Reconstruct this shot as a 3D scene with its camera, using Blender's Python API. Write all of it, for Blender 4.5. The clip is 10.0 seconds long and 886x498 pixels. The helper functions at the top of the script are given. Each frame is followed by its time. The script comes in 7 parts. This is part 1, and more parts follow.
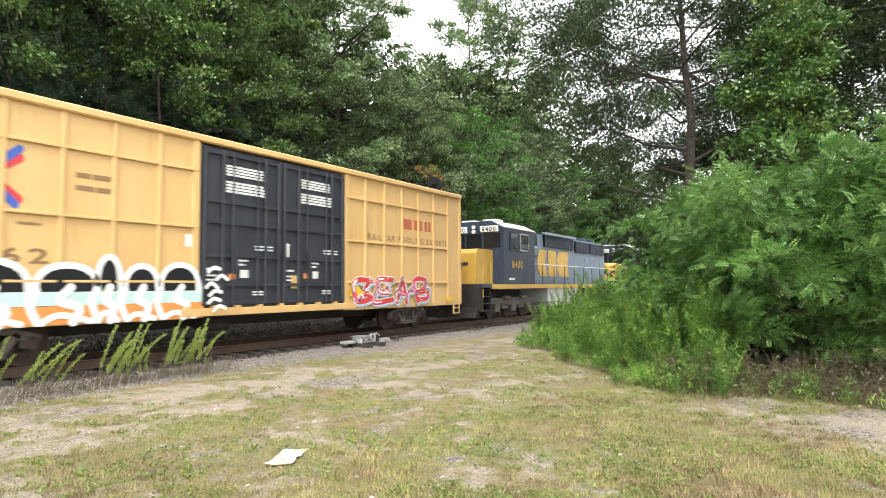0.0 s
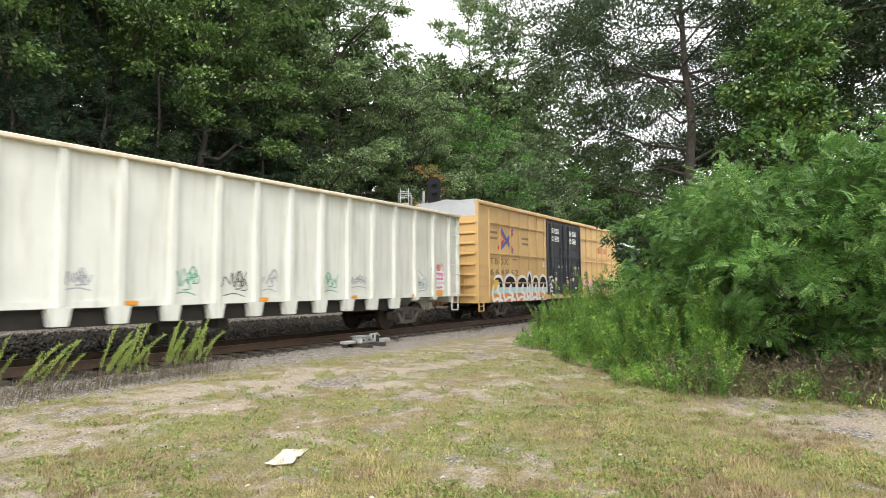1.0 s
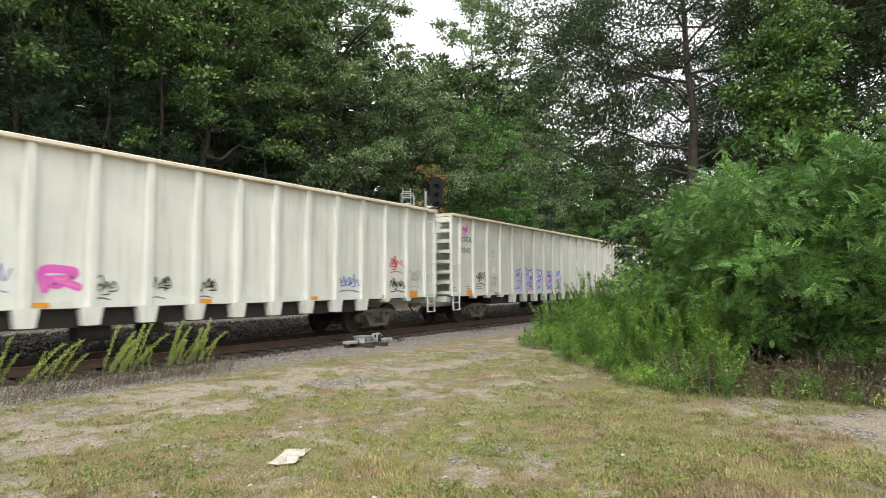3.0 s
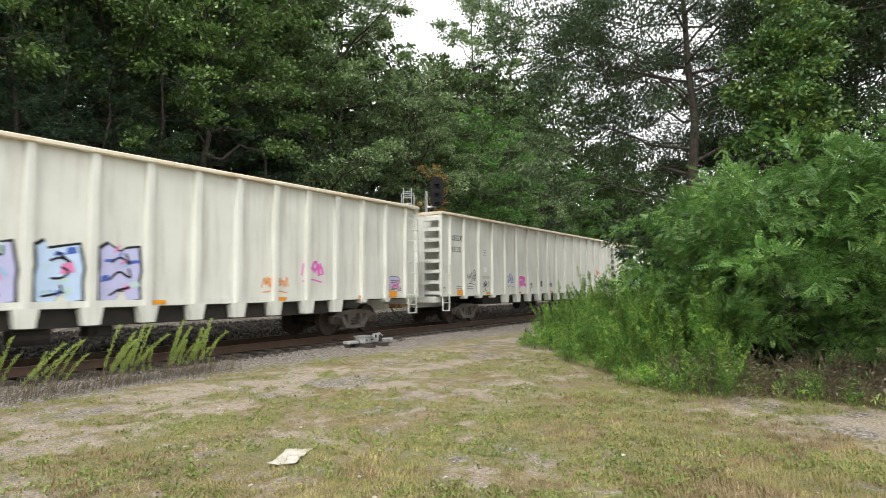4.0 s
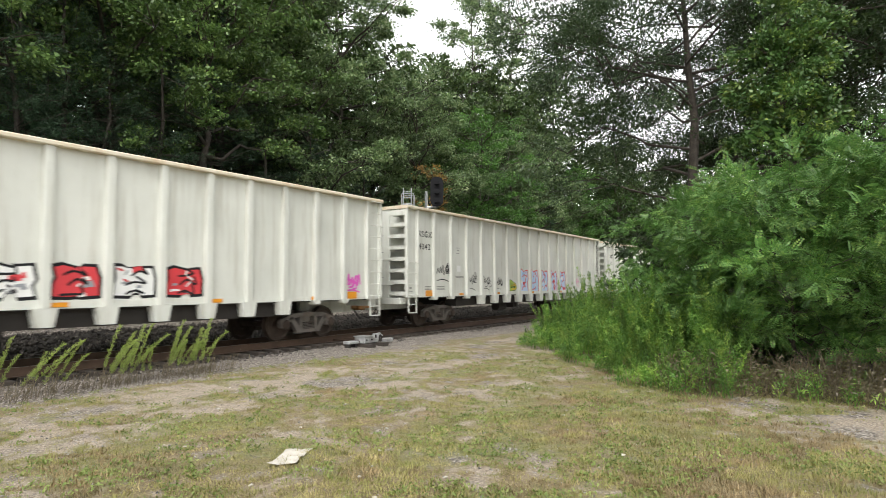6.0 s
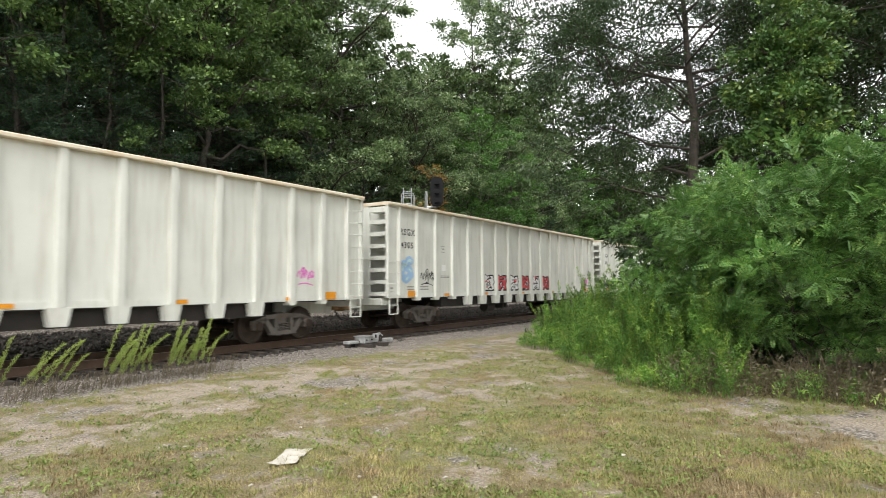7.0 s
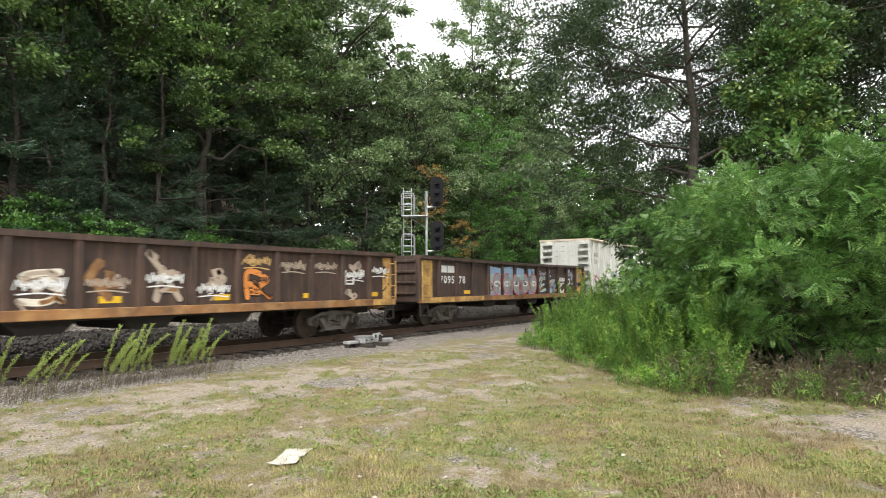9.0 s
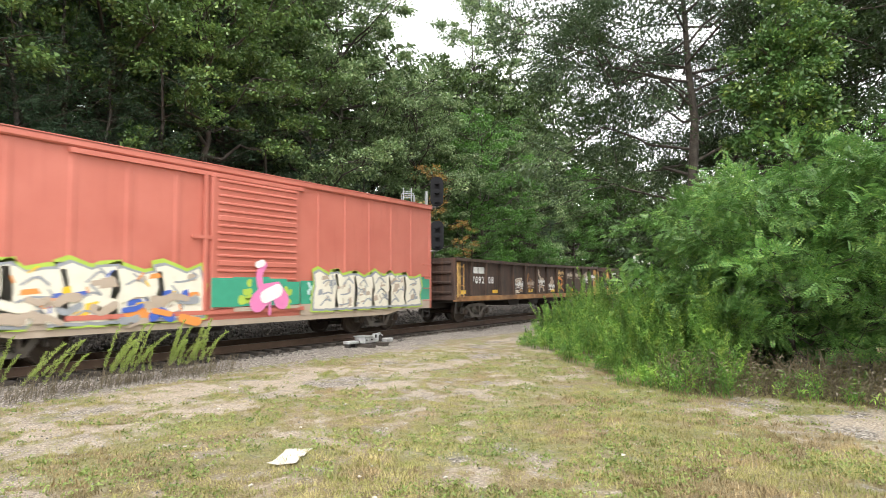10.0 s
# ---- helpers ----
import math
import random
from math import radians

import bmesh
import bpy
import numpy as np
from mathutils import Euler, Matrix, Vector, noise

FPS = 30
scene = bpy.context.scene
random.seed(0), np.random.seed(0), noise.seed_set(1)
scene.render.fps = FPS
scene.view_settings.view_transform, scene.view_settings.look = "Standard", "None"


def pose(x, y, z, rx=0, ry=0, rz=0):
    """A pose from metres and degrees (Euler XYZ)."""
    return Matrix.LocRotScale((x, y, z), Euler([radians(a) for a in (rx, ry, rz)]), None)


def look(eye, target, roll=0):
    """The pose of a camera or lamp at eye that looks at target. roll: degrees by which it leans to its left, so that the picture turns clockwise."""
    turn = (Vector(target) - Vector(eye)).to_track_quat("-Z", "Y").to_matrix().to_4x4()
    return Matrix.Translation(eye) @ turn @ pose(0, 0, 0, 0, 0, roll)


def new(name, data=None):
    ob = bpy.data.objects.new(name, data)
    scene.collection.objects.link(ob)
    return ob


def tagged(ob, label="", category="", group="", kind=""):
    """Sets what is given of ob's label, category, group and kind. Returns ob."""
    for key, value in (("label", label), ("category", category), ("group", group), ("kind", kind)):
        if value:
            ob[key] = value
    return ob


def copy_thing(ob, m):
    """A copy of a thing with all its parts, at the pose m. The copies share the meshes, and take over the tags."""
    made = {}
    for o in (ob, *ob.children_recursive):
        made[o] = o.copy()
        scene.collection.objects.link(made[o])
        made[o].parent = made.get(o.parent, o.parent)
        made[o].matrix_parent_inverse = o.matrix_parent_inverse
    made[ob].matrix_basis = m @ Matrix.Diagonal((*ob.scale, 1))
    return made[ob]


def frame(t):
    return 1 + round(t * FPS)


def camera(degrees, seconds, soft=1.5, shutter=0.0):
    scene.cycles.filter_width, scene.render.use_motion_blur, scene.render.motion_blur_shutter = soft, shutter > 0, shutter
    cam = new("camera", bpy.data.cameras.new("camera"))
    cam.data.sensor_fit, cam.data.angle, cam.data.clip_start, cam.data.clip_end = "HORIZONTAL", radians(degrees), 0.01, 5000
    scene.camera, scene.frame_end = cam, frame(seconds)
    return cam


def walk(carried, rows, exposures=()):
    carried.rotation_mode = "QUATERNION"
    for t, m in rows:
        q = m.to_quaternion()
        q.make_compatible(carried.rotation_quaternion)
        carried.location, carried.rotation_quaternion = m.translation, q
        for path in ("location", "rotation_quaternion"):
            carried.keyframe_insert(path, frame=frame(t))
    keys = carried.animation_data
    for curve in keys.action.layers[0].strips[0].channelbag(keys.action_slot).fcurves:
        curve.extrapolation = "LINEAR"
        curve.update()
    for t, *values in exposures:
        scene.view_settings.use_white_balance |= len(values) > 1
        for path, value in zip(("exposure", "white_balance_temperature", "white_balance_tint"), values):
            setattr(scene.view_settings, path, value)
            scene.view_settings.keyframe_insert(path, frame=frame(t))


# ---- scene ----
V = 20.25          # train speed, m/s
YC = 13.95         # track centre line
FOV = 71.1
EYE_Z = 1.462

cam = camera(FOV, 10.0, soft=0.8, shutter=0.14)


def aim(yaw):
    """Pose of the tripod camera at a compass yaw in degrees (0 looks along the track)."""
    y, p = radians(yaw), radians(3.495)
    eye = Vector((0, 0, EYE_Z))
    return look(eye, eye + Vector((math.cos(y) * math.cos(p), math.sin(y) * math.cos(p), math.sin(p))), -0.412)


walk(cam, [(0, aim(32.40)), (1.2, aim(32.41)), (2.0, aim(32.52)), (2.8, aim(32.60)), (4.0, aim(32.666)),
           (7.0, aim(32.666)), (10, aim(32.67))],
     exposures=[(0, 1.22), (0.6, 1.12), (1.0, 0.98), (1.6, 0.82), (2.5, 0.69), (7.4, 0.69), (8.2, 0.77), (9.0, 0.94), (9.6, 1.09), (10, 1.19)])

# world: bright overcast sky
world = bpy.data.worlds.new("overcast")
scene.world = world
world.use_nodes = True
wn = world.node_tree
wn.nodes.clear()
sky = wn.nodes.new("ShaderNodeTexSky")
sky.sky_type = "NISHITA"
sky.sun_disc = False
sky.sun_elevation = radians(52)
sky.sun_rotation = radians(246)
sky.air_density, sky.dust_density = 1.5, 4.0
hue = wn.nodes.new("ShaderNodeHueSaturation")
hue.inputs["Saturation"].default_value = 0.1
bg = wn.nodes.new("ShaderNodeBackground")
bg.inputs["Strength"].default_value = 0.15
wo = wn.nodes.new("ShaderNodeOutputWorld")
cloud = wn.nodes.new("ShaderNodeMix")
cloud.data_type = "RGBA"
cloud.inputs[0].default_value = 0.55
cloud.inputs[7].default_value = (9.5, 9.6, 9.7, 1)
wn.links.new(sky.outputs[0], hue.inputs["Color"])
wn.links.new(hue.outputs[0], cloud.inputs[6])
wn.links.new(cloud.outputs[2], bg.inputs[0])
wn.links.new(bg.outputs[0], wo.inputs[0])

sun_data = bpy.data.lights.new("sun", "SUN")
sun_data.energy = 1.15
sun_data.angle = radians(20)
sun_data.color = (1.0, 0.975, 0.93)
sun = new("sun", sun_data)
sun.matrix_basis = look((-34, -15, 44), (0, 0, 0))
# ---- materials ----
def surface(name, a, b, scale=8.0, rough=0.6, metal=0.0, bump=0.2, grain=60.0, stain=None, amount=0.35, streak=False, island=0.0, bump_dist=0.01):
    """A two-scale procedural surface: colours a to b by coarse noise, fine grain, and an optional stain colour."""
    m = bpy.data.materials.new(name)
    m.use_nodes = True
    nt = m.node_tree
    n, l = nt.nodes, nt.links
    p = n["Principled BSDF"]
    p.inputs["Roughness"].default_value, p.inputs["Metallic"].default_value = rough, metal
    tc = n.new("ShaderNodeTexCoord")
    mp = n.new("ShaderNodeMapping")
    l.new(tc.outputs["Object"], mp.inputs["Vector"])
    big = n.new("ShaderNodeTexNoise")
    big.inputs["Scale"].default_value, big.inputs["Detail"].default_value = scale, 6
    fine = n.new("ShaderNodeTexNoise")
    fine.inputs["Scale"].default_value, fine.inputs["Detail"].default_value = grain, 4
    l.new(mp.outputs[0], big.inputs["Vector"])
    l.new(mp.outputs[0], fine.inputs["Vector"])
    mix = n.new("ShaderNodeMix")
    mix.data_type = "RGBA"
    mix.inputs[6].default_value, mix.inputs[7].default_value = (*a, 1), (*b, 1)
    add = n.new("ShaderNodeMath")
    add.operation = "MULTIPLY_ADD"
    add.inputs[1].default_value = 0.35
    l.new(fine.outputs[0], add.inputs[0])
    sub = n.new("ShaderNodeMath")
    sub.operation = "MULTIPLY_ADD"
    sub.inputs[1].default_value, sub.inputs[2].default_value = 1.7, -0.52
    l.new(big.outputs[0], sub.inputs[0])
    l.new(sub.outputs[0], add.inputs[2])
    add.use_clamp = True
    l.new(add.outputs[0], mix.inputs[0])
    colour = mix.outputs[2]
    if island:
        geo = n.new("ShaderNodeNewGeometry")
        hsv = n.new("ShaderNodeHueSaturation")
        mr = n.new("ShaderNodeMapRange")
        mr.inputs[3].default_value, mr.inputs[4].default_value = 1 - island, 1 + island
        l.new(geo.outputs["Random Per Island"], mr.inputs[0])
        l.new(mr.outputs[0], hsv.inputs["Value"])
        l.new(colour, hsv.inputs["Color"])
        colour = hsv.outputs[0]
    if stain:
        mp2 = n.new("ShaderNodeMapping")
        mp2.inputs["Scale"].default_value = (5, 5, 0.35) if streak else (1.3, 1.3, 1.3)
        l.new(tc.outputs["Object"], mp2.inputs["Vector"])
        sn = n.new("ShaderNodeTexNoise")
        sn.inputs["Scale"].default_value, sn.inputs["Detail"].default_value = 1.4, 9
        sn.inputs["Roughness"].default_value = 0.65
        l.new(mp2.outputs[0], sn.inputs["Vector"])
        r = n.new("ShaderNodeMapRange")
        r.inputs[1].default_value, r.inputs[2].default_value = 0.62 - amount * 0.35, 0.74
        r.inputs[4].default_value = min(1.0, 0.35 + amount)
        l.new(sn.outputs[0], r.inputs[0])
        mx = n.new("ShaderNodeMix")
        mx.data_type = "RGBA"
        mx.inputs[7].default_value = (*stain, 1)
        l.new(r.outputs[0], mx.inputs[0])
        l.new(colour, mx.inputs[6])
        colour = mx.outputs[2]
    l.new(colour, p.inputs["Base Color"])
    if bump:
        bp = n.new("ShaderNodeBump")
        bp.inputs["Strength"].default_value, bp.inputs["Distance"].default_value = bump, bump_dist
        l.new(fine.outputs[0], bp.inputs["Height"])
        l.new(bp.outputs[0], p.inputs["Normal"])
    return m


def leafy(name, a, b, c, through_light=0.3, rough=0.42, spread=0.35, patch=0.35, scale=0.6):
    """Leaf material: colours vary leaf by leaf between a, b and c; some light passes through."""
    m = bpy.data.materials.new(name)
    m.use_nodes = True
    nt = m.node_tree
    n, l = nt.nodes, nt.links
    p = n["Principled BSDF"]
    p.inputs["Roughness"].default_value = rough
    geo = n.new("ShaderNodeNewGeometry")
    ramp = n.new("ShaderNodeValToRGB")
    ramp.color_ramp.elements[0].color = (*a, 1)
    ramp.color_ramp.elements[1].color = (*c, 1)
    e = ramp.color_ramp.elements.new(0.6)
    e.color = (*b, 1)
    tc = n.new("ShaderNodeTexCoord")
    sn = n.new("ShaderNodeTexNoise")
    sn.inputs["Scale"].default_value = scale
    l.new(tc.outputs["Object"], sn.inputs["Vector"])
    pn = n.new("ShaderNodeTexNoise")
    pn.inputs["Scale"].default_value, pn.inputs["Detail"].default_value = scale * 2.3, 3
    l.new(tc.outputs["Object"], pn.inputs["Vector"])
    pm = n.new("ShaderNodeMapRange")
    pm.inputs[1].default_value, pm.inputs[2].default_value = 0.33, 0.67
    l.new(pn.outputs[0], pm.inputs[0])
    pf = n.new("ShaderNodeMix")
    pf.inputs[0].default_value = patch
    l.new(geo.outputs["Random Per Island"], pf.inputs[2])
    l.new(pm.outputs[0], pf.inputs[3])
    l.new(pf.outputs[0], ramp.inputs[0])
    mr = n.new("ShaderNodeMapRange")
    mr.inputs[1].default_value, mr.inputs[2].default_value = 0.3, 0.7
    mr.inputs[3].default_value, mr.inputs[4].default_value = 1 - spread, 1 + spread
    l.new(sn.outputs[0], mr.inputs[0])
    hsv = n.new("ShaderNodeHueSaturation")
    l.new(ramp.outputs[0], hsv.inputs["Color"])
    l.new(mr.outputs[0], hsv.inputs["Value"])
    l.new(hsv.outputs[0], p.inputs["Base Color"])
    tr = n.new("ShaderNodeBsdfTranslucent")
    l.new(hsv.outputs[0], tr.inputs["Color"])
    mx = n.new("ShaderNodeMixShader")
    mx.inputs[0].default_value = through_light
    l.new(p.outputs[0], mx.inputs[1])
    l.new(tr.outputs[0], mx.inputs[2])
    l.new(mx.outputs[0], n["Material Output"].inputs[0])
    return m


def plain(name, c, rough=0.5, metal=0.0):
    m = surface(name, tuple(v * 0.85 for v in c), c, 5, rough, metal, 0.1)
    m.node_tree.nodes["Principled BSDF"].inputs["Specular IOR Level"].default_value = 0.15 if rough > 0.7 else 0.4
    return m


HOPPER = surface("faded_white_paint", (0.54, 0.55, 0.50), (0.69, 0.695, 0.64), 0.8, 0.55, 0, 0.06, 30, (0.38, 0.355, 0.29), 0.34, True)
HOPPER_RIM = surface("rusty_white_rim", (0.66, 0.63, 0.54), (0.6, 0.49, 0.33), 1.2, 0.7, 0, 0.2, 40, (0.45, 0.24, 0.09), 0.36)
YELLOW = surface("railcar_yellow", (0.58, 0.365, 0.14), (0.67, 0.445, 0.19), 1.0, 0.5, 0, 0.06, 30, (0.42, 0.24, 0.08), 0.2, True)
BLACK = surface("door_black", (0.02, 0.023, 0.031), (0.038, 0.042, 0.054), 1.5, 0.55, 0, 0.08, 30, (0.07, 0.065, 0.06), 0.2, True)
RED = surface("boxcar_red", (0.43, 0.115, 0.08), (0.53, 0.165, 0.12), 1.0, 0.55, 0, 0.06, 30, (0.35, 0.09, 0.06), 0.2, True)
RUST = surface("rusty_brown_steel", (0.024, 0.017, 0.014), (0.075, 0.046, 0.035), 1.6, 0.8, 0.0, 0.3, 45, (0.16, 0.085, 0.05), 0.4, True)
RUST_ORANGE = surface("orange_rust", (0.40, 0.19, 0.06), (0.07, 0.04, 0.028), 1.6, 0.85, 0, 0.3, 30, (0.5, 0.3, 0.13), 0.4)
PEEL = surface("peeling_yellow", (0.74, 0.5, 0.16), (0.42, 0.2, 0.05), 4.5, 0.75, 0, 0.3, 30, (0.09, 0.045, 0.026), 0.62)
UNDER = surface("grimy_underframe", (0.016, 0.014, 0.013), (0.04, 0.033, 0.028), 3, 0.85, 0, 0.3, 40)
TRUCK = surface("dusty_cast_steel", (0.085, 0.075, 0.066), (0.18, 0.16, 0.14), 4, 0.85, 0.0, 0.3, 50, (0.16, 0.1, 0.065), 0.3)
WHEEL = surface("brown_wheel_steel", (0.035, 0.025, 0.02), (0.08, 0.055, 0.04), 5, 0.7, 0.3, 0.2, 50)
GALV = surface("galvanised_steel", (0.42, 0.43, 0.44), (0.6, 0.61, 0.62), 6, 0.4, 0.7, 0.1, 60)
SILVER = surface("silver_paint", (0.3, 0.3, 0.3), (0.52, 0.53, 0.53), 9, 0.5, 0.3, 0.1, 60, (0.12, 0.1, 0.085), 0.45)
BLUE = surface("locomotive_blue", (0.016, 0.028, 0.052), (0.032, 0.05, 0.082), 1.2, 0.5, 0, 0.05, 30, (0.12, 0.14, 0.16), 0.25, True)
BLUE_LIGHT = surface("faded_blue", (0.13, 0.18, 0.25), (0.19, 0.24, 0.31), 1.2, 0.5, 0, 0.05, 30, (0.22, 0.25, 0.28), 0.25, True)
LOCO_YELLOW = surface("locomotive_yellow", (0.55, 0.33, 0.06), (0.66, 0.42, 0.09), 1.5, 0.5, 0, 0.05, 30, (0.35, 0.22, 0.08), 0.25, True)
LOCO_ROOF = surface("pale_roof", (0.5, 0.51, 0.51), (0.65, 0.66, 0.66), 2, 0.5, 0, 0.05, 30)
ROOF_GALV = surface("galvanised_roof", (0.5, 0.52, 0.54), (0.66, 0.68, 0.7), 2, 0.5, 0.4, 0.1, 30)
GLASS = surface("dark_cab_glass", (0.01, 0.012, 0.014), (0.02, 0.022, 0.024), 3, 0.08, 0, 0.0)
ORANGE = plain("reflector_orange", (0.75, 0.30, 0.02), 0.4)
REFLECT_Y = plain("reflector_yellow", (0.8, 0.5, 0.03), 0.4)
FADED = plain("faded_brown_stencil", (0.26, 0.16, 0.07))
FADED_RED = plain("faded_red_stencil", (0.5, 0.13, 0.06))
INK = plain("black_paint", (0.018, 0.018, 0.02), 0.75)
GREY_INK = plain("grey_stencil", (0.3, 0.3, 0.28))
WHITE = plain("white_paint", (0.8, 0.8, 0.78))
DARK = surface("dark_opening", (0.012, 0.012, 0.012), (0.03, 0.028, 0.025), 3, 0.9)
PINK = plain("spray_pink", (0.75, 0.22, 0.45))
HOT = plain("spray_magenta", (0.7, 0.12, 0.5))
SKYB = plain("spray_light_blue", (0.33, 0.5, 0.72))
BLUES = plain("spray_blue", (0.06, 0.12, 0.45))
REDS = plain("spray_red", (0.62, 0.05, 0.06))
GREENS = plain("spray_green", (0.05, 0.32, 0.2))
LIME = plain("spray_lime", (0.4, 0.55, 0.08))
CREAM = plain("spray_cream", (0.75, 0.7, 0.58))
BEIGE = plain("spray_beige", (0.45, 0.36, 0.28))
LILAC = plain("spray_lilac", (0.5, 0.5, 0.74))
PALE_BLUE = plain("spray_pale_blue", (0.5, 0.64, 0.84))
CORAL = plain("spray_coral", (0.8, 0.2, 0.3))
ORANGES = plain("spray_orange", (0.75, 0.28, 0.07))
AQUA = plain("spray_aqua", (0.5, 0.68, 0.66))
GREYS = plain("spray_grey", (0.3, 0.31, 0.33))
RAIL = surface("rusty_rail", (0.07, 0.045, 0.03), (0.13, 0.08, 0.055), 4, 0.7, 0.3, 0.3, 60)
RAILHEAD = surface("worn_railhead", (0.16, 0.13, 0.11), (0.3, 0.27, 0.25), 4, 0.4, 0.8, 0.1, 60)
TIE = surface("creosoted_tie", (0.03, 0.025, 0.02), (0.075, 0.06, 0.048), 4, 0.9, 0, 0.5, 40)
# Dark grey stone, deepened further to stand for shadow under the cars.
STONE = surface("shade_deepened_ballast", (0.022, 0.02, 0.018), (0.095, 0.081, 0.07), 3, 0.9, 0, 0.3, 50, None, 0, False, 0.55)
CHIP = surface("pale_stone_chips", (0.15, 0.14, 0.13), (0.34, 0.32, 0.29), 3, 0.9, 0, 0.3, 50, None, 0, False, 0.6)
BARK = surface("bark", (0.032, 0.027, 0.022), (0.085, 0.07, 0.056), 5, 0.9, 0, 0.8, 25, None, 0, False, 0, 0.03)
OAK_PALE = leafy("pale_oak_leaves", (0.075, 0.135, 0.05), (0.16, 0.24, 0.095), (0.38, 0.46, 0.23), 0.3, 0.36)
# Yellow-green oak with the sunlit look of the overhanging crowns in its colour.
OAK_SUN = leafy("sunlit_tint_oak_leaves", (0.05, 0.105, 0.028), (0.11, 0.19, 0.048), (0.27, 0.37, 0.11))
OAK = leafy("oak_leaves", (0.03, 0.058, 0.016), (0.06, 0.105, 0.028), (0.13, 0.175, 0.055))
MAPLE = leafy("maple_leaves", (0.04, 0.11, 0.018), (0.085, 0.2, 0.035), (0.17, 0.31, 0.065))
PINE = leafy("pine_needles", (0.026, 0.058, 0.03), (0.045, 0.09, 0.044), (0.085, 0.14, 0.068), 0.2, 0.5)
LOCUST = leafy("locust_leaflets", (0.055, 0.145, 0.032), (0.115, 0.235, 0.055), (0.28, 0.4, 0.1), 0.35, 0.45, 0.35, 0.45, 1.2)
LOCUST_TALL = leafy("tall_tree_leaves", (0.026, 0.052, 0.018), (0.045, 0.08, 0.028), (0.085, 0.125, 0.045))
VINE = leafy("vine_leaves", (0.036, 0.09, 0.024), (0.08, 0.155, 0.038), (0.28, 0.35, 0.07), 0.25, 0.36, 0.35, 0.5, 1.0)
HERB = leafy("weed_leaves", (0.065, 0.165, 0.035), (0.17, 0.31, 0.055), (0.42, 0.52, 0.11), 0.4, 0.5, 0.5, 0.65, 1.5)
GOLDEN = leafy("goldenrod_leaves", (0.17, 0.27, 0.05), (0.3, 0.39, 0.09), (0.45, 0.5, 0.16), 0.4)
DRY = leafy("dry_brush", (0.09, 0.07, 0.045), (0.16, 0.13, 0.08), (0.28, 0.225, 0.14))
BROWNLEAF = leafy("browned_leaves", (0.26, 0.16, 0.04), (0.36, 0.22, 0.06), (0.42, 0.3, 0.09))
GRASS = leafy("short_grass", (0.15, 0.18, 0.04), (0.3, 0.27, 0.095), (0.48, 0.38, 0.2), 0.25, 0.7, 0.25, 0.6, 1.4)
STRAW = leafy("dry_grass_blades", (0.13, 0.095, 0.045), (0.25, 0.185, 0.09), (0.44, 0.34, 0.19), 0.2, 0.75, 0.3, 0.5, 1.2)
CLOVER = leafy("low_weeds", (0.11, 0.17, 0.035), (0.2, 0.255, 0.065), (0.34, 0.35, 0.12), 0.25, 0.6, 0.3, 0.5, 1.3)
PAPER = surface("crumpled_paper", (0.34, 0.31, 0.26), (0.58, 0.54, 0.47), 9, 0.9, 0, 0.6, 20)
# ---- mesh helpers ----
def box(bm, x0, x1, y0, y1, z0, z1, bevel=0.0):
    """Add a box to bm."""
    v = [bm.verts.new((x, y, z)) for z in (z0, z1) for y in (y0, y1) for x in (x0, x1)]
    fs = [bm.faces.new([v[i] for i in f]) for f in ((0, 2, 3, 1), (4, 5, 7, 6), (0, 1, 5, 4), (2, 6, 7, 3), (0, 4, 6, 2), (1, 3, 7, 5))]
    if bevel:
        es = list({e for f in fs for e in f.edges})
        bmesh.ops.bevel(bm, geom=es, offset=bevel, segments=1, affect="EDGES")


def bar(bm, a, b, w, h, up=(0, 0, 1)):
    """A square bar of w x h from a to b."""
    a, b = Vector(a), Vector(b)
    d = (b - a).normalized()
    s = d.cross(Vector(up))
    if s.length < 1e-4:
        s = d.cross(Vector((0, 1, 0)))
    s.normalize()
    u = s.cross(d)
    c = [s * sx * w / 2 + u * sz * h / 2 for sx, sz in ((-1, -1), (1, -1), (1, 1), (-1, 1))]
    lo, hi = [bm.verts.new(a + k) for k in c], [bm.verts.new(b + k) for k in c]
    for i in range(4):
        j = (i + 1) % 4
        bm.faces.new((lo[i], lo[j], hi[j], hi[i]))
    bm.faces.new(lo[::-1])
    bm.faces.new(hi)


def rod(bm, a, b, r, n=8, r2=None):
    """A round rod from a to b, with end caps."""
    a, b = Vector(a), Vector(b)
    d = (b - a).normalized()
    s = d.orthogonal().normalized()
    u = d.cross(s)
    r2 = r if r2 is None else r2
    ring = [(s * math.cos(k * math.tau / n) + u * math.sin(k * math.tau / n)) for k in range(n)]
    lo, hi = [bm.verts.new(a + k * r) for k in ring], [bm.verts.new(b + k * r2) for k in ring]
    for i in range(n):
        j = (i + 1) % n
        bm.faces.new((lo[i], lo[j], hi[j], hi[i]))
    bm.faces.new(lo[::-1])
    bm.faces.new(hi)


def lathe(bm, axis, profile, n=24, at=(0, 0, 0)):
    """Turn a profile of (along, radius) round the x, y or z axis."""
    rings = []
    for s, r in profile:
        ring = []
        for k in range(n):
            c, q = r * math.cos(k * math.tau / n), r * math.sin(k * math.tau / n)
            p = {"x": (s, c, q), "y": (c, s, q), "z": (c, q, s)}[axis]
            ring.append(bm.verts.new(Vector(p) + Vector(at)))
        rings.append(ring)
    for a, b in zip(rings, rings[1:]):
        for i in range(n):
            j = (i + 1) % n
            bm.faces.new((a[i], a[j], b[j], b[i]))
    bm.faces.new(rings[0][::-1])
    bm.faces.new(rings[-1])


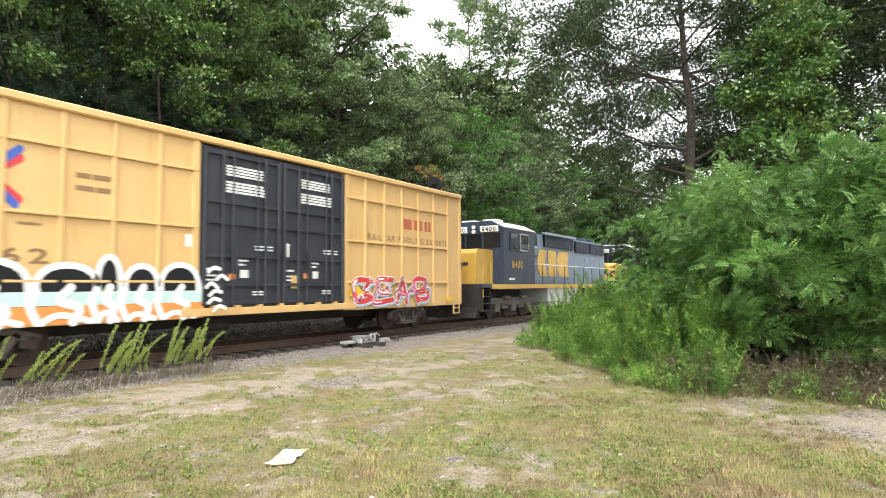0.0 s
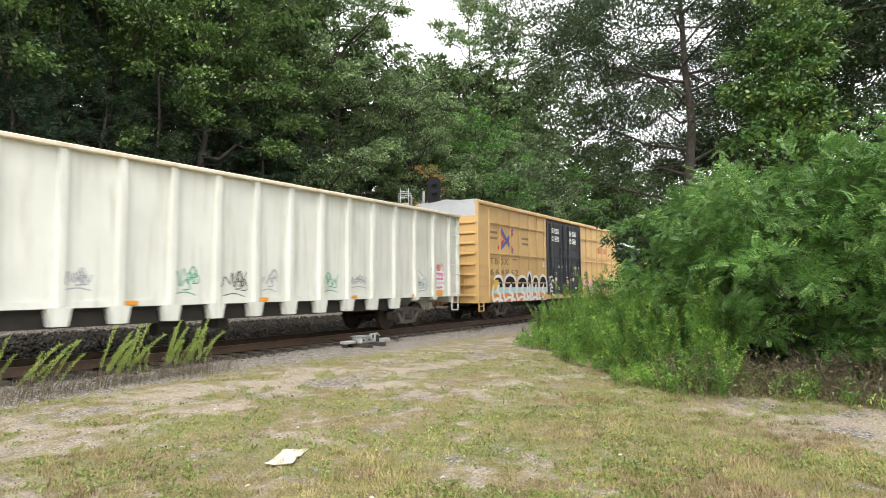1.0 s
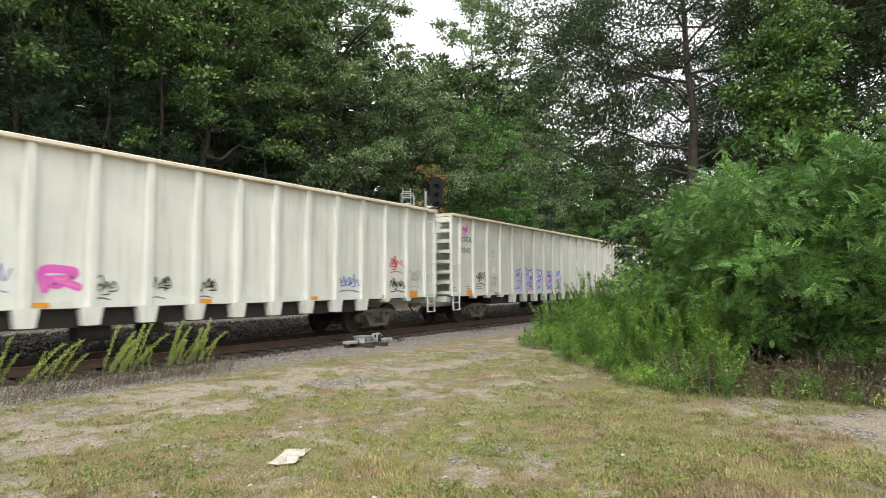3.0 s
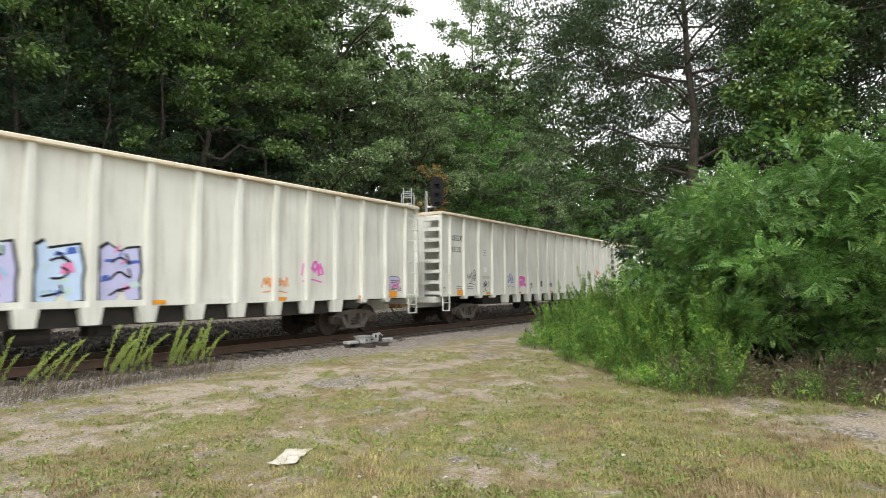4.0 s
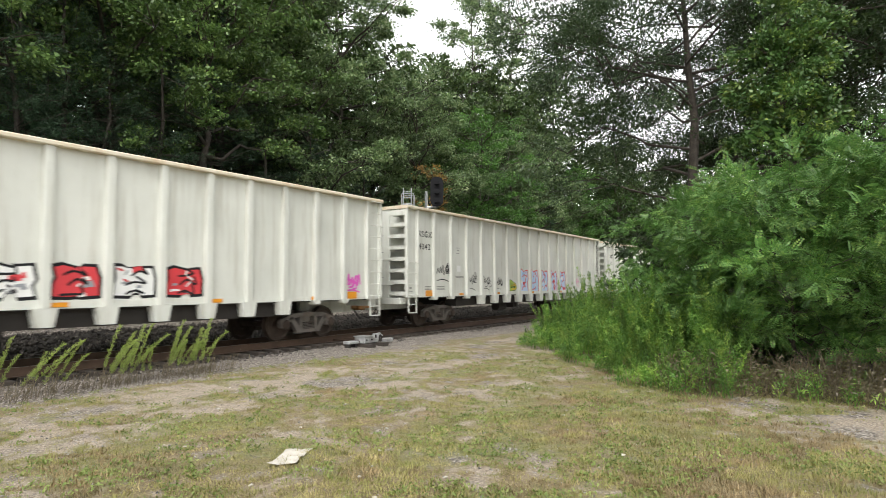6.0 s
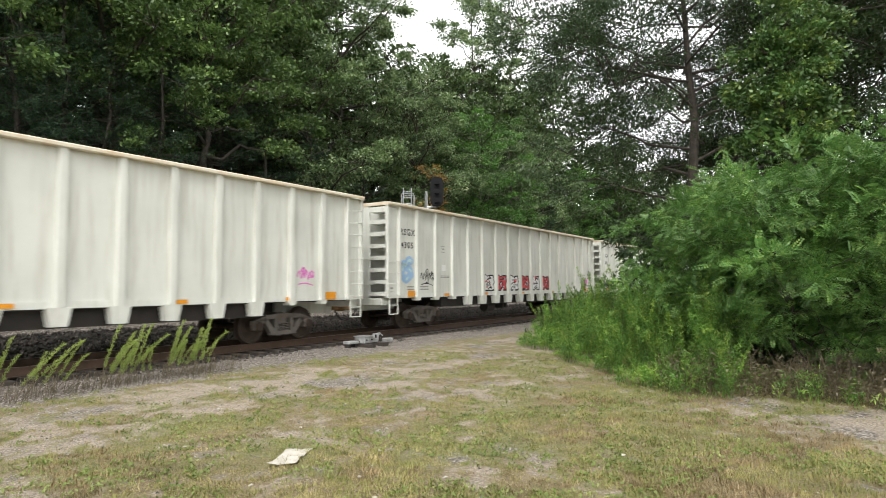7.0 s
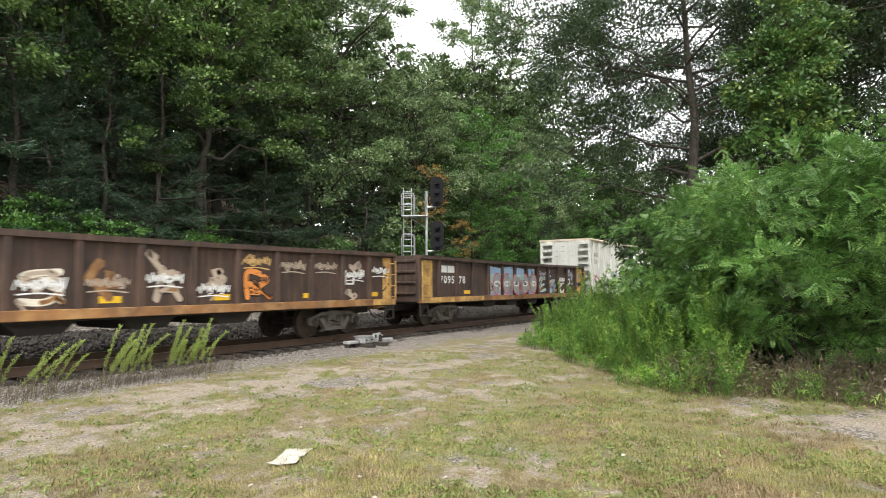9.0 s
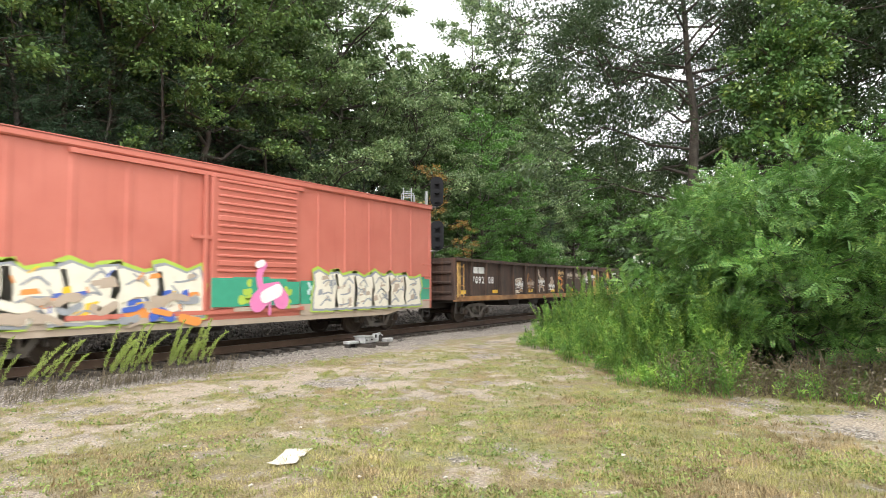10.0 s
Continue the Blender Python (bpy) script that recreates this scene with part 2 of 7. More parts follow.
def prism(bm, outline, y0, y1):
    """Extrude an outline of (x, z) from y0 to y1."""
    a = [bm.verts.new((x, y0, z)) for x, z in outline]
    b = [bm.verts.new((x, y1, z)) for x, z in outline]
    n = len(a)
    bm.faces.new(a)
    bm.faces.new(b[::-1])
    for i in range(n):
        j = (i + 1) % n
        bm.faces.new((a[j], a[i], b[i], b[j]))


def finish(name, bm, material):
    bmesh.ops.recalc_face_normals(bm, faces=bm.faces)
    me = bpy.data.meshes.new(name)
    bm.to_mesh(me)
    bm.free()
    me.materials.append(material)
    return new(name, me)


def part(name, bm, material, parent, label=""):
    """Link a bmesh as one mesh object under a thing or part."""
    ob = finish(name, bm, material)
    ob.parent = parent
    return tagged(ob, label)


def raw(name, verts, faces, material, smooth=False):
    """A mesh object from arrays."""
    me = bpy.data.meshes.new(name)
    verts = np.asarray(verts, dtype=np.float32)
    faces = np.asarray(faces, dtype=np.int32)
    k = faces.shape[1]
    me.vertices.add(len(verts))
    me.vertices.foreach_set("co", verts.ravel())
    me.loops.add(faces.size)
    me.loops.foreach_set("vertex_index", faces.ravel())
    me.polygons.add(len(faces))
    me.polygons.foreach_set("loop_start", np.arange(len(faces), dtype=np.int32) * k)
    if smooth:
        me.polygons.foreach_set("use_smooth", np.ones(len(faces), dtype=bool))
    me.update(calc_edges=True)
    me.validate()
    me.materials.append(material)
    return new(name, me)


# ---- ground ----
GZ = -0.32


def fbm(x, y, s, seed=0.0, octaves=3):
    return noise.fractal((x * s + seed, y * s - seed, seed * 1.7), 1.0, 2.1, octaves) if octaves > 1 else noise.noise((x * s + seed, y * s - seed, seed))


def ground_height(x, y):
    """Flat clearing, track bed, low bank of the far side and the wooded hillside."""
    z = GZ + 0.03 * fbm(x, y, 0.6, 3.1) + 0.012 * fbm(x, y, 3.0, 9.0)
    if y > 11.2:
        z += min(1.0, (y - 11.2) / 1.0) * 0.04
    if y > 16.5:
        u = min(1.0, (y - 16.5) / 1.6)
        z += 0.75 * u * u * (3 - 2 * u)
    if y > 20.5:
        left = max(0.0, min(1.0, (75 - x) / 45))
        z += (min(y, 60) - 20.5) * (0.08 + 0.34 * left)
    return z


def wear(x, y):
    """How bare the ground is: 0 grass, 1 dirt and gravel. A two-track lane runs along the railway."""
    lane = 8.5 + 0.3 * math.sin(x * 0.3) + 0.03 * (x - 8)
    d = abs(abs(y - lane) - 0.75)
    w = 0.26 * math.exp(-(d / 0.4) ** 2) + 0.14 * math.exp(-((y - lane) / 1.7) ** 2)
    w += 0.32 * fbm(x, y, 0.4, 5.5) + 0.6 * fbm(x, y, 1.5, 2.2) + 0.55 * fbm(x, y, 4.8, 7.7) + 0.21
    if y > 10.4:
        w += (y - 10.4) * 0.8
    if y < 4.5 and x > 3:
        w -= 0.28 * min(1.0, (4.5 - y) / 2.5) * min(1.0, (x - 3) / 3)
    w += 0.9 * math.exp(-((x - 9.6) ** 2 * 0.6 + (y + 0.3) ** 2 * 0.35) / 0.8)
    return max(0.0, min(1.0, w))


def ground_sheet():
    near_x = np.arange(-3, 18, 0.1)
    near_y = np.arange(-4, 16, 0.1)
    xs = np.concatenate([[-900, -400, -200, -100, -60, -40, -28, -20, -14, -10, -7, -5], near_x,
                         [18.4, 19, 19.7, 20.5, 21.5, 22.7, 24, 26, 28, 30, 33, 36, 40, 45, 50, 57, 65, 75, 90, 120, 200, 400, 900]])
    ys = np.concatenate([[-900, -400, -200, -100, -60, -40, -28, -20, -15, -11, -8.5, -7, -5.5, -4.7], near_y,
                         np.arange(16, 30, 0.7), [31, 33, 36, 40, 45, 52, 60, 75, 100, 200, 400, 900]])
    verts = [(x, y, ground_height(x, y)) for y in ys for x in xs]
    nx, ny = len(xs), len(ys)
    idx = np.arange(nx * ny).reshape(ny, nx)
    faces = np.stack([idx[:-1, :-1], idx[:-1, 1:], idx[1:, 1:], idx[1:, :-1]], -1).reshape(-1, 4)
    m = bpy.data.materials.new("clearing_soil")
    m.use_nodes = True
    n, l = m.node_tree.nodes, m.node_tree.links
    p = n["Principled BSDF"]
    p.inputs["Roughness"].default_value = 0.95
    at = n.new("ShaderNodeAttribute")
    at.attribute_name = "wear"
    wood = n.new("ShaderNodeAttribute")
    wood.attribute_name = "litter"
    tc = n.new("ShaderNodeTexCoord")

    def nz(scale, detail=6, rough=0.6):
        t = n.new("ShaderNodeTexNoise")
        t.inputs["Scale"].default_value, t.inputs["Detail"].default_value, t.inputs["Roughness"].default_value = scale, detail, rough
        l.new(tc.outputs["Object"], t.inputs["Vector"])
        return t.outputs[0]

    def ramp(fac, stops):
        r = n.new("ShaderNodeValToRGB")
        el = r.color_ramp.elements
        while len(el) < len(stops):
            el.new(0.5)
        for e, (pos, c) in zip(el, stops):
            e.position, e.color = pos, (*c, 1)
        l.new(fac, r.inputs[0])
        return r.outputs[0]

    def mixed(fac, a, b):
        x = n.new("ShaderNodeMix")
        x.data_type = "RGBA"
        l.new(fac, x.inputs[0])
        l.new(a, x.inputs[6])
        l.new(b, x.inputs[7])
        return x.outputs[2]

    green = ramp(nz(38, 10, 0.8), [(0.36, (0.05, 0.055, 0.022)), (0.5, (0.165, 0.165, 0.06)), (0.62, (0.34, 0.32, 0.14))])
    straw = ramp(nz(42, 10, 0.8), [(0.36, (0.06, 0.042, 0.024)), (0.5, (0.18, 0.135, 0.07)), (0.62, (0.42, 0.34, 0.19))])
    tm = n.new("ShaderNodeMapRange")
    tm.inputs[1].default_value, tm.inputs[2].default_value = 0.42, 0.58
    l.new(nz(0.9, 6, 0.65), tm.inputs[0])
    turf = mixed(tm.outputs[0], green, straw)
    dirt = ramp(nz(34, 10, 0.8), [(0.36, (0.12, 0.092, 0.066)), (0.5, (0.3, 0.245, 0.185)), (0.62, (0.55, 0.47, 0.375))])
    vor = n.new("ShaderNodeTexVoronoi")
    vor.inputs["Scale"].default_value = 38
    l.new(tc.outputs["Object"], vor.inputs["Vector"])
    sep = n.new("ShaderNodeSeparateColor")
    l.new(vor.outputs["Color"], sep.inputs[0])
    grit = ramp(sep.outputs[0], [(0.0, (0.065, 0.055, 0.045)), (0.6, (0.185, 0.16, 0.135)), (1.0, (0.45, 0.4, 0.35))])
    gm = n.new("ShaderNodeMapRange")
    gm.inputs[1].default_value, gm.inputs[2].default_value = 0.5, 0.62
    l.new(nz(0.8, 5), gm.inputs[0])
    gv = n.new("ShaderNodeAttribute")
    gv.attribute_name = "gravel"
    gx = n.new("ShaderNodeMath")
    gx.operation = "MAXIMUM"
    l.new(gm.outputs[0], gx.inputs[0])
    l.new(gv.outputs["Fac"], gx.inputs[1])
    bare = mixed(gx.outputs[0], dirt, grit)
    wm = n.new("ShaderNodeMath")
    wm.operation = "MULTIPLY_ADD"
    wm.inputs[1].default_value = 1.1
    wm.use_clamp = True
    wn2 = n.new("ShaderNodeMath")
    wn2.operation = "ADD"
    wn2.inputs[1].default_value = -0.5
    l.new(nz(7, 10, 0.8), wm.inputs[0])
    l.new(at.outputs["Fac"], wn2.inputs[0])
    l.new(wn2.outputs[0], wm.inputs[2])
    sharp = n.new("ShaderNodeMapRange")
    sharp.inputs[1].default_value, sharp.inputs[2].default_value = 0.25, 0.7
    l.new(wm.outputs[0], sharp.inputs[0])
    col = mixed(sharp.outputs[0], turf, bare)
    leaf = ramp(nz(30, 6, 0.7), [(0.35, (0.06, 0.045, 0.03)), (0.55, (0.15, 0.105, 0.065)), (0.7, (0.24, 0.17, 0.1))])
    col = mixed(wood.outputs["Fac"], col, leaf)
    l.new(col, p.inputs["Base Color"])
    b = n.new("ShaderNodeBump")
    b.inputs["Strength"].default_value, b.inputs["Distance"].default_value = 0.9, 0.03
    l.new(nz(60, 6, 0.7), b.inputs["Height"])
    l.new(b.outputs[0], p.inputs["Normal"])
    ob = raw("ground", verts, faces, m, True)
    me = ob.data
    wv = [wear(x, y) for y in ys for x in xs]
    lv = [max(0.0, min(1.0, (y - 19.5) / 2)) if y > 0 else 0.0 for y in ys for x in xs]
    me.attributes.new("wear", "FLOAT", "POINT").data.foreach_set("value", np.array(wv, dtype=np.float32))
    gvv = [max(0.0, min(1.0, (y - 10.1 + 0.5 * fbm(x, y, 1.2, 8.8)) / 0.7)) if y < 30 else 0.0 for y in ys for x in xs]
    me.attributes.new("gravel", "FLOAT", "POINT").data.foreach_set("value", np.array(gvv, dtype=np.float32))
    me.attributes.new("litter", "FLOAT", "POINT").data.foreach_set("value", np.array(lv, dtype=np.float32))
    tagged(ob, "dry patchy grass, dirt and gravel clearing rising to woods", "ground", kind="structure")


ground_sheet()

# ---- track ----
rng = np.random.default_rng(7)


def ballast(name, boxes, count, size, label):
    """A bed of loose angular stones; boxes are (x0, x1, y0, y1, z at y0, z at y1, share)."""
    base = np.array([(1, 0, 0), (-1, 0, 0), (0, 1, 0), (0, -1, 0), (0, 0, 1), (0, 0, -1)], float)
    tri = np.array([(0, 2, 4), (2, 1, 4), (1, 3, 4), (3, 0, 4), (2, 0, 5), (1, 2, 5), (3, 1, 5), (0, 3, 5)])
    vs, fs = [], []
    for x0, x1, y0, y1, za, zb, share in boxes:
        k = int(count * share)
        u = rng.random(k)
        if x1 > 20:
            px = x0 + (x1 - x0) * rng.random(k) ** 1.5
        else:
            px = x0 + (x1 - x0) * rng.random(k)
        c = np.stack([px, y0 + (y1 - y0) * u, za + (zb - za) * u + rng.normal(0, 0.012, k)], -1)
        sc = rng.uniform(0.5, 1.2, (k, 1, 3)) * size
        jit = rng.uniform(0.7, 1.3, (k, 6, 3))
        ang = rng.random(k) * math.tau
        v = base[None] * sc * jit + rng.normal(0, 0.2 * size, (k, 6, 3))
        ca, sa = np.cos(ang)[:, None], np.sin(ang)[:, None]
        v = np.stack([v[..., 0] * ca - v[..., 1] * sa, v[..., 0] * sa + v[..., 1] * ca, v[..., 2]], -1) + c[:, None]
        off = sum(len(q) for q in vs)
        vs.append(v.reshape(-1, 3))
        fs.append((tri[None] + (np.arange(k) * 6)[:, None, None]).reshape(-1, 3) + off)
    ob = raw(name, np.concatenate(vs), np.concatenate(fs), STONE)
    tagged(ob, label, "ballast", kind="stuff")


def track():
    bm = bmesh.new()
    prism_pts = [(-2.0, GZ - 0.1), (-1.25, -0.30), (-0.9, -0.24), (1.55, -0.24), (2.4, -0.24), (3.2, 0.28), (6.2, 0.30), (7.5, GZ - 0.1)]
    a = [bm.verts.new((-60, YC + y, z)) for y, z in prism_pts]
    b = [bm.verts.new((400, YC + y, z)) for y, z in prism_pts]
    for i in range(len(a) - 1):
        bm.faces.new((a[i], b[i], b[i + 1], a[i + 1]))
    bm.faces.new(a)
    bm.faces.new(b[::-1])
    tagged(finish("track_bed", bm, STONE), "dark compacted ballast bed under the railway track, deepened in colour for under-car shade", "track bed", kind="structure")
    ballast("ballast_stones", [(2, 40, YC - 2.1, YC - 1.1, -0.36, -0.29, 0.22), (2, 40, YC - 1.1, YC + 2.4, -0.25, -0.23, 0.23),
                               (2, 45, YC + 2.3, YC + 3.3, -0.2, 0.32, 0.35), (2, 45, YC + 3.2, YC + 6, 0.3, 0.32, 0.2)], 20000, 0.055,
            "loose dark grey crushed stone ballast, deepened in colour for under-car shade")
    for side in (-1, 1):
        y = YC + side * 0.755
        thing = new("rail")
        tagged(thing, "rusty steel running rail with a worn shiny head", "rail", "running rails", "structure")
        bm = bmesh.new()
        box(bm, -60, 400, y - 0.075, y + 0.075, -0.18, -0.165)
        box(bm, -60, 400, y - 0.009, y + 0.009, -0.165, -0.035)
        box(bm, -60, 400, y - 0.036, y + 0.036, -0.035, -0.002)
        part("rail_web", bm, RAIL, thing)
        bm = bmesh.new()
        box(bm, -60, 400, y - 0.03, y + 0.03, -0.002, 0.0)
        part("rail_head", bm, RAILHEAD, thing)
    bm = bmesh.new()
    box(bm, -0.115, 0.115, -1.3, 1.3, -0.36, -0.185, 0.012)
    first = finish("railway_tie", bm, TIE)
    tagged(first, "weathered creosoted wooden railway tie", "railway tie", "railway ties")
    first.matrix_basis = pose(1.0, YC, 0)
    for i in range(1, 120):
        copy_thing(first, pose(1.0 + i * 0.53 + random.uniform(-0.03, 0.03), YC + random.uniform(-0.05, 0.05), random.uniform(-0.01, 0.005), 0, 0, random.uniform(-1.2, 1.2)))


track()
# ---- train ----
WHEELS = []      # (wheelset, x, radius) keyed in motions()
CARS = []        # (car, place of its rear end at 0 s)


def thing(name, label, category, group=""):
    return tagged(new(name), label, category, group)


def text(name, body, x, z, y, size, material, parent, width=None, label="", facing="side"):
    """Painted lettering on the near side or the rear end; x, z (or y, z) is the lower left corner."""
    cu = bpy.data.curves.new(name, "FONT")
    cu.body, cu.size, cu.fill_mode, cu.space_character = body, size * 1.38, "FRONT", 1.3
    cu.offset = size * 0.03
    tmp = bpy.data.objects.new(name, cu)
    scene.collection.objects.link(tmp)
    me = bpy.data.meshes.new_from_object(tmp)
    bpy.data.objects.remove(tmp)
    co = np.empty(len(me.vertices) * 3, np.float32)
    me.vertices.foreach_get("co", co)
    co = co.reshape(-1, 3)
    if width:
        co[:, 0] *= width / max(1e-6, co[:, 0].max())
    if facing == "end":
        co = np.stack([np.full(len(co), x), y - co[:, 0], co[:, 1] + z], -1)
    else:
        co = np.stack([co[:, 0] + x, np.full(len(co), y), co[:, 1] + z], -1)
    me.vertices.foreach_set("co", co.astype(np.float32).ravel())
    me.materials.clear()
    me.materials.append(material)
    ob = new(name, me)
    ob.parent = parent
    return tagged(ob, label)


def bars(name, rows, y, material, parent, label=""):
    """Unreadable stencilling as small bars: rows of (x0, x1, z, height), broken into words."""
    bm = bmesh.new()
    for x0, x1, z, h in rows:
        x = x0
        while x < x1 - 0.02:
            w = min(x1 - x, random.uniform(2.5, 8) * h)
            box(bm, x, x + w, y - 0.004, y, z, z + h)
            x += w + h * 0.35
    return tagged(part(name, bm, material, parent, label), kind="stuff")


def ribbon(bm, pts, w, y):
    """A flat painted stroke of width w along points (x, z), rounded at its ends."""
    pts = [Vector((p[0], 0, p[1])) for p in pts]
    n = len(pts)
    left, right = [], []
    for i, p in enumerate(pts):
        d = (pts[min(i + 1, n - 1)] - pts[max(i - 1, 0)])
        d = d.normalized() if d.length > 1e-6 else Vector((1, 0, 0))
        s = Vector((-d.z, 0, d.x)) * w / 2
        left.append(bm.verts.new((p + s) + Vector((0, y, 0))))
        right.append(bm.verts.new((p - s) + Vector((0, y, 0))))
    for i in range(n - 1):
        bm.faces.new((left[i], right[i], right[i + 1], left[i + 1]))
    for p in (pts[0], pts[-1]):
        ring = [bm.verts.new((p.x + w / 2 * math.cos(k * math.tau / 10), y - 0.0006, p.z + w / 2 * math.sin(k * math.tau / 10))) for k in range(10)]
        bm.faces.new(ring)


GLYPHS = [
    [[(0.1, 0), (0.35, 1), (0.5, 1), (0.8, 0)], [(0.25, 0.4), (0.7, 0.4)]],
    [[(0.85, 0.85), (0.5, 1), (0.15, 0.75), (0.12, 0.3), (0.45, 0.02), (0.85, 0.15), (0.85, 0.45), (0.55, 0.45)]],
    [[(0.15, 0), (0.15, 1), (0.6, 1), (0.85, 0.78), (0.6, 0.52), (0.2, 0.5)], [(0.45, 0.5), (0.9, 0)]],
    [[(0.2, 0), (0.2, 1), (0.65, 0.95), (0.7, 0.6), (0.3, 0.52), (0.8, 0.45), (0.8, 0.08), (0.2, 0)]],
    [[(0.85, 0.95), (0.2, 1), (0.15, 0.5), (0.75, 0.5)], [(0.15, 0.5), (0.2, 0), (0.9, 0.05)]],
    [[(0.8, 0.9), (0.4, 1), (0.15, 0.78), (0.5, 0.5), (0.85, 0.3), (0.55, 0), (0.1, 0.1)]],
    [[(0.1, 1), (0.3, 0.05), (0.5, 0.7), (0.7, 0.05), (0.95, 1)]],
]


def smooth_path(pts, k=5):
    out = []
    n = len(pts)
    for i in range(n - 1):
        p0, p1, p2, p3 = pts[max(i - 1, 0)], pts[i], pts[i + 1], pts[min(i + 2, n - 1)]
        for j in range(k):
            t = j / k
            out.append(tuple(0.5 * (2 * b + (c - a) * t + (2 * a - 5 * b + 4 * c - d) * t * t + (3 * b - a - 3 * c + d) * t ** 3)
                             for a, b, c, d in zip(p0, p1, p2, p3)))
    return out + [pts[-1]]


def piece(parent, cells, y, outline, fills, accent, seed, fat=0.34, label="", shadow=None):
    """Bubble graffiti: one abstract glyph in each cell (x0, x1, z0, z1), with outline, fill and accents."""
    r = random.Random(seed)
    for i, (x0, x1, z0, z1) in enumerate(cells):
        w, h = x1 - x0, z1 - z0
        g = GLYPHS[(seed + i * 3) % len(GLYPHS)]
        lean = r.uniform(-0.15, 0.2)
        fw = fat * 1.12 * min(w, h * 0.62)
        mats = [shadow or outline, outline, fills[i % len(fills)], *accent]
        bm = bmesh.new()

        def lay(pts, width, depth, slot):
            have = set(bm.faces)
            ribbon(bm, pts, width, y - depth)
            for f in bm.faces:
                if f not in have:
                    f.material_index = slot

        strokes = []
        for stroke in g:
            pts = [(min(1, max(0, px + lean * (pz - 0.5) + r.uniform(-0.14, 0.14))), min(1, max(0, pz + r.uniform(-0.12, 0.12)))) for px, pz in stroke]
            strokes.append(smooth_path([(x0 + fw * 0.6 + (w - fw * 1.2) * px, z0 + fw * 0.6 + (h - fw * 1.2) * pz) for px, pz in pts]))
        # wild extra arms that hide the letter form
        for _ in range(2):
            cx, cz = x0 + w * r.uniform(0.25, 0.75), z0 + h * r.uniform(0.2, 0.8)
            strokes.append(smooth_path([(cx, cz), (cx + w * r.uniform(-0.25, 0.25), cz + h * r.uniform(-0.15, 0.15)), (cx + w * r.uniform(-0.3, 0.3), cz + h * r.uniform(-0.25, 0.2))]))
        for k, pts in enumerate(strokes):
            if shadow:
                lay([(a + 0.05, b - 0.04) for a, b in pts], fw * 1.5, 0.002, 0)
            lay(pts, fw * 1.35, 0.004, 1)
        for k, pts in enumerate(strokes):
            lay(pts, fw * (1.0 if k < len(g) else 0.8), 0.007 + 0.0004 * k, 2)
            for _ in range(3):
                j = r.randrange(0, max(1, len(pts) - 5))
                lay(pts[j:j + r.randint(3, 6)], fw * r.uniform(0.2, 0.6), 0.010 + 0.0004 * k, 3 + r.randrange(len(accent)))
            for _ in range(2):
                p = r.choice(pts)
                q = (p[0] + r.uniform(-0.2, 0.2) * w, p[1] + r.uniform(-0.15, 0.15) * h)
                lay([p, q], fw * 0.12, 0.013, 1)
        ob = part("graffiti_letter", bm, mats[0], parent, label)
        for m in mats[1:]:
            ob.data.materials.append(m)


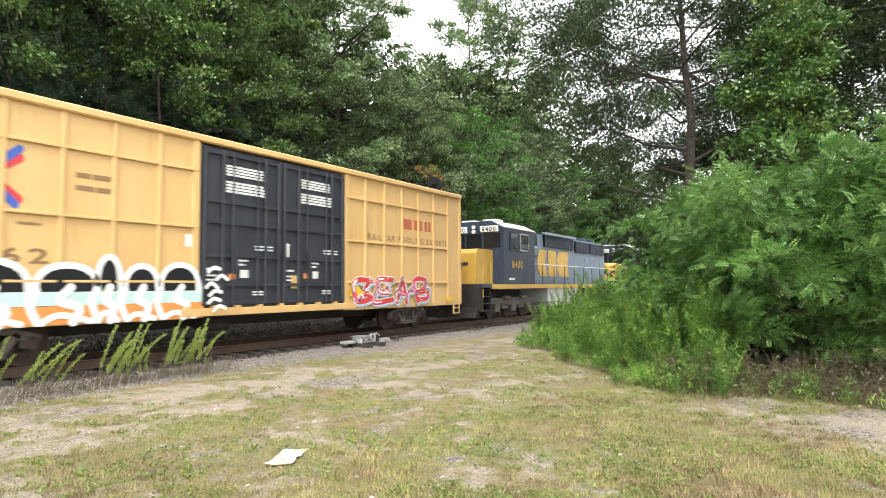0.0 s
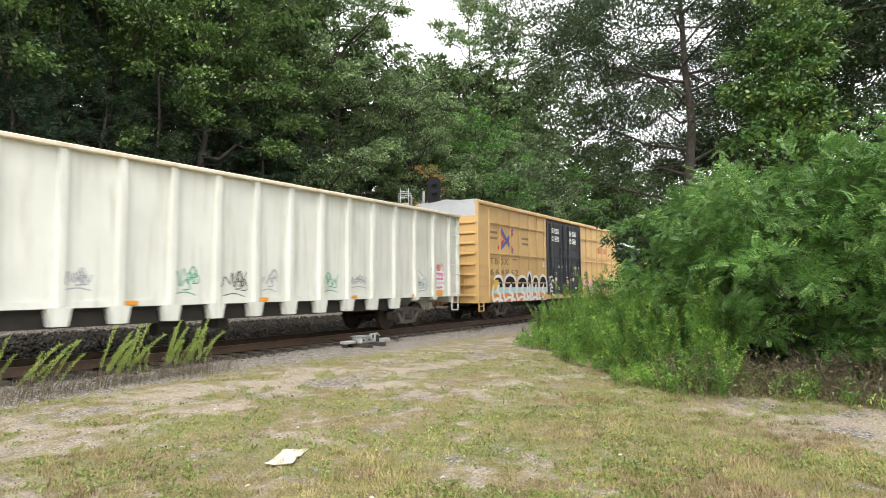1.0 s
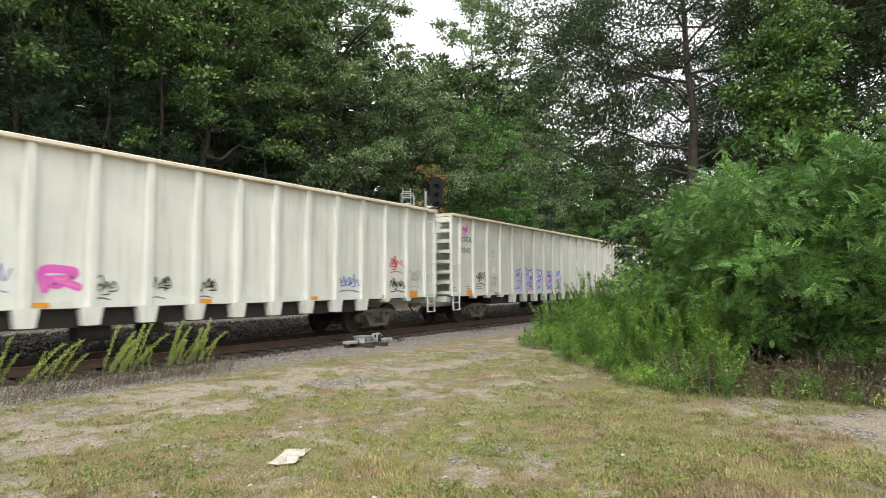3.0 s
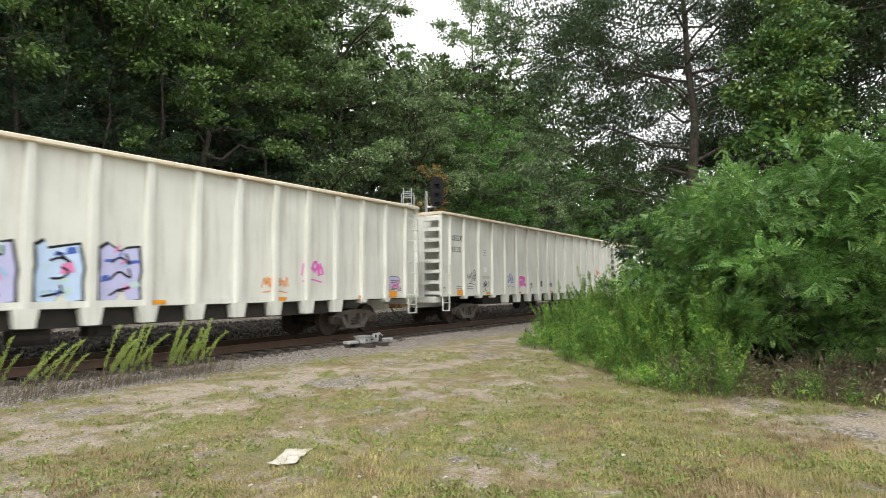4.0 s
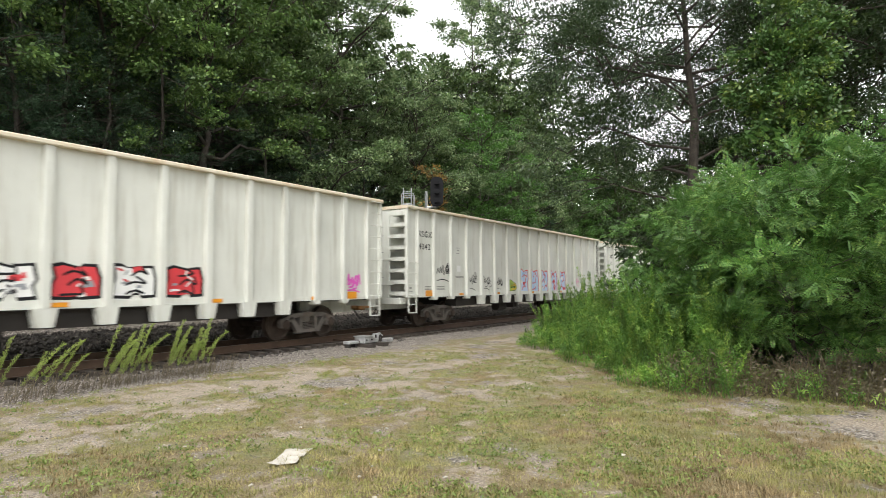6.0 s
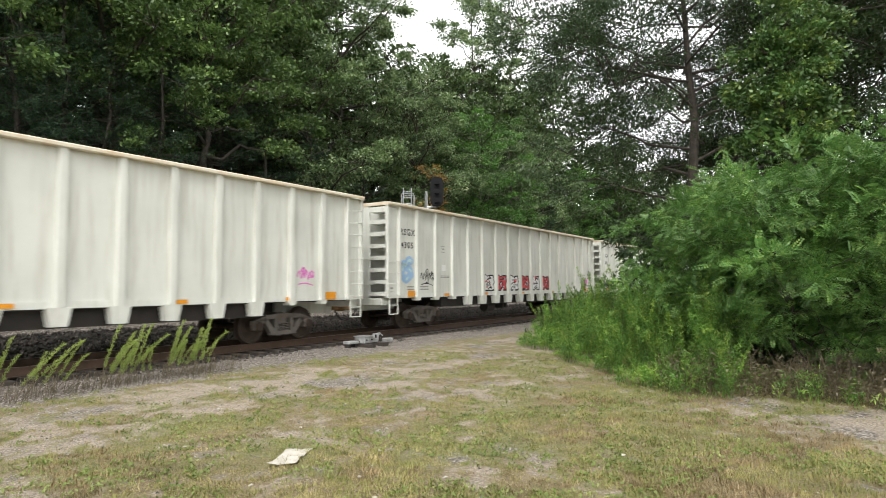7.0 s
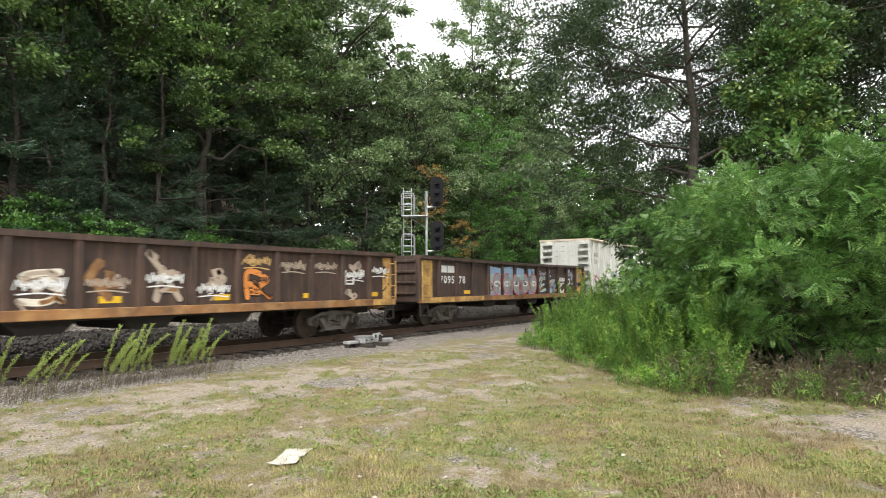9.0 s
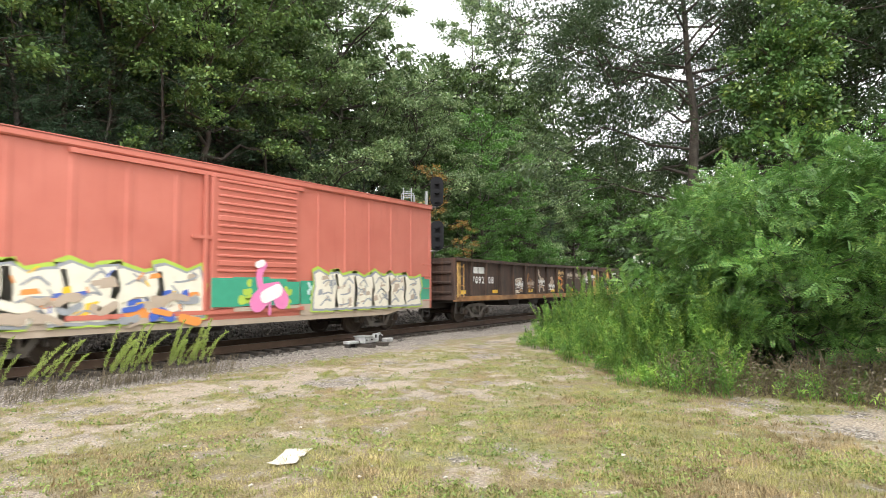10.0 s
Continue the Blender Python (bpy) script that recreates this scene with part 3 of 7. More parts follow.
def blocks(parent, cells, y, outline, fills, accent, seed, label="", halo=None):
    """Tall block graffiti: an upright shape fills each panel, with inner lines, spots and patches."""
    r = random.Random(seed)
    for i, (x0, x1, z0, z1) in enumerate(cells):
        w, h = x1 - x0, z1 - z0
        x0, x1 = x0 - 0.04, x1 + 0.04
        bm = bmesh.new()

        def patch(pts, depth, slot):
            f = bm.faces.new([bm.verts.new((px, y - depth, pz)) for px, pz in pts])
            f.material_index = slot

        def stroke(pts, width, depth, slot):
            have = set(bm.faces)
            ribbon(bm, pts, width, y - depth)
            for f in bm.faces:
                if f not in have:
                    f.material_index = slot

        notch = r.uniform(0.25, 0.6)
        deep = r.uniform(0.1, 0.2)
        j = [r.uniform(-0.06, 0.06) for _ in range(8)]
        foot = r.random() < 0.5
        shape = [(0.02 + j[0] * 0.3, 0.02), (0.4, 0.0), (0.48, deep if foot else 0.02), (0.6, deep if foot else 0.0), (0.66, 0.0), (0.98, 0.03), (0.93 + j[1], 0.35), (0.99, 0.55 + j[2]), (0.9 + j[3] * 0.5, 0.95),
                 (0.62, 0.9 + j[4]), (notch, 0.93 - deep * 0.4), (0.22, 0.99), (0.03, 0.94 + j[5]), (0.08 + j[6] * 0.5, 0.6), (0.02, 0.4 + j[7])]

        def spot(px, pz, k=1.0):
            return (x0 + (0.5 + (px - 0.5) * k) * (x1 - x0), z0 + (0.5 + (pz - 0.5) * k) * h)

        if halo:
            patch([(spot(a, b)[0] + (a - 0.5) * 0.1, spot(a, b)[1] + (b - 0.3) * 0.13) for a, b in shape], 0.0015, 2 + len(accent))
        patch([spot(a, b) for a, b in shape], 0.003, 0)
        patch([(spot(a, b)[0] + (0.5 - a) * 0.13, spot(a, b)[1] + (0.5 - b) * 0.13) for a, b in shape], 0.006, 1)
        for k in range(6):
            a, b = r.uniform(0.1, 0.7), r.uniform(0.06, 0.78)
            c, d = r.uniform(0.1, 0.28), r.uniform(0.06, 0.2)
            patch([spot(a, b), spot(a + c, b + 0.03), spot(a + c * 0.8, b + d), spot(a + 0.02, b + d * 0.8)], 0.009 + 0.0003 * k, 2 + r.randrange(len(accent)))
        for k in range(3):
            a, b = r.uniform(0.2, 0.45), 0.14 + 0.26 * k
            stroke(smooth_path([spot(a, b), spot(a + 0.18, b + r.uniform(0.0, 0.16)), spot(a + r.uniform(0.28, 0.42), b + r.uniform(-0.06, 0.1)), spot(a + r.uniform(0.1, 0.4), b + r.uniform(0.1, 0.26))]), 0.045, 0.012 + 0.0004 * k, 0)
        for k in range(3):
            a, b = r.uniform(0.2, 0.75), r.uniform(0.1, 0.85)
            stroke([spot(a, b), spot(a + r.uniform(-0.12, 0.12), b + r.uniform(0.04, 0.12))], 0.04, 0.015, 2 + r.randrange(len(accent)))
        ob = part("graffiti_letter", bm, outline, parent, label)
        for m in (fills[i % len(fills)], *accent, *([halo] if halo else [])):
            ob.data.materials.append(m)


def tag(parent, x, z, w, h, y, material, seed, thick=0.035):
    """A scribbled one-line graffiti tag."""
    r = random.Random(seed)
    bm = bmesh.new()
    n = max(6, int(w / h * 6.5))
    pts = [(x + w * (i + r.uniform(-0.3, 0.3)) / n, z + h * (0.15 + 0.8 * ((i % 2) * r.uniform(0.6, 1) + (1 - i % 2) * r.uniform(0, 0.35)))) for i in range(n + 1)]
    thick *= 0.72
    ribbon(bm, smooth_path(pts), thick, y - 0.004)
    pts = [(x + w * 0.05, z - h * 0.1), (x + w * 0.5, z - h * 0.02), (x + w * 0.95, z - h * 0.16)]
    ribbon(bm, smooth_path(pts), thick * 0.8, y - 0.005)
    for _ in range(3):
        a = x + w * r.uniform(0.1, 0.8)
        b = z + h * r.uniform(0.2, 0.8)
        ribbon(bm, smooth_path([(a, b), (a + h * 0.25, b + h * 0.3), (a + h * 0.4, b - h * 0.1), (a + h * 0.1, b - h * 0.15)]), thick, y - 0.006)
    tagged(part("graffiti_tag", bm, material, parent), kind="stuff")


def wheelset(parent, x, radius, track_x=0.0):
    bm = bmesh.new()
    for s in (-1, 1):
        prof = [(0.80, 0.10), (0.80, 0.16), (0.775, 0.17), (0.77, radius - 0.10), (0.80, radius - 0.07), (0.80, radius - 0.006), (0.69, radius),
                (0.69, radius + 0.025), (0.665, radius + 0.02), (0.665, radius - 0.07), (0.73, radius - 0.1), (0.72, 0.17), (0.64, 0.15), (0.64, 0.10)]
        lathe(bm, "y", [(s * a, b) for a, b in prof], 20)
        lathe(bm, "y", [(s * 0.8, 0.075), (s * 1.08, 0.075)], 10)
        for k in range(3):
            a = k * math.tau / 3
            box(bm, 0.06 * math.cos(a) - 0.012, 0.06 * math.cos(a) + 0.012, s * 1.08 - 0.012, s * 1.08 + 0.012, 0.06 * math.sin(a) - 0.012, 0.06 * math.sin(a) + 0.012)
    lathe(bm, "y", [(-0.66, 0.08), (0.66, 0.08)], 12)
    ob = part("wheelset", bm, WHEEL, parent, "dark steel wheels on an axle")
    ob.location = (x, 0, radius)
    WHEELS.append((ob, x, radius))
    return ob


def truck(parent, x):
    """A three-piece freight truck centred at x."""
    R = 0.457
    bm = bmesh.new()
    box(bm, x - 0.17, x + 0.17, -1.0, 1.0, 0.50, 0.72, 0.02)
    box(bm, x - 0.12, x + 0.12, -0.9, 0.9, 0.72, 0.80)
    t = part("truck", bm, TRUCK, parent, "dusty cast steel four-wheel freight truck")
    for s in (-1, 1):
        bm = bmesh.new()
        y0, y1 = s * 0.93, s * 1.08
        for k in (-1, 1):
            prism(bm, [(x + k * a, z) for a, z in ((0, 0.78), (0.62, 0.74), (1.06, 0.60), (1.06, 0.50), (0.72, 0.52), (0.55, 0.63), (0, 0.66))], y0, y1)
            prism(bm, [(x + k * a, z) for a, z in ((0.62, 0.70), (0.72, 0.60), (0.42, 0.22), (0.26, 0.26))], y0, y1)
            prism(bm, [(x + k * a, z) for a, z in ((0.24, 0.70), (0.33, 0.70), (0.33, 0.28), (0.24, 0.28))], y0, y1)
            box(bm, x + k * 0.889 - 0.15, x + k * 0.889 + 0.15, min(y0, y1) - 0.03, max(y0, y1) + 0.02, 0.36, 0.60, 0.03)
        prism(bm, [(x + a, z) for a, z in ((-0.48, 0.20), (0.48, 0.20), (0.40, 0.30), (-0.40, 0.30))], y0 - 0.02, y1 + 0.02)
        part("side_frame", bm, TRUCK, t)
        for k in (-0.15, 0, 0.15):
            bm = bmesh.new()
            for i in range(5):
                lathe(bm, "z", [(0.305 + i * 0.045, 0.05), (0.315 + i * 0.045, 0.066), (0.325 + i * 0.045, 0.066), (0.335 + i * 0.045, 0.05)], 10, (x + k, s * 1.0, 0))
            part("coil_spring", bm, TRUCK, t)
        for k in (-0.889, 0.889):
            bm = bmesh.new()
            lathe(bm, "y", [(s * 1.06, 0.13), (s * 1.13, 0.13), (s * 1.15, 0.10)], 16, (x + k, 0, R))
            part("bearing_cap", bm, WHEEL, t)
    for k in (-0.889, 0.889):
        wheelset(t, x + k, R)
    return t


def coupler(parent, x, way, material=UNDER):
    bm = bmesh.new()
    box(bm, min(x, x + way * 0.55), max(x, x + way * 0.55), -0.09, 0.09, 0.74, 0.92, 0.015)
    box(bm, min(x + way * 0.5, x + way * 0.72), max(x + way * 0.5, x + way * 0.72), -0.17, 0.14, 0.70, 0.98, 0.03)
    part("coupler", bm, RUST_ORANGE, parent, "rusty knuckle coupler")
    bm = bmesh.new()
    pts = [(x + way * 0.1, -0.3, 0.72), (x + way * 0.3, -0.32, 0.5), (x + way * 0.5, -0.28, 0.42), (x + way * 0.66, -0.2, 0.5)]
    for a, b in zip(pts, pts[1:]):
        rod(bm, a, b, 0.025, 7)
    part("air_hose", bm, UNDER, parent)


def ladder(parent, x0, x1, y, zs, material, stiles=True, proud=0.06, name="ladder"):
    for z in zs:
        bm = bmesh.new()
        rod(bm, (x0, y - proud, z), (x1, y - proud, z), 0.014, 6)
        for x in (x0, x1):
            rod(bm, (x, y - proud, z), (x, y + 0.01, z), 0.012, 5)
        part("ladder_rung", bm, material, parent)
    if stiles:
        bm = bmesh.new()
        for x in (x0, x1):
            box(bm, x - 0.012, x + 0.012, y - proud - 0.01, y - proud + 0.02, min(zs) - 0.1, max(zs) + 0.1)
        part("ladder_stile", bm, material, parent)


def stirrup(parent, x0, x1, y, z0, z1, material):
    bm = bmesh.new()
    for x in (x0, x1):
        box(bm, x - 0.02, x + 0.02, y - 0.01, y + 0.03, z0, z1)
    for z in (z0, (z0 + z1) / 2 + 0.03):
        box(bm, x0, x1, y - 0.015, y + 0.035, z - 0.012, z + 0.018)
    part("step_stirrup", bm, material, parent)


HL, HT, HB, HW = 19.95, 4.27, 1.10, 1.58
RIBS = [0.69] + [1.75 + k * (HL - 3.5) / 14 for k in range(15)] + [HL - 0.69]


def hopper_car():
    """High-sided ribbed gondola for bulk waste."""
    c = thing("hopper_car", "faded off-white high-sided steel gondola car on the track", "railway car", "white gondola cars")
    wall = 1.45
    for s, nm in ((-1, "side_panel"), (1, "side_panel")):
        bm = bmesh.new()
        box(bm, 0.05, HL - 0.05, s * wall - 0.02, s * wall + 0.02, HB, HT - 0.05)
        part(nm, bm, HOPPER, c)
    ns = (-1, 1)
    for s in ns:
        for x in RIBS:
            bm = bmesh.new()
            deep = 2.6 < x < HL - 2.6
            wide = 0.085 if 1 < x < HL - 1 else 0.05
            y0, y1 = sorted((s * wall, s * HW))
            z0 = HB + 0.0
            box(bm, x - wide, x + wide, y0, y1, z0, HT - 0.06, 0.015)
            if deep and 4.2 < x < HL - 3.4:
                prism(bm, [(x - 0.22, z0 + 0.02), (x + 0.22, z0 + 0.02), (x + 0.15, 0.76), (x - 0.15, 0.76)], s * (wall - 0.1), s * HW)
            elif 1 < x < HL - 1:
                prism(bm, [(x - 0.16, z0 + 0.02), (x + 0.16, z0 + 0.02), (x + 0.10, 1.0), (x - 0.10, 1.0)], s * (wall - 0.1), s * HW)
            part("rib", bm, HOPPER, c)
        for x0 in (0, HL - 0.1):
            bm = bmesh.new()
            y0, y1 = sorted((s * (wall + 0.0), s * HW))
            box(bm, x0, x0 + 0.1, y0, y1, HB, HT - 0.05, 0.015)
            part("corner_post", bm, HOPPER, c)
        bm = bmesh.new()
        y0, y1 = sorted((s * (wall - 0.06), s * (HW + 0.05)))
        box(bm, -0.02, HL + 0.02, y0, y1, HT - 0.1, HT, 0.02)
        part("top_rim", bm, HOPPER_RIM, c, "pale top rim streaked with rust")
        bm = bmesh.new()
        y0, y1 = sorted((s * wall, s * (wall + 0.05)))
        box(bm, 0.1, HL - 0.1, y0, y1, HB, HB + 0.14)
        part("side_sill", bm, HOPPER, c)
    for e, x in ((-1, 0.0), (1, HL)):
        xo = x - e * 0.55          # recessed ladder bays at the corners
        bm = bmesh.new()
        box(bm, min(x, x - e * 0.06), max(x, x - e * 0.06), -0.8, 0.8, HB, HT - 0.05, 0.01)
        part("end_panel", bm, HOPPER, c)
        bm = bmesh.new()
        box(bm, min(xo, xo - e * 0.03), max(xo, xo - e * 0.03), -1.44, 1.44, HB, HT - 0.06)
        part("bay_back", bm, HOPPER, c)
        for s in ns:
            for k in range(8):
                bm = bmesh.new()
                z = HB + 0.08 + k * (HT - HB - 0.25) / 7.4
                y0, y1 = sorted((s * 0.8, s * 1.46))
                box(bm, min(x, xo), max(x, xo), y0, y1, z, z + 0.13)
                part("bay_shelf", bm, HOPPER, c)
        bm = bmesh.new()
        box(bm, min(x, x + e * 0.03), max(x, x + e * 0.03), -1.6, 1.6, HT - 0.12, HT, 0.01)
        part("end_rim", bm, HOPPER_RIM, c)
        bm = bmesh.new()
        for k in range(9):
            z = 1.5 + k * 0.29
            for y0 in (-0.55, 0.0, 0.4):
                if (k * 7 + int(y0 * 10)) % 3:
                    box(bm, min(x, x + e * 0.004), max(x, x + e * 0.004), y0, y0 + 0.22, z, z + 0.025)
        tagged(part("end_stencil", bm, GREY_INK, c), kind="stuff")
        bm = bmesh.new()
        rod(bm, (x + e * 0.04, -1.0, 2.42), (x + e * 0.04, 1.0, 2.42), 0.014, 6)
        rod(bm, (x + e * 0.04, -1.0, 1.55), (x + e * 0.04, 1.0, 1.55), 0.014, 6)
        part("grab_iron", bm, HOPPER, c)
        bm = bmesh.new()
        xb = x - e * 0.1
        box(bm, min(xb, x - e * 2.4), max(xb, x - e * 2.4), -0.35, 0.35, 0.68, 1.06)
        box(bm, min(x + e * 0.02, x - e * 0.35), max(x + e * 0.02, x - e * 0.35), -1.3, 1.3, 0.88, 1.1, 0.01)
        part("draft_sill", bm, HOPPER, c, "grimy pale draft sill")
        coupler(c, x, e)
        xl = 0.07 if e < 0 else HL - 0.6
        full = [1.2 + k * 0.37 for k in range(9)]
        ladder(c, xl + 0.03, xl + 0.53, -HW, full if e > 0 else full[:4], HOPPER, False, 0.05)
        stirrup(c, xl + 0.05, xl + 0.5, -HW + 0.03, 0.58, HB, HOPPER)
        stirrup(c, xl + 0.05, xl + 0.5, HW - 0.05, 0.58, HB, HOPPER)
    bm = bmesh.new()
    box(bm, 3.6, HL - 3.6, -1.3, 1.3, 0.72, HB - 0.035)
    part("underframe", bm, UNDER, c)
    bm = bmesh.new()
    box(bm, 0.6, HL - 0.6, -1.44, 1.44, HB - 0.03, HB + 0.06)
    part("floor_plate", bm, UNDER, c)
    bm = bmesh.new()
    box(bm, 0.4, HL - 0.4, -0.25, 0.25, 0.7, HB - 0.035)
    part("centre_sill", bm, UNDER, c)
    bm = bmesh.new()
    lathe(bm, "x", [(7.6, 0.2), (8.3, 0.2)], 14, (0, -0.9, 0.6))
    part("brake_cylinder", bm, UNDER, c)
    bm = bmesh.new()
    box(bm, 9.0, 9.5, -1.1, -0.7, 0.5, 0.8, 0.02)
    box(bm, 9.1, 9.16, -1.2, -1.1, 0.55, 0.95)
    part("brake_gear", bm, UNDER, c)
    yp = -wall - 0.021
    for x in (1.18, 3.0 + 0.5, 6.55, 10.1, 13.6, HL - 3.1, HL - 1.6):
        big = x < 2 or x > HL - 2
        bm = bmesh.new()
        w = 0.42 if big else 0.3
        box(bm, x, x + w, yp - 0.055, yp - 0.045, HB + 0.03, HB + (0.24 if big else 0.12))
        part("reflector", bm, ORANGE, c, "orange reflective sticker")
    bars("stencil", [(1.2, 1.6, 1.45, 0.045), (1.2, 1.6, 1.36, 0.045), (1.9, 2.5, 1.45, 0.045), (1.9, 2.5, 1.36, 0.045), (3.3, 3.9, 1.85, 0.03), (3.3, 3.9, 1.8, 0.03),
                     (0.25, 0.4, 1.4, 0.06), (0.2, 0.45, 1.3, 0.02), (3.35, 3.62, 2.95, 0.02), (3.35, 3.62, 2.74, 0.02), (3.42, 3.55, 2.84, 0.05)], yp, GREY_INK, c)
    bm = bmesh.new()
    box(bm, 3.4, 3.66, yp - 0.006, yp, 2.05, 2.28)
    part("placard", bm, WHITE, c)
    truck(c, 2.75)
    truck(c, HL - 2.75)
    return c


def cells(i0, i1, z0, z1, step=1):
    """Panel cells between the ribs i0..i1."""
    return [(RIBS[i] + 0.12, RIBS[i + 1] - 0.12, z0, z1) for i in range(i0, i1, step)]


def hoppers():
    first = hopper_car()
    places = [-19.5, -40.78, -61.8, -83.24, -104.45, -125.77, -146.95]
    cars = [first]
    for q in places[1:]:
        c = copy_thing(first, pose(q, YC, 0))
        for o in c.children_recursive:
            if o.name.startswith("wheelset"):
                WHEELS.append((o, o.location.x, o.location.z))
        cars.append(c)
    y = -1.471
    numbers = ["4337", "4343", "4320", "4312", "4342", "4305", "4317"]
    for c, q, num in zip(cars, places, numbers):
        CARS.append((c, q))
        text("lettering", "RSGX", 0.80, 3.24, y - 0.004, 0.22, INK, c, 0.86)
        text("lettering", num, 0.84, 2.80, y - 0.004, 0.21, INK, c, 0.70)
    H1, H2, H3, H4, H5, H6, H7 = cars
    T = 1.16
    # first white car
    for x, z, w, h, m, sd in ((2.2, 1.5, 0.8, 0.5, GREYS, 1), (5.4, 1.5, 0.5, 0.35, GREYS, 2), (7.7, 1.4, 0.6, 0.55, GREENS, 3), (9.0, 1.35, 0.7, 0.6, INK, 4),
                              (12.5, 1.4, 0.6, 0.5, GREENS, 5), (10.2, 1.45, 0.5, 0.5, GREYS, 6), (13.7, 1.5, 0.7, 0.35, GREYS, 7), (18.1, 2.0, 0.75, 0.45, REDS, 8)):
        tag(H1, x, z, w, h, y, m, sd)
    piece(H1, [(16.95, 17.9, 1.3, 2.0)], y, GREYS, [WHITE], [AQUA], 3)
    piece(H1, [(18.2, 19.1, 1.35, 2.1)], y, WHITE, [WHITE], [PINK], 4)
    # second
    tag(H2, 0.8, 3.55, 0.55, 0.3, y, HOT, 11, 0.07)
    tag(H2, 2.0, 1.6, 0.8, 0.5, y, INK, 12, 0.05)
    tag(H2, 3.2, 1.3, 0.5, 0.5, y, GREYS, 13)
    blocks(H2, cells(4, 9, T, 2.35), y, BLUES, [PALE_BLUE, LILAC], [CORAL, WHITE, CORAL, BLUES], 1, "blue and pink block graffiti")
    for k, x in enumerate((11.2, 13.4, 14.6, 16.9)):
        tag(H2, x, 1.3, 0.5, 0.45, y, INK, 20 + k)
    # third
    piece(H3, cells(5, 6, 1.4, 1.9), y, HOT, [HOT], [PINK], 2)
    tag(H3, 14.8, 1.4, 1.0, 0.5, y, BLUES, 31)
    tag(H3, 17.3, 2.0, 0.75, 0.55, y, REDS, 32, 0.05)
    tag(H3, 17.3, 1.35, 0.85, 0.4, y, INK, 33, 0.05)
    tag(H3, 18.35, 1.5, 0.75, 0.6, y, GREYS, 34)
    tag(H3, 2.0, 1.6, 0.7, 0.5, y, INK, 35)
    tag(H3, 5.5, 1.5, 0.7, 0.5, y, BLUES, 36)
    for k, x in enumerate((3.3, 7.6, 8.8, 10.0)):
        tag(H3, x, 1.3, 0.5, 0.45, y, INK, 20 + k)
    # fourth
    blocks(H4, cells(3, 8, T, 2.45), y, INK, [LILAC, PALE_BLUE], [PINK, SKYB, AQUA, BLUES], 0, "lilac and pink block graffiti")
    tag(H4, 13.1, 1.4, 0.9, 0.4, y, ORANGES, 41, 0.05)
    tag(H4, 14.5, 1.7, 0.8, 0.5, y, HOT, 42, 0.07)
    piece(H4, [(18.3, 19.1, 1.3, 1.8)], y, INK, [LILAC], [PINK], 2)
    # fifth
    tag(H5, 1.95, 1.75, 0.9, 0.55, y, INK, 51, 0.055)
    tag(H5, 4.2, 1.4, 0.65, 0.6, y, INK, 52)
    tag(H5, 5.4, 1.4, 0.65, 0.6, y, INK, 53)
    tag(H5, 6.6, 1.4, 0.5, 0.5, y, INK, 54)
    piece(H5, [(7.7, 8.7, 1.25, 1.75)], y, INK, [LIME], [REFLECT_Y], 3)
    blocks(H5, cells(7, 12, T, 2.3), y, REDS, [PALE_BLUE, PALE_BLUE], [WHITE, SKYB, WHITE, REDS], 2, "white and blue block graffiti outlined red")
    tag(H5, 15.9, 1.5, 0.7, 0.4, y, PINK, 55)
    tag(H5, 17.0, 1.5, 0.6, 0.4, y, BLUES, 56)
    bm = bmesh.new()
    for k in range(8):
        zz = 1.35 + k * 0.36
        ribbon(bm, smooth_path([(HL - 0.53, zz + 0.3), (HL - 0.2, zz + 0.32), (HL - 0.12, zz + 0.12), (HL - 0.35, zz), (HL - 0.55, zz + 0.1), (HL - 0.3, zz + 0.22)]), 0.035, -HW - 0.02 + 0.09)
    part("graffiti_tag", bm, INK, H5)
    # sixth
    tag(H6, 2.0, 1.6, 0.8, 0.5, y, INK, 61, 0.05)
    piece(H6, [(0.85, 1.6, 1.6, 2.5)], y, SKYB, [SKYB], [AQUA], 5)
    blocks(H6, cells(5, 11, T + 0.1, 2.0), y, INK, [WHITE, REDS], [REDS, WHITE, GREYS], 4, "red and grey block graffiti")
    tag(H6, 18.2, 1.4, 0.8, 0.5, y, HOT, 62, 0.08)
    # seventh
    blocks(H7, cells(3, 8, T, 2.45), y, BLUES, [PALE_BLUE, WHITE], [REDS, WHITE, SKYB, BLUES], 5, "pale blue block graffiti with red stars outlined dark blue")
    tag(H7, 0.8, 1.7, 0.85, 0.55, y, PINK, 71, 0.07)
    tag(H7, 17.3, 1.6, 0.6, 0.4, y, HOT, 72, 0.05)


def end_ribs(c, x, e, w, z0, z1, count, material):
    for k in range(count):
        bm = bmesh.new()
        z = z0 + (k + 0.5) * (z1 - z0) / count
        box(bm, min(x, x + e * 0.07), max(x, x + e * 0.07), -w + 0.05, w - 0.05, z - 0.05, z + 0.05, 0.02)
        part("end_rib", bm, material, c)


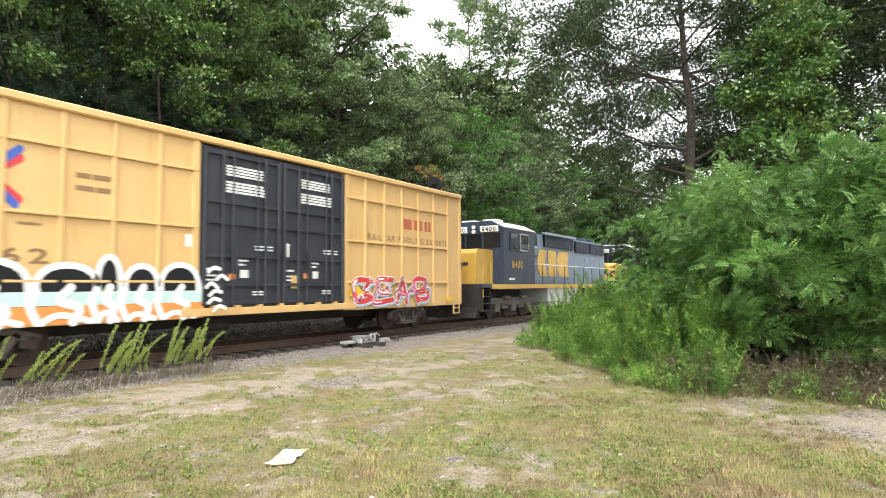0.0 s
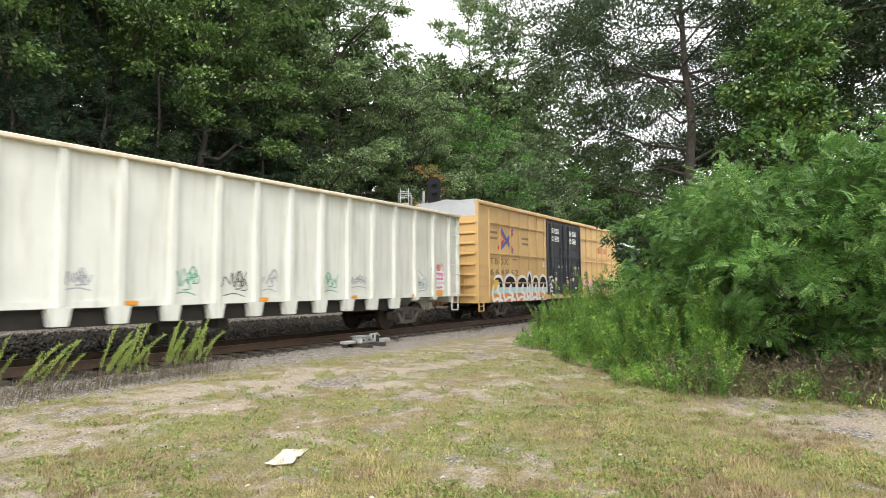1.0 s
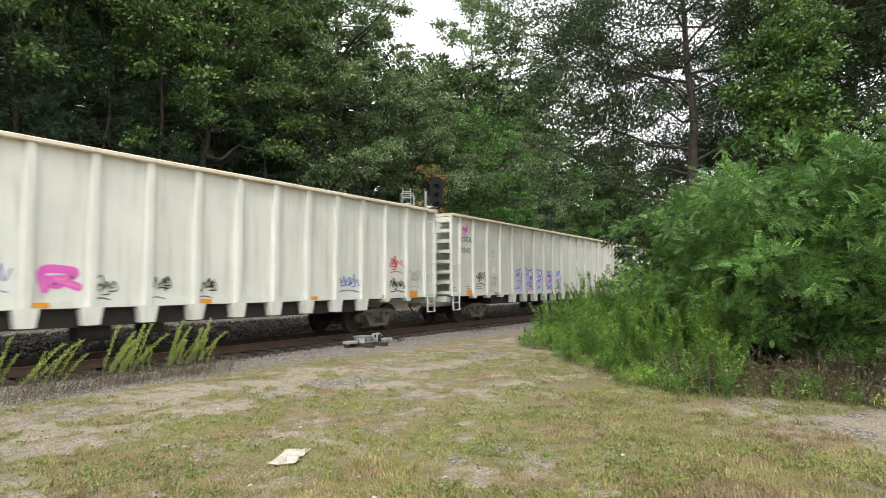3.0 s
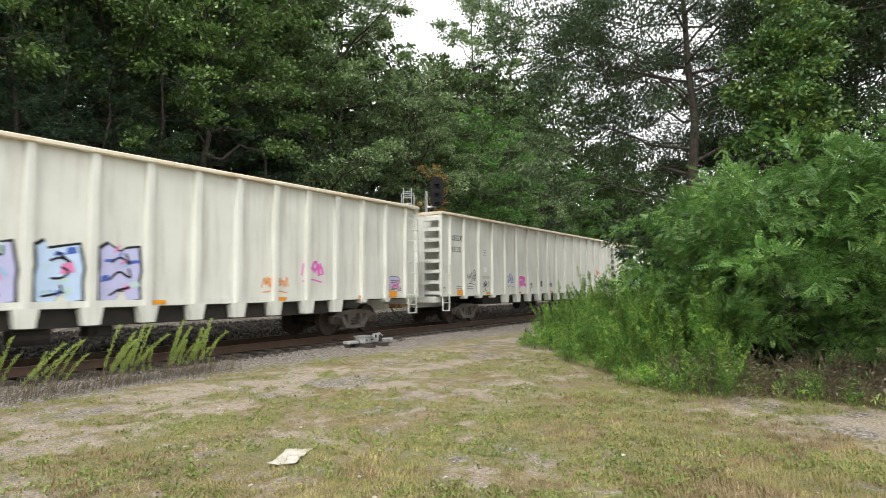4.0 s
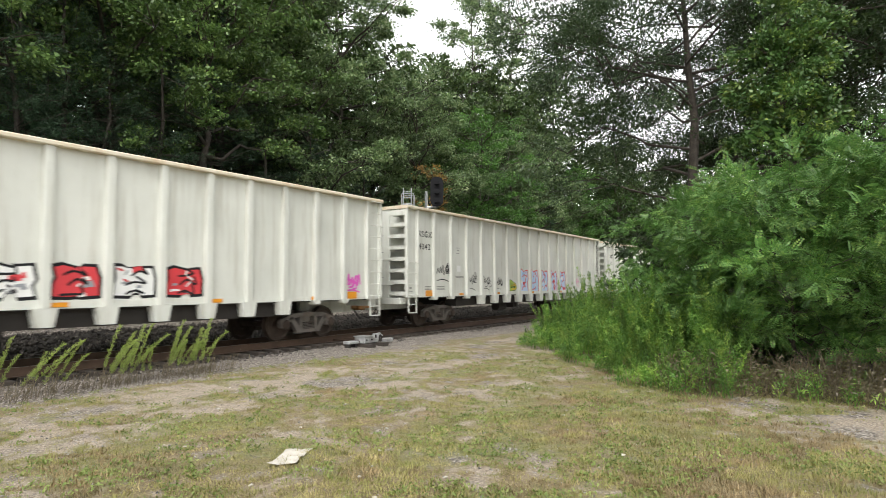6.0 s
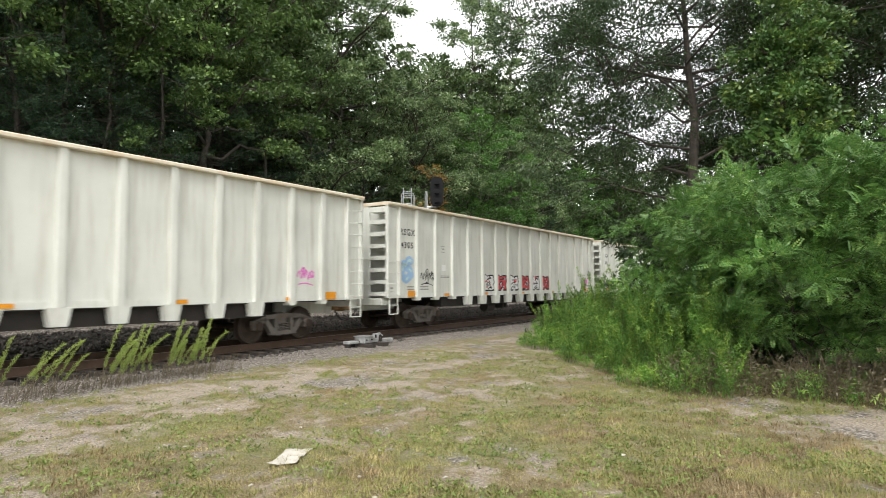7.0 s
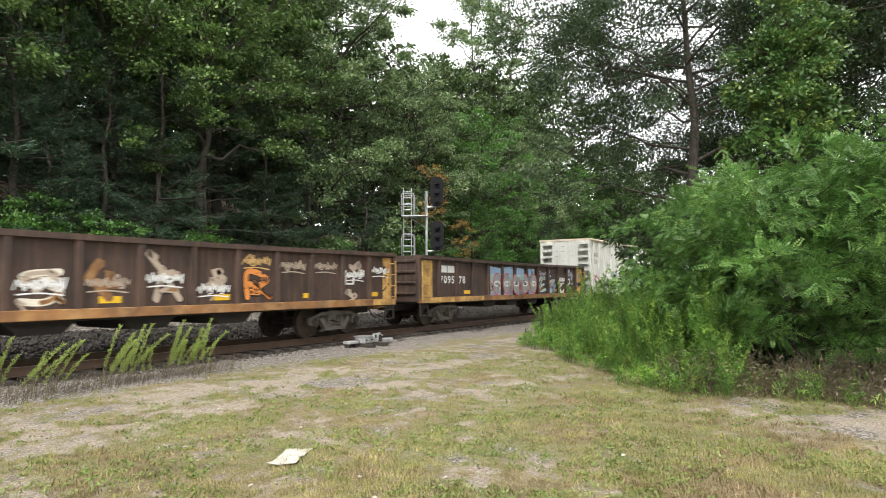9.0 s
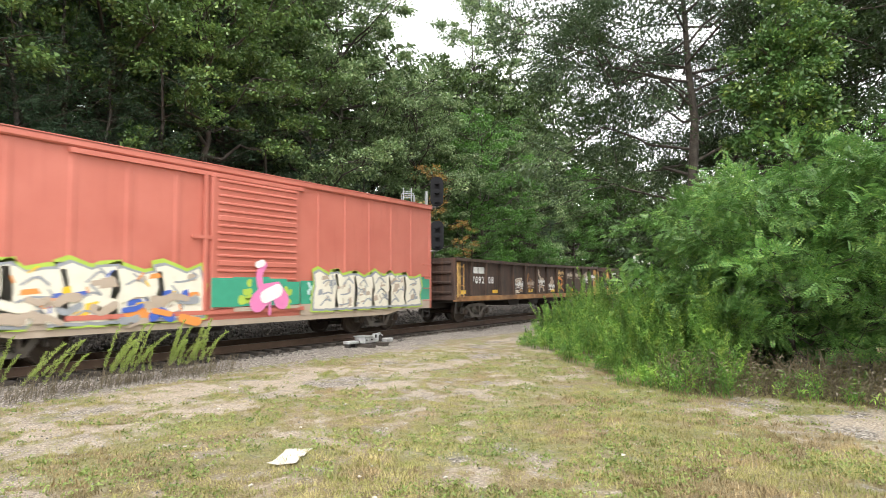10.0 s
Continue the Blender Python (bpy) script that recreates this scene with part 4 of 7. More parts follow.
def yellow_boxcar():
    L, W, Z0, Z1 = 18.9, 1.47, 0.78, 4.95
    c = thing("boxcar", "yellow high-cube boxcar with black double doors and graffiti", "railway car")
    CARS.append((c, 1.98))
    for s in (-1, 1):
        for x0, x1 in ((0, 7.07), (12.1, L)):
            bm = bmesh.new()
            box(bm, x0, x1, s * W - 0.03, s * W + 0.03, Z0, Z1)
            part("side_panel", bm, YELLOW, c)
            n = 7
            step = (x1 - x0) / n
            for k in range(n + 1):
                bm = bmesh.new()
                x = x0 + k * step
                y0, y1 = sorted((s * (W + 0.02), s * (W + 0.085)))
                w = 0.05 if 0 < k < n else 0.09
                x = min(max(x, x0 + w), x1 - w)
                box(bm, x - w, x + w, y0, y1, Z0 + 0.05, Z1 - 0.05, 0.02)
                part("side_post", bm, YELLOW, c)
            for z in (1.62, 2.88, 4.2):
                y0, y1 = sorted((s * (W + 0.02), s * (W + 0.095)))
                for k in range(n):
                    if not (k == 0 and x0 == 0) and not (k == n - 1 and x0 > 1):
                        bm = bmesh.new()
                        box(bm, x0 + k * step + 0.05, x0 + (k + 1) * step - 0.05, y0, y1, z - 0.03, z + 0.03, 0.01)
                        part("belt_rail", bm, YELLOW, c)
        for x0 in (7.12, 9.61):
            bm = bmesh.new()
            box(bm, x0, x0 + 2.44, s * W - 0.03, s * W + 0.05, 1.02, Z1 - 0.1, 0.015)
            d = part("sliding_door", bm, BLACK, c, "black steel plug door")
            bm = bmesh.new()
            y0, y1 = sorted((s * (W + 0.05), s * (W + 0.11)))
            for k in range(4):
                x = x0 + (0.08, 0.6, 1.92, 2.36)[k]
                box(bm, x - 0.05, x + 0.05, y0, y1, 1.06, Z1 - 0.15, 0.015)
            for z in (1.12, 1.55, 2.25, 3.05, 3.55, 4.72):
                y2, y3 = sorted((s * (W + 0.05), s * (W + 0.09)))
                box(bm, x0 + 0.02, x0 + 2.42, y2, y3, z - 0.04, z + 0.04)
            part("door_rib", bm, BLACK, d)
            bm = bmesh.new()
            for k in (0.84, 1.6):
                rod(bm, (x0 + k, s * (W + 0.15), 1.05), (x0 + k, s * (W + 0.15), Z1 - 0.15), 0.022, 6)
            box(bm, x0 + 0.9, x0 + 1.0, s * (W + 0.13) - 0.03, s * (W + 0.13) + 0.03, 1.9, 2.5)
            part("door_bar", bm, BLACK, d)
        bm = bmesh.new()
        y0, y1 = sorted((s * (W - 0.1), s * (W + 0.1)))
        box(bm, 0, L, y0 - 0.03, y1 + 0.03, Z1 - 0.06, Z1 + 0.11, 0.03)
        part("eave_rail", bm, YELLOW, c)
        bm = bmesh.new()
        box(bm, 6.6, 12.6, y0, y1, 0.82, 1.0, 0.01)
        for k in range(9):
            box(bm, 6.7 + k * 0.7, 6.85 + k * 0.7, y0 - 0.01, y1 + 0.01, 0.86, 1.06)
        part("door_track", bm, YELLOW, c)
    for e, x in ((-1, 0), (1, L)):
        bm = bmesh.new()
        box(bm, min(x, x - e * 0.08), max(x, x - e * 0.08), -W - 0.06, W + 0.06, Z0, 4.4)
        part("end_wall", bm, YELLOW, c)
        bm = bmesh.new()
        prism(bm, [(min(x, x - e * 0.08), 4.4), (max(x, x - e * 0.08), 4.4), (max(x, x - e * 0.08), 5.1), (min(x, x - e * 0.08), 5.1)], -W + 0.0, W)
        part("end_gable", bm, ROOF_GALV, c, "unpainted galvanised gable")
        end_ribs(c, x, e, W, Z0 + 0.1, 4.35, 8, YELLOW)
        ladder(c, 0.1 if e < 0 else L - 0.55, 0.5 if e < 0 else L - 0.15, -W - 0.08, [1.1 + k * 0.42 for k in range(4)], YELLOW, False)
        bm = bmesh.new()
        for k in range(4):
            rod(bm, (x + e * 0.14, -1.4, 1.1 + k * 0.42), (x + e * 0.14, -0.95, 1.1 + k * 0.42), 0.014, 6)
        for yy in (-1.4, -0.95):
            rod(bm, (x + e * 0.14, yy, 1.0), (x + e * 0.14, yy, 2.5), 0.014, 6)
        part("end_ladder", bm, YELLOW, c)
        stirrup(c, 0.1 if e < 0 else L - 0.55, 0.5 if e < 0 else L - 0.15, -W - 0.05, 0.45, 0.8, YELLOW)
        bm = bmesh.new()
        box(bm, min(x, x - e * 3), max(x, x - e * 3), -0.35, 0.35, 0.66, 1.0)
        part("draft_sill", bm, UNDER, c)
        coupler(c, x, e)
    bm = bmesh.new()
    prism(bm, [(-W - 0.06, Z1 + 0.05), (0, 5.18), (W + 0.06, Z1 + 0.05), (W + 0.06, Z1 + 0.01), (-W - 0.06, Z1 + 0.01)], 0, L)
    for v in bm.verts:
        v.co = Vector((v.co.y, v.co.x, v.co.z))
    for k in range(16):
        x = 0.6 + k * 1.18
        bar(bm, (x, -W, Z1 + 0.07), (x, 0, 5.2), 0.06, 0.04)
        bar(bm, (x, 0, 5.2), (x, W, Z1 + 0.07), 0.06, 0.04)
    part("roof", bm, ROOF_GALV, c, "galvanised ribbed roof")
    bm = bmesh.new()
    box(bm, 0.2, L - 0.2, -W, W, Z0, 1.05)
    box(bm, 2.5, L - 2.5, -0.3, 0.3, 0.5, 0.8)
    lathe(bm, "x", [(7.6, 0.2), (8.4, 0.2)], 12, (0, -0.8, 0.6))
    part("underframe", bm, UNDER, c)
    truck(c, 2.9)
    truck(c, L - 2.9)
    y = -W - 0.034
    # emblem: two crossing bars, red and blue
    bm = bmesh.new()
    ribbon(bm, [(2.05, 3.95), (2.55, 3.55), (2.35, 3.45), (1.9, 3.15)], 0.17, y - 0.003)
    ribbon(bm, [(3.3, 3.85), (2.85, 3.55), (2.85, 3.45), (3.3, 3.1)], 0.17, y - 0.003)
    part("emblem", bm, REDS, c, "red half of a crossed emblem")
    bm = bmesh.new()
    ribbon(bm, [(2.1, 4.05), (2.7, 3.52), (3.25, 3.0)], 0.15, y - 0.006)
    ribbon(bm, [(3.3, 4.02), (2.7, 3.48), (2.05, 3.08)], 0.15, y - 0.009)
    part("emblem", bm, BLUES, c, "blue half of a crossed emblem")
    text("lettering", "TBOX", 1.1, 2.42, y - 0.004, 0.28, FADED, c, 1.75)
    text("lettering", "664862", 1.1, 1.95, y - 0.004, 0.28, FADED, c, 2.75)
    text("lettering", "RAILCAR POOLING EXPERTS", 13.2, 2.98, y - 0.004, 0.2, FADED, c, 4.7)
    bars("stencil", [(1.1, 1.8, 3.75, 0.1), (1.1, 1.8, 3.5, 0.1), (4.3, 5.0, 3.65, 0.1), (4.3, 5.1, 3.4, 0.1), (3.3, 3.7, 2.65, 0.05)], y, FADED, c)
    bm = bmesh.new()
    for k, (a, w) in enumerate(((15.1, 0.5), (15.75, 0.5), (16.4, 0.16), (16.62, 0.16))):
        box(bm, a, a + w, y - 0.005, y, 3.45, 3.8)
    part("emblem", bm, FADED_RED, c, "faded red emblem")
    yd = -W - 0.055
    rows = []
    for x0 in (7.8, 10.29):
        for k in range(4):
            rows.append((x0, x0 + 1.15, 4.42 - k * 0.07, 0.05))
        for k in range(4):
            rows.append((x0, x0 + 1.2, 4.02 - k * 0.075, 0.055))
        rows += [(x0 + 0.3, x0 + 0.7, 2.12, 0.05), (x0 + 0.3, x0 + 0.6, 2.02, 0.05), (x0 + 0.85, x0 + 1.2, 1.35, 0.04), (x0 + 0.85, x0 + 1.2, 1.28, 0.04), (x0 - 0.6, x0 - 0.25, 1.9, 0.05),
                 (x0 - 0.6, x0 - 0.25, 1.75, 0.04), (x0 - 0.6, x0 - 0.3, 1.65, 0.04), (x0 + 0.9, x0 + 1.5, 2.5, 0.04), (x0 + 0.9, x0 + 1.5, 2.42, 0.04)]
    bars("stencil", rows, yd, WHITE, c, "white stencilled notices")
    for x0, w, z, h, m in ((8.25, 0.25, 1.72, 0.2, WHITE), (10.75, 0.22, 1.72, 0.2, WHITE), (7.9, 0.2, 1.68, 0.14, ORANGES), (10.4, 0.18, 1.72, 0.14, ORANGES),
                           (9.95, 0.2, 1.45, 0.35, YELLOW), (9.75, 0.12, 2.25, 0.4, WHITE), (6.72, 0.28, 2.42, 0.28, WHITE)):
        bm = bmesh.new()
        yy = yd if x0 > 7 else y
        box(bm, x0, x0 + w, yy - 0.006, yy, z, z + h)
        part("sticker", bm, m, c)
    for x0, z, h in ((1.1, 0.85, 0.16), (1.15, 1.3, 0.45), (12.3, 1.2, 0.3), (17.6, 0.95, 0.12)):
        bm = bmesh.new()
        box(bm, x0, x0 + (0.7 if h < 0.4 else 0.6), y - 0.06, y - 0.052, z, z + h)
        part("reflector", bm, REFLECT_Y, c)
    yg = y - 0.056
    def band(z0, z1, material, label, depth):
        """A sprayed band of fill with an uneven upper edge."""
        bm = bmesh.new()
        n = 40
        lo = [bm.verts.new((1.2 + 6.0 * k / n, y - depth, z0)) for k in range(n + 1)]
        hi = [bm.verts.new((1.2 + 6.0 * k / n, y - depth, z1 + 0.07 * noise.noise((k * 0.5, z1, 3)))) for k in range(n + 1)]
        for k in range(n):
            bm.faces.new((lo[k], lo[k + 1], hi[k + 1], hi[k]))
        part("graffiti_band", bm, material, c, label)

    band(0.80, 1.16, ORANGES, "orange graffiti fill", 0.053)
    band(1.16, 1.58, AQUA, "pale aqua graffiti fill", 0.0535)
    rg = random.Random(14)
    for k, (x0, w, top) in enumerate(((1.25, 0.95, 1.92), (2.3, 1.2, 1.98), (3.6, 1.15, 1.93), (4.72, 0.5, 2.12), (5.3, 0.75, 1.95), (6.1, 0.95, 2.0))):
        arch = [(x0 + w * (0.5 - 0.5 * math.cos(math.pi * q / 10)), 1.42 + (top - 1.42) * math.sin(math.pi * q / 10) ** 0.7) for q in range(11)]
        bm = bmesh.new()
        bm.faces.new([bm.verts.new((a, yg, b)) for a, b in arch])
        part("graffiti_letter", bm, INK, c, "black upper half of a graffiti letter")
        bm = bmesh.new()
        ribbon(bm, arch, 0.13, yg - 0.004)
        ribbon(bm, smooth_path([(x0 + w * 0.02, 1.45), (x0 - 0.08, 1.2), (x0 + 0.05, 0.86)]), 0.15, yg - 0.005)
        ribbon(bm, smooth_path([(x0 + w * 0.55, 1.5), (x0 + w * 0.4, 1.25), (x0 + w * 0.7, 1.1), (x0 + w * 0.6, 0.84)]), 0.17, yg - 0.006)
        ribbon(bm, smooth_path([(x0 + w * 0.1, 0.84), (x0 + w * 0.4, 0.95 + rg.uniform(-0.03, 0.06)), (x0 + w * 0.9, 0.84)]), 0.12, yg - 0.007)
        part("graffiti_letter", bm, WHITE, c, "white outline of a graffiti letter")
    for k in range(6):
        bm = bmesh.new()
        a, b = 7.25 + rg.uniform(-0.1, 0.25), 0.95 + k * 0.18
        ribbon(bm, smooth_path([(a, b), (a + 0.15, b + 0.1), (a + 0.32, b + rg.uniform(-0.05, 0.1))]), 0.09, yg - 0.09)
        part("graffiti_splash", bm, WHITE, c)
    piece(c, [(12.25 + k * 1.1, 13.5 + k * 1.1, 0.85, 1.8) for k in range(4)], yg, WHITE, [REDS, REDS], [WHITE, GREYS, PINK], 1, 0.24, "red and white graffiti", SKYB)
    return c


def red_boxcar():
    L, W, Z0, Z1 = 15.9, 1.47, 0.72, 4.33
    c = thing("boxcar", "faded red boxcar with a ribbed sliding door and colourful graffiti", "railway car")
    CARS.append((c, -199.8))
    d0, d1 = L / 2 - 1.4, L / 2 + 1.4
    for s in (-1, 1):
        bm = bmesh.new()
        box(bm, 0, L, s * W - 0.03, s * W + 0.03, Z0, Z1)
        part("side_panel", bm, RED, c)
        for k in range(15):
            x = 0.08 + k * (L - 0.16) / 14
            if d0 - 0.25 < x < d1 + 0.25:
                continue
            bm = bmesh.new()
            y0, y1 = sorted((s * (W + 0.02), s * (W + 0.05)))
            box(bm, x - 0.07, x + 0.07, y0, y1, Z0 + 0.2, Z1 - 0.1, 0.015)
            part("side_post", bm, RED, c)
        bm = bmesh.new()
        y0, y1 = sorted((s * (W + 0.03), s * (W + 0.09)))
        box(bm, d0, d1, y0, y1, 1.0, Z1 - 0.16, 0.02)
        d = part("sliding_door", bm, RED, c, "red corrugated steel sliding door")
        y0, y1 = sorted((s * (W + 0.08), s * (W + 0.125)))
        for k in range(17):
            z = 1.16 + k * 0.18
            bm = bmesh.new()
            box(bm, d0 + 0.2, d1 - 0.1, y0, y1, z - (0.035 if k not in (5, 11) else 0.07), z + (0.035 if k not in (5, 11) else 0.07), 0.02)
            part("door_rib", bm, RED, d)
        bm = bmesh.new()
        for x in (d0 + 0.06, d0 - 0.15):
            box(bm, x - 0.05, x + 0.05, y0, y1, 0.95, Z1 - 0.15, 0.01)
        box(bm, d0 - 0.5, d0 + 0.1, y0, y1, 2.62, 2.7)
        part("door_post", bm, RED, d)
        bm = bmesh.new()
        y0, y1 = sorted((s * (W - 0.1), s * (W + 0.11)))
        box(bm, 0, L, y0, y1, Z1 - 0.1, Z1 + 0.08, 0.03)
        part("eave_rail", bm, RED, c)
        bm = bmesh.new()
        box(bm, d0 - 3.2, d1 + 0.2, y0, y1 + 0.0, Z1 - 0.22, Z1 - 0.12)
        part("door_track", bm, RED, c)
        bm = bmesh.new()
        box(bm, d0 - 3.2, d1 + 0.2, y0, y1, 0.86, 0.96)
        part("door_track", bm, RED, c)
        bm = bmesh.new()
        y0, y1 = sorted((s * (W - 0.05), s * (W + 0.04)))
        prism(bm, [(1.8, Z0), (L - 1.8, Z0), (L - 2.6, 0.58), (2.6, 0.58)], y0, y1)
        part("side_sill", bm, BEIGE, c)
    for e, x in ((-1, 0), (1, L)):
        bm = bmesh.new()
        box(bm, min(x, x - e * 0.08), max(x, x - e * 0.08), -W - 0.04, W + 0.04, Z0, Z1 + 0.1)
        part("end_wall", bm, RED, c)
        end_ribs(c, x, e, W, Z0 + 0.1, Z1, 8, RED)
        ladder(c, 0.1 if e < 0 else L - 0.55, 0.5 if e < 0 else L - 0.12, -W - 0.05, [1.0 + k * 0.42 for k in range(4)], RED, False)
        stirrup(c, 0.1 if e < 0 else L - 0.55, 0.5 if e < 0 else L - 0.12, -W - 0.02, 0.42, Z0, UNDER)
        bm = bmesh.new()
        box(bm, min(x, x - e * 3), max(x, x - e * 3), -0.35, 0.35, 0.66, 1.0)
        part("draft_sill", bm, UNDER, c)
        coupler(c, x, e)
    bm = bmesh.new()
    prism(bm, [(-W - 0.11, Z1 + 0.07), (0, Z1 + 0.2), (W + 0.11, Z1 + 0.07), (W + 0.11, Z1 + 0.03), (-W - 0.11, Z1 + 0.03)], 0, L)
    for v in bm.verts:
        v.co = Vector((v.co.y, v.co.x, v.co.z))
    part("roof", bm, RED, c)
    bm = bmesh.new()
    box(bm, 0.2, L - 0.2, -W + 0.1, W - 0.1, Z0, 1.0)
    lathe(bm, "x", [(6.6, 0.2), (7.4, 0.2)], 12, (0, -0.8, 0.6))
    part("underframe", bm, UNDER, c)
    truck(c, 2.5)
    truck(c, L - 2.5)
    y = -W - 0.034
    r = random.Random(5)
    yd = -W - 0.13
    for x0, x1, yy, tone in ((0.8, d0 - 0.25, y - 0.022, 0), (d1 + 0.1, L - 0.15, y - 0.022, 0), (d0, d1, yd, 1)):
        for m, lo, hi, dp in ((GREENS, Z0 + 0.02, 1.72, 0.0), (BEIGE, Z0, 1.0, 0.004)):
            bm = bmesh.new()
            x = x0
            while x < x1 - 0.02:
                w = min(x1 - x, r.uniform(0.25, 0.7))
                z0 = lo + (0.28 if yy == yd else 0.0)
                box(bm, x, x + w, yy - dp - 0.003, yy - dp, z0, hi + r.uniform(-0.1, 0.12))
                x += w
            tagged(part("graffiti_ground", bm, m, c, "green and beige painted graffiti background"), kind="stuff")
        bm = bmesh.new()
        for _ in range(int((x1 - x0) * 4)):
            a, b = r.uniform(x0 + 0.2, x1 - 0.3), r.uniform(1.1, 1.65)
            ribbon(bm, smooth_path([(a, b), (a + r.uniform(-0.15, 0.15), b + r.uniform(-0.1, 0.1)), (a + r.uniform(-0.2, 0.2), b + r.uniform(-0.15, 0.1))]), r.uniform(0.05, 0.16), yy - 0.008 - 0.0003 * _)
        tagged(part("paint_smear", bm, r.choice([ORANGES, AQUA, LIME]), c), kind="stuff")
    cl = [(9.9 + 0.0 + k * 0.84, 11.0 + k * 0.84, 0.8, 2.0 - 0.05 * (k % 3)) for k in range(6)]
    blocks(c, cl, y - 0.055, GREYS, [CREAM, CREAM], [BEIGE, BEIGE, GREYS, CREAM], 2, "cream block graffiti outlined black and lime", LIME)
    cl = [(1.2 + k * 0.98, 2.5 + k * 0.98, 0.75, 2.05 - 0.08 * (k % 2)) for k in range(5)]
    blocks(c, cl, y - 0.055, GREYS, [CREAM, CREAM], [ORANGES, BEIGE, BLUES, REFLECT_Y], 5, "cream and brown graffiti", LIME)
    rr = random.Random(23)
    for k in range(26):
        a, b = rr.uniform(0.9, 6.1), rr.uniform(0.72, 1.3)
        bm = bmesh.new()
        ribbon(bm, smooth_path([(a, b), (a + rr.uniform(0.1, 0.3), b + rr.uniform(-0.1, 0.12)), (a + rr.uniform(0.3, 0.55), b + rr.uniform(-0.1, 0.1))]), rr.uniform(0.1, 0.22), y - 0.075 - 0.0006 * k)
        part("graffiti_stroke", bm, (BEIGE, BEIGE, ORANGES, CREAM, BEIGE, GREYS, BLUES)[k % 7], c)
    yd -= 0.02
    bm = bmesh.new()
    ribbon(bm, [(7.9, 1.1), (8.2, 1.35), (8.5, 1.4), (8.7, 1.15)], 0.5, yd - 0.004)
    ribbon(bm, smooth_path([(8.0, 1.5), (7.95, 1.8), (8.1, 2.05)]), 0.2, yd - 0.003)
    ribbon(bm, [(8.3, 1.1), (8.3, 0.8)], 0.08, yd - 0.003)
    part("graffiti", bm, PINK, c, "pink painted bird-like shape")
    bm = bmesh.new()
    ribbon(bm, [(8.15, 1.25), (8.55, 1.4)], 0.35, yd - 0.01)
    ribbon(bm, [(7.9, 2.05), (8.05, 2.1)], 0.18, yd - 0.01)
    part("graffiti", bm, WHITE, c)
    return c


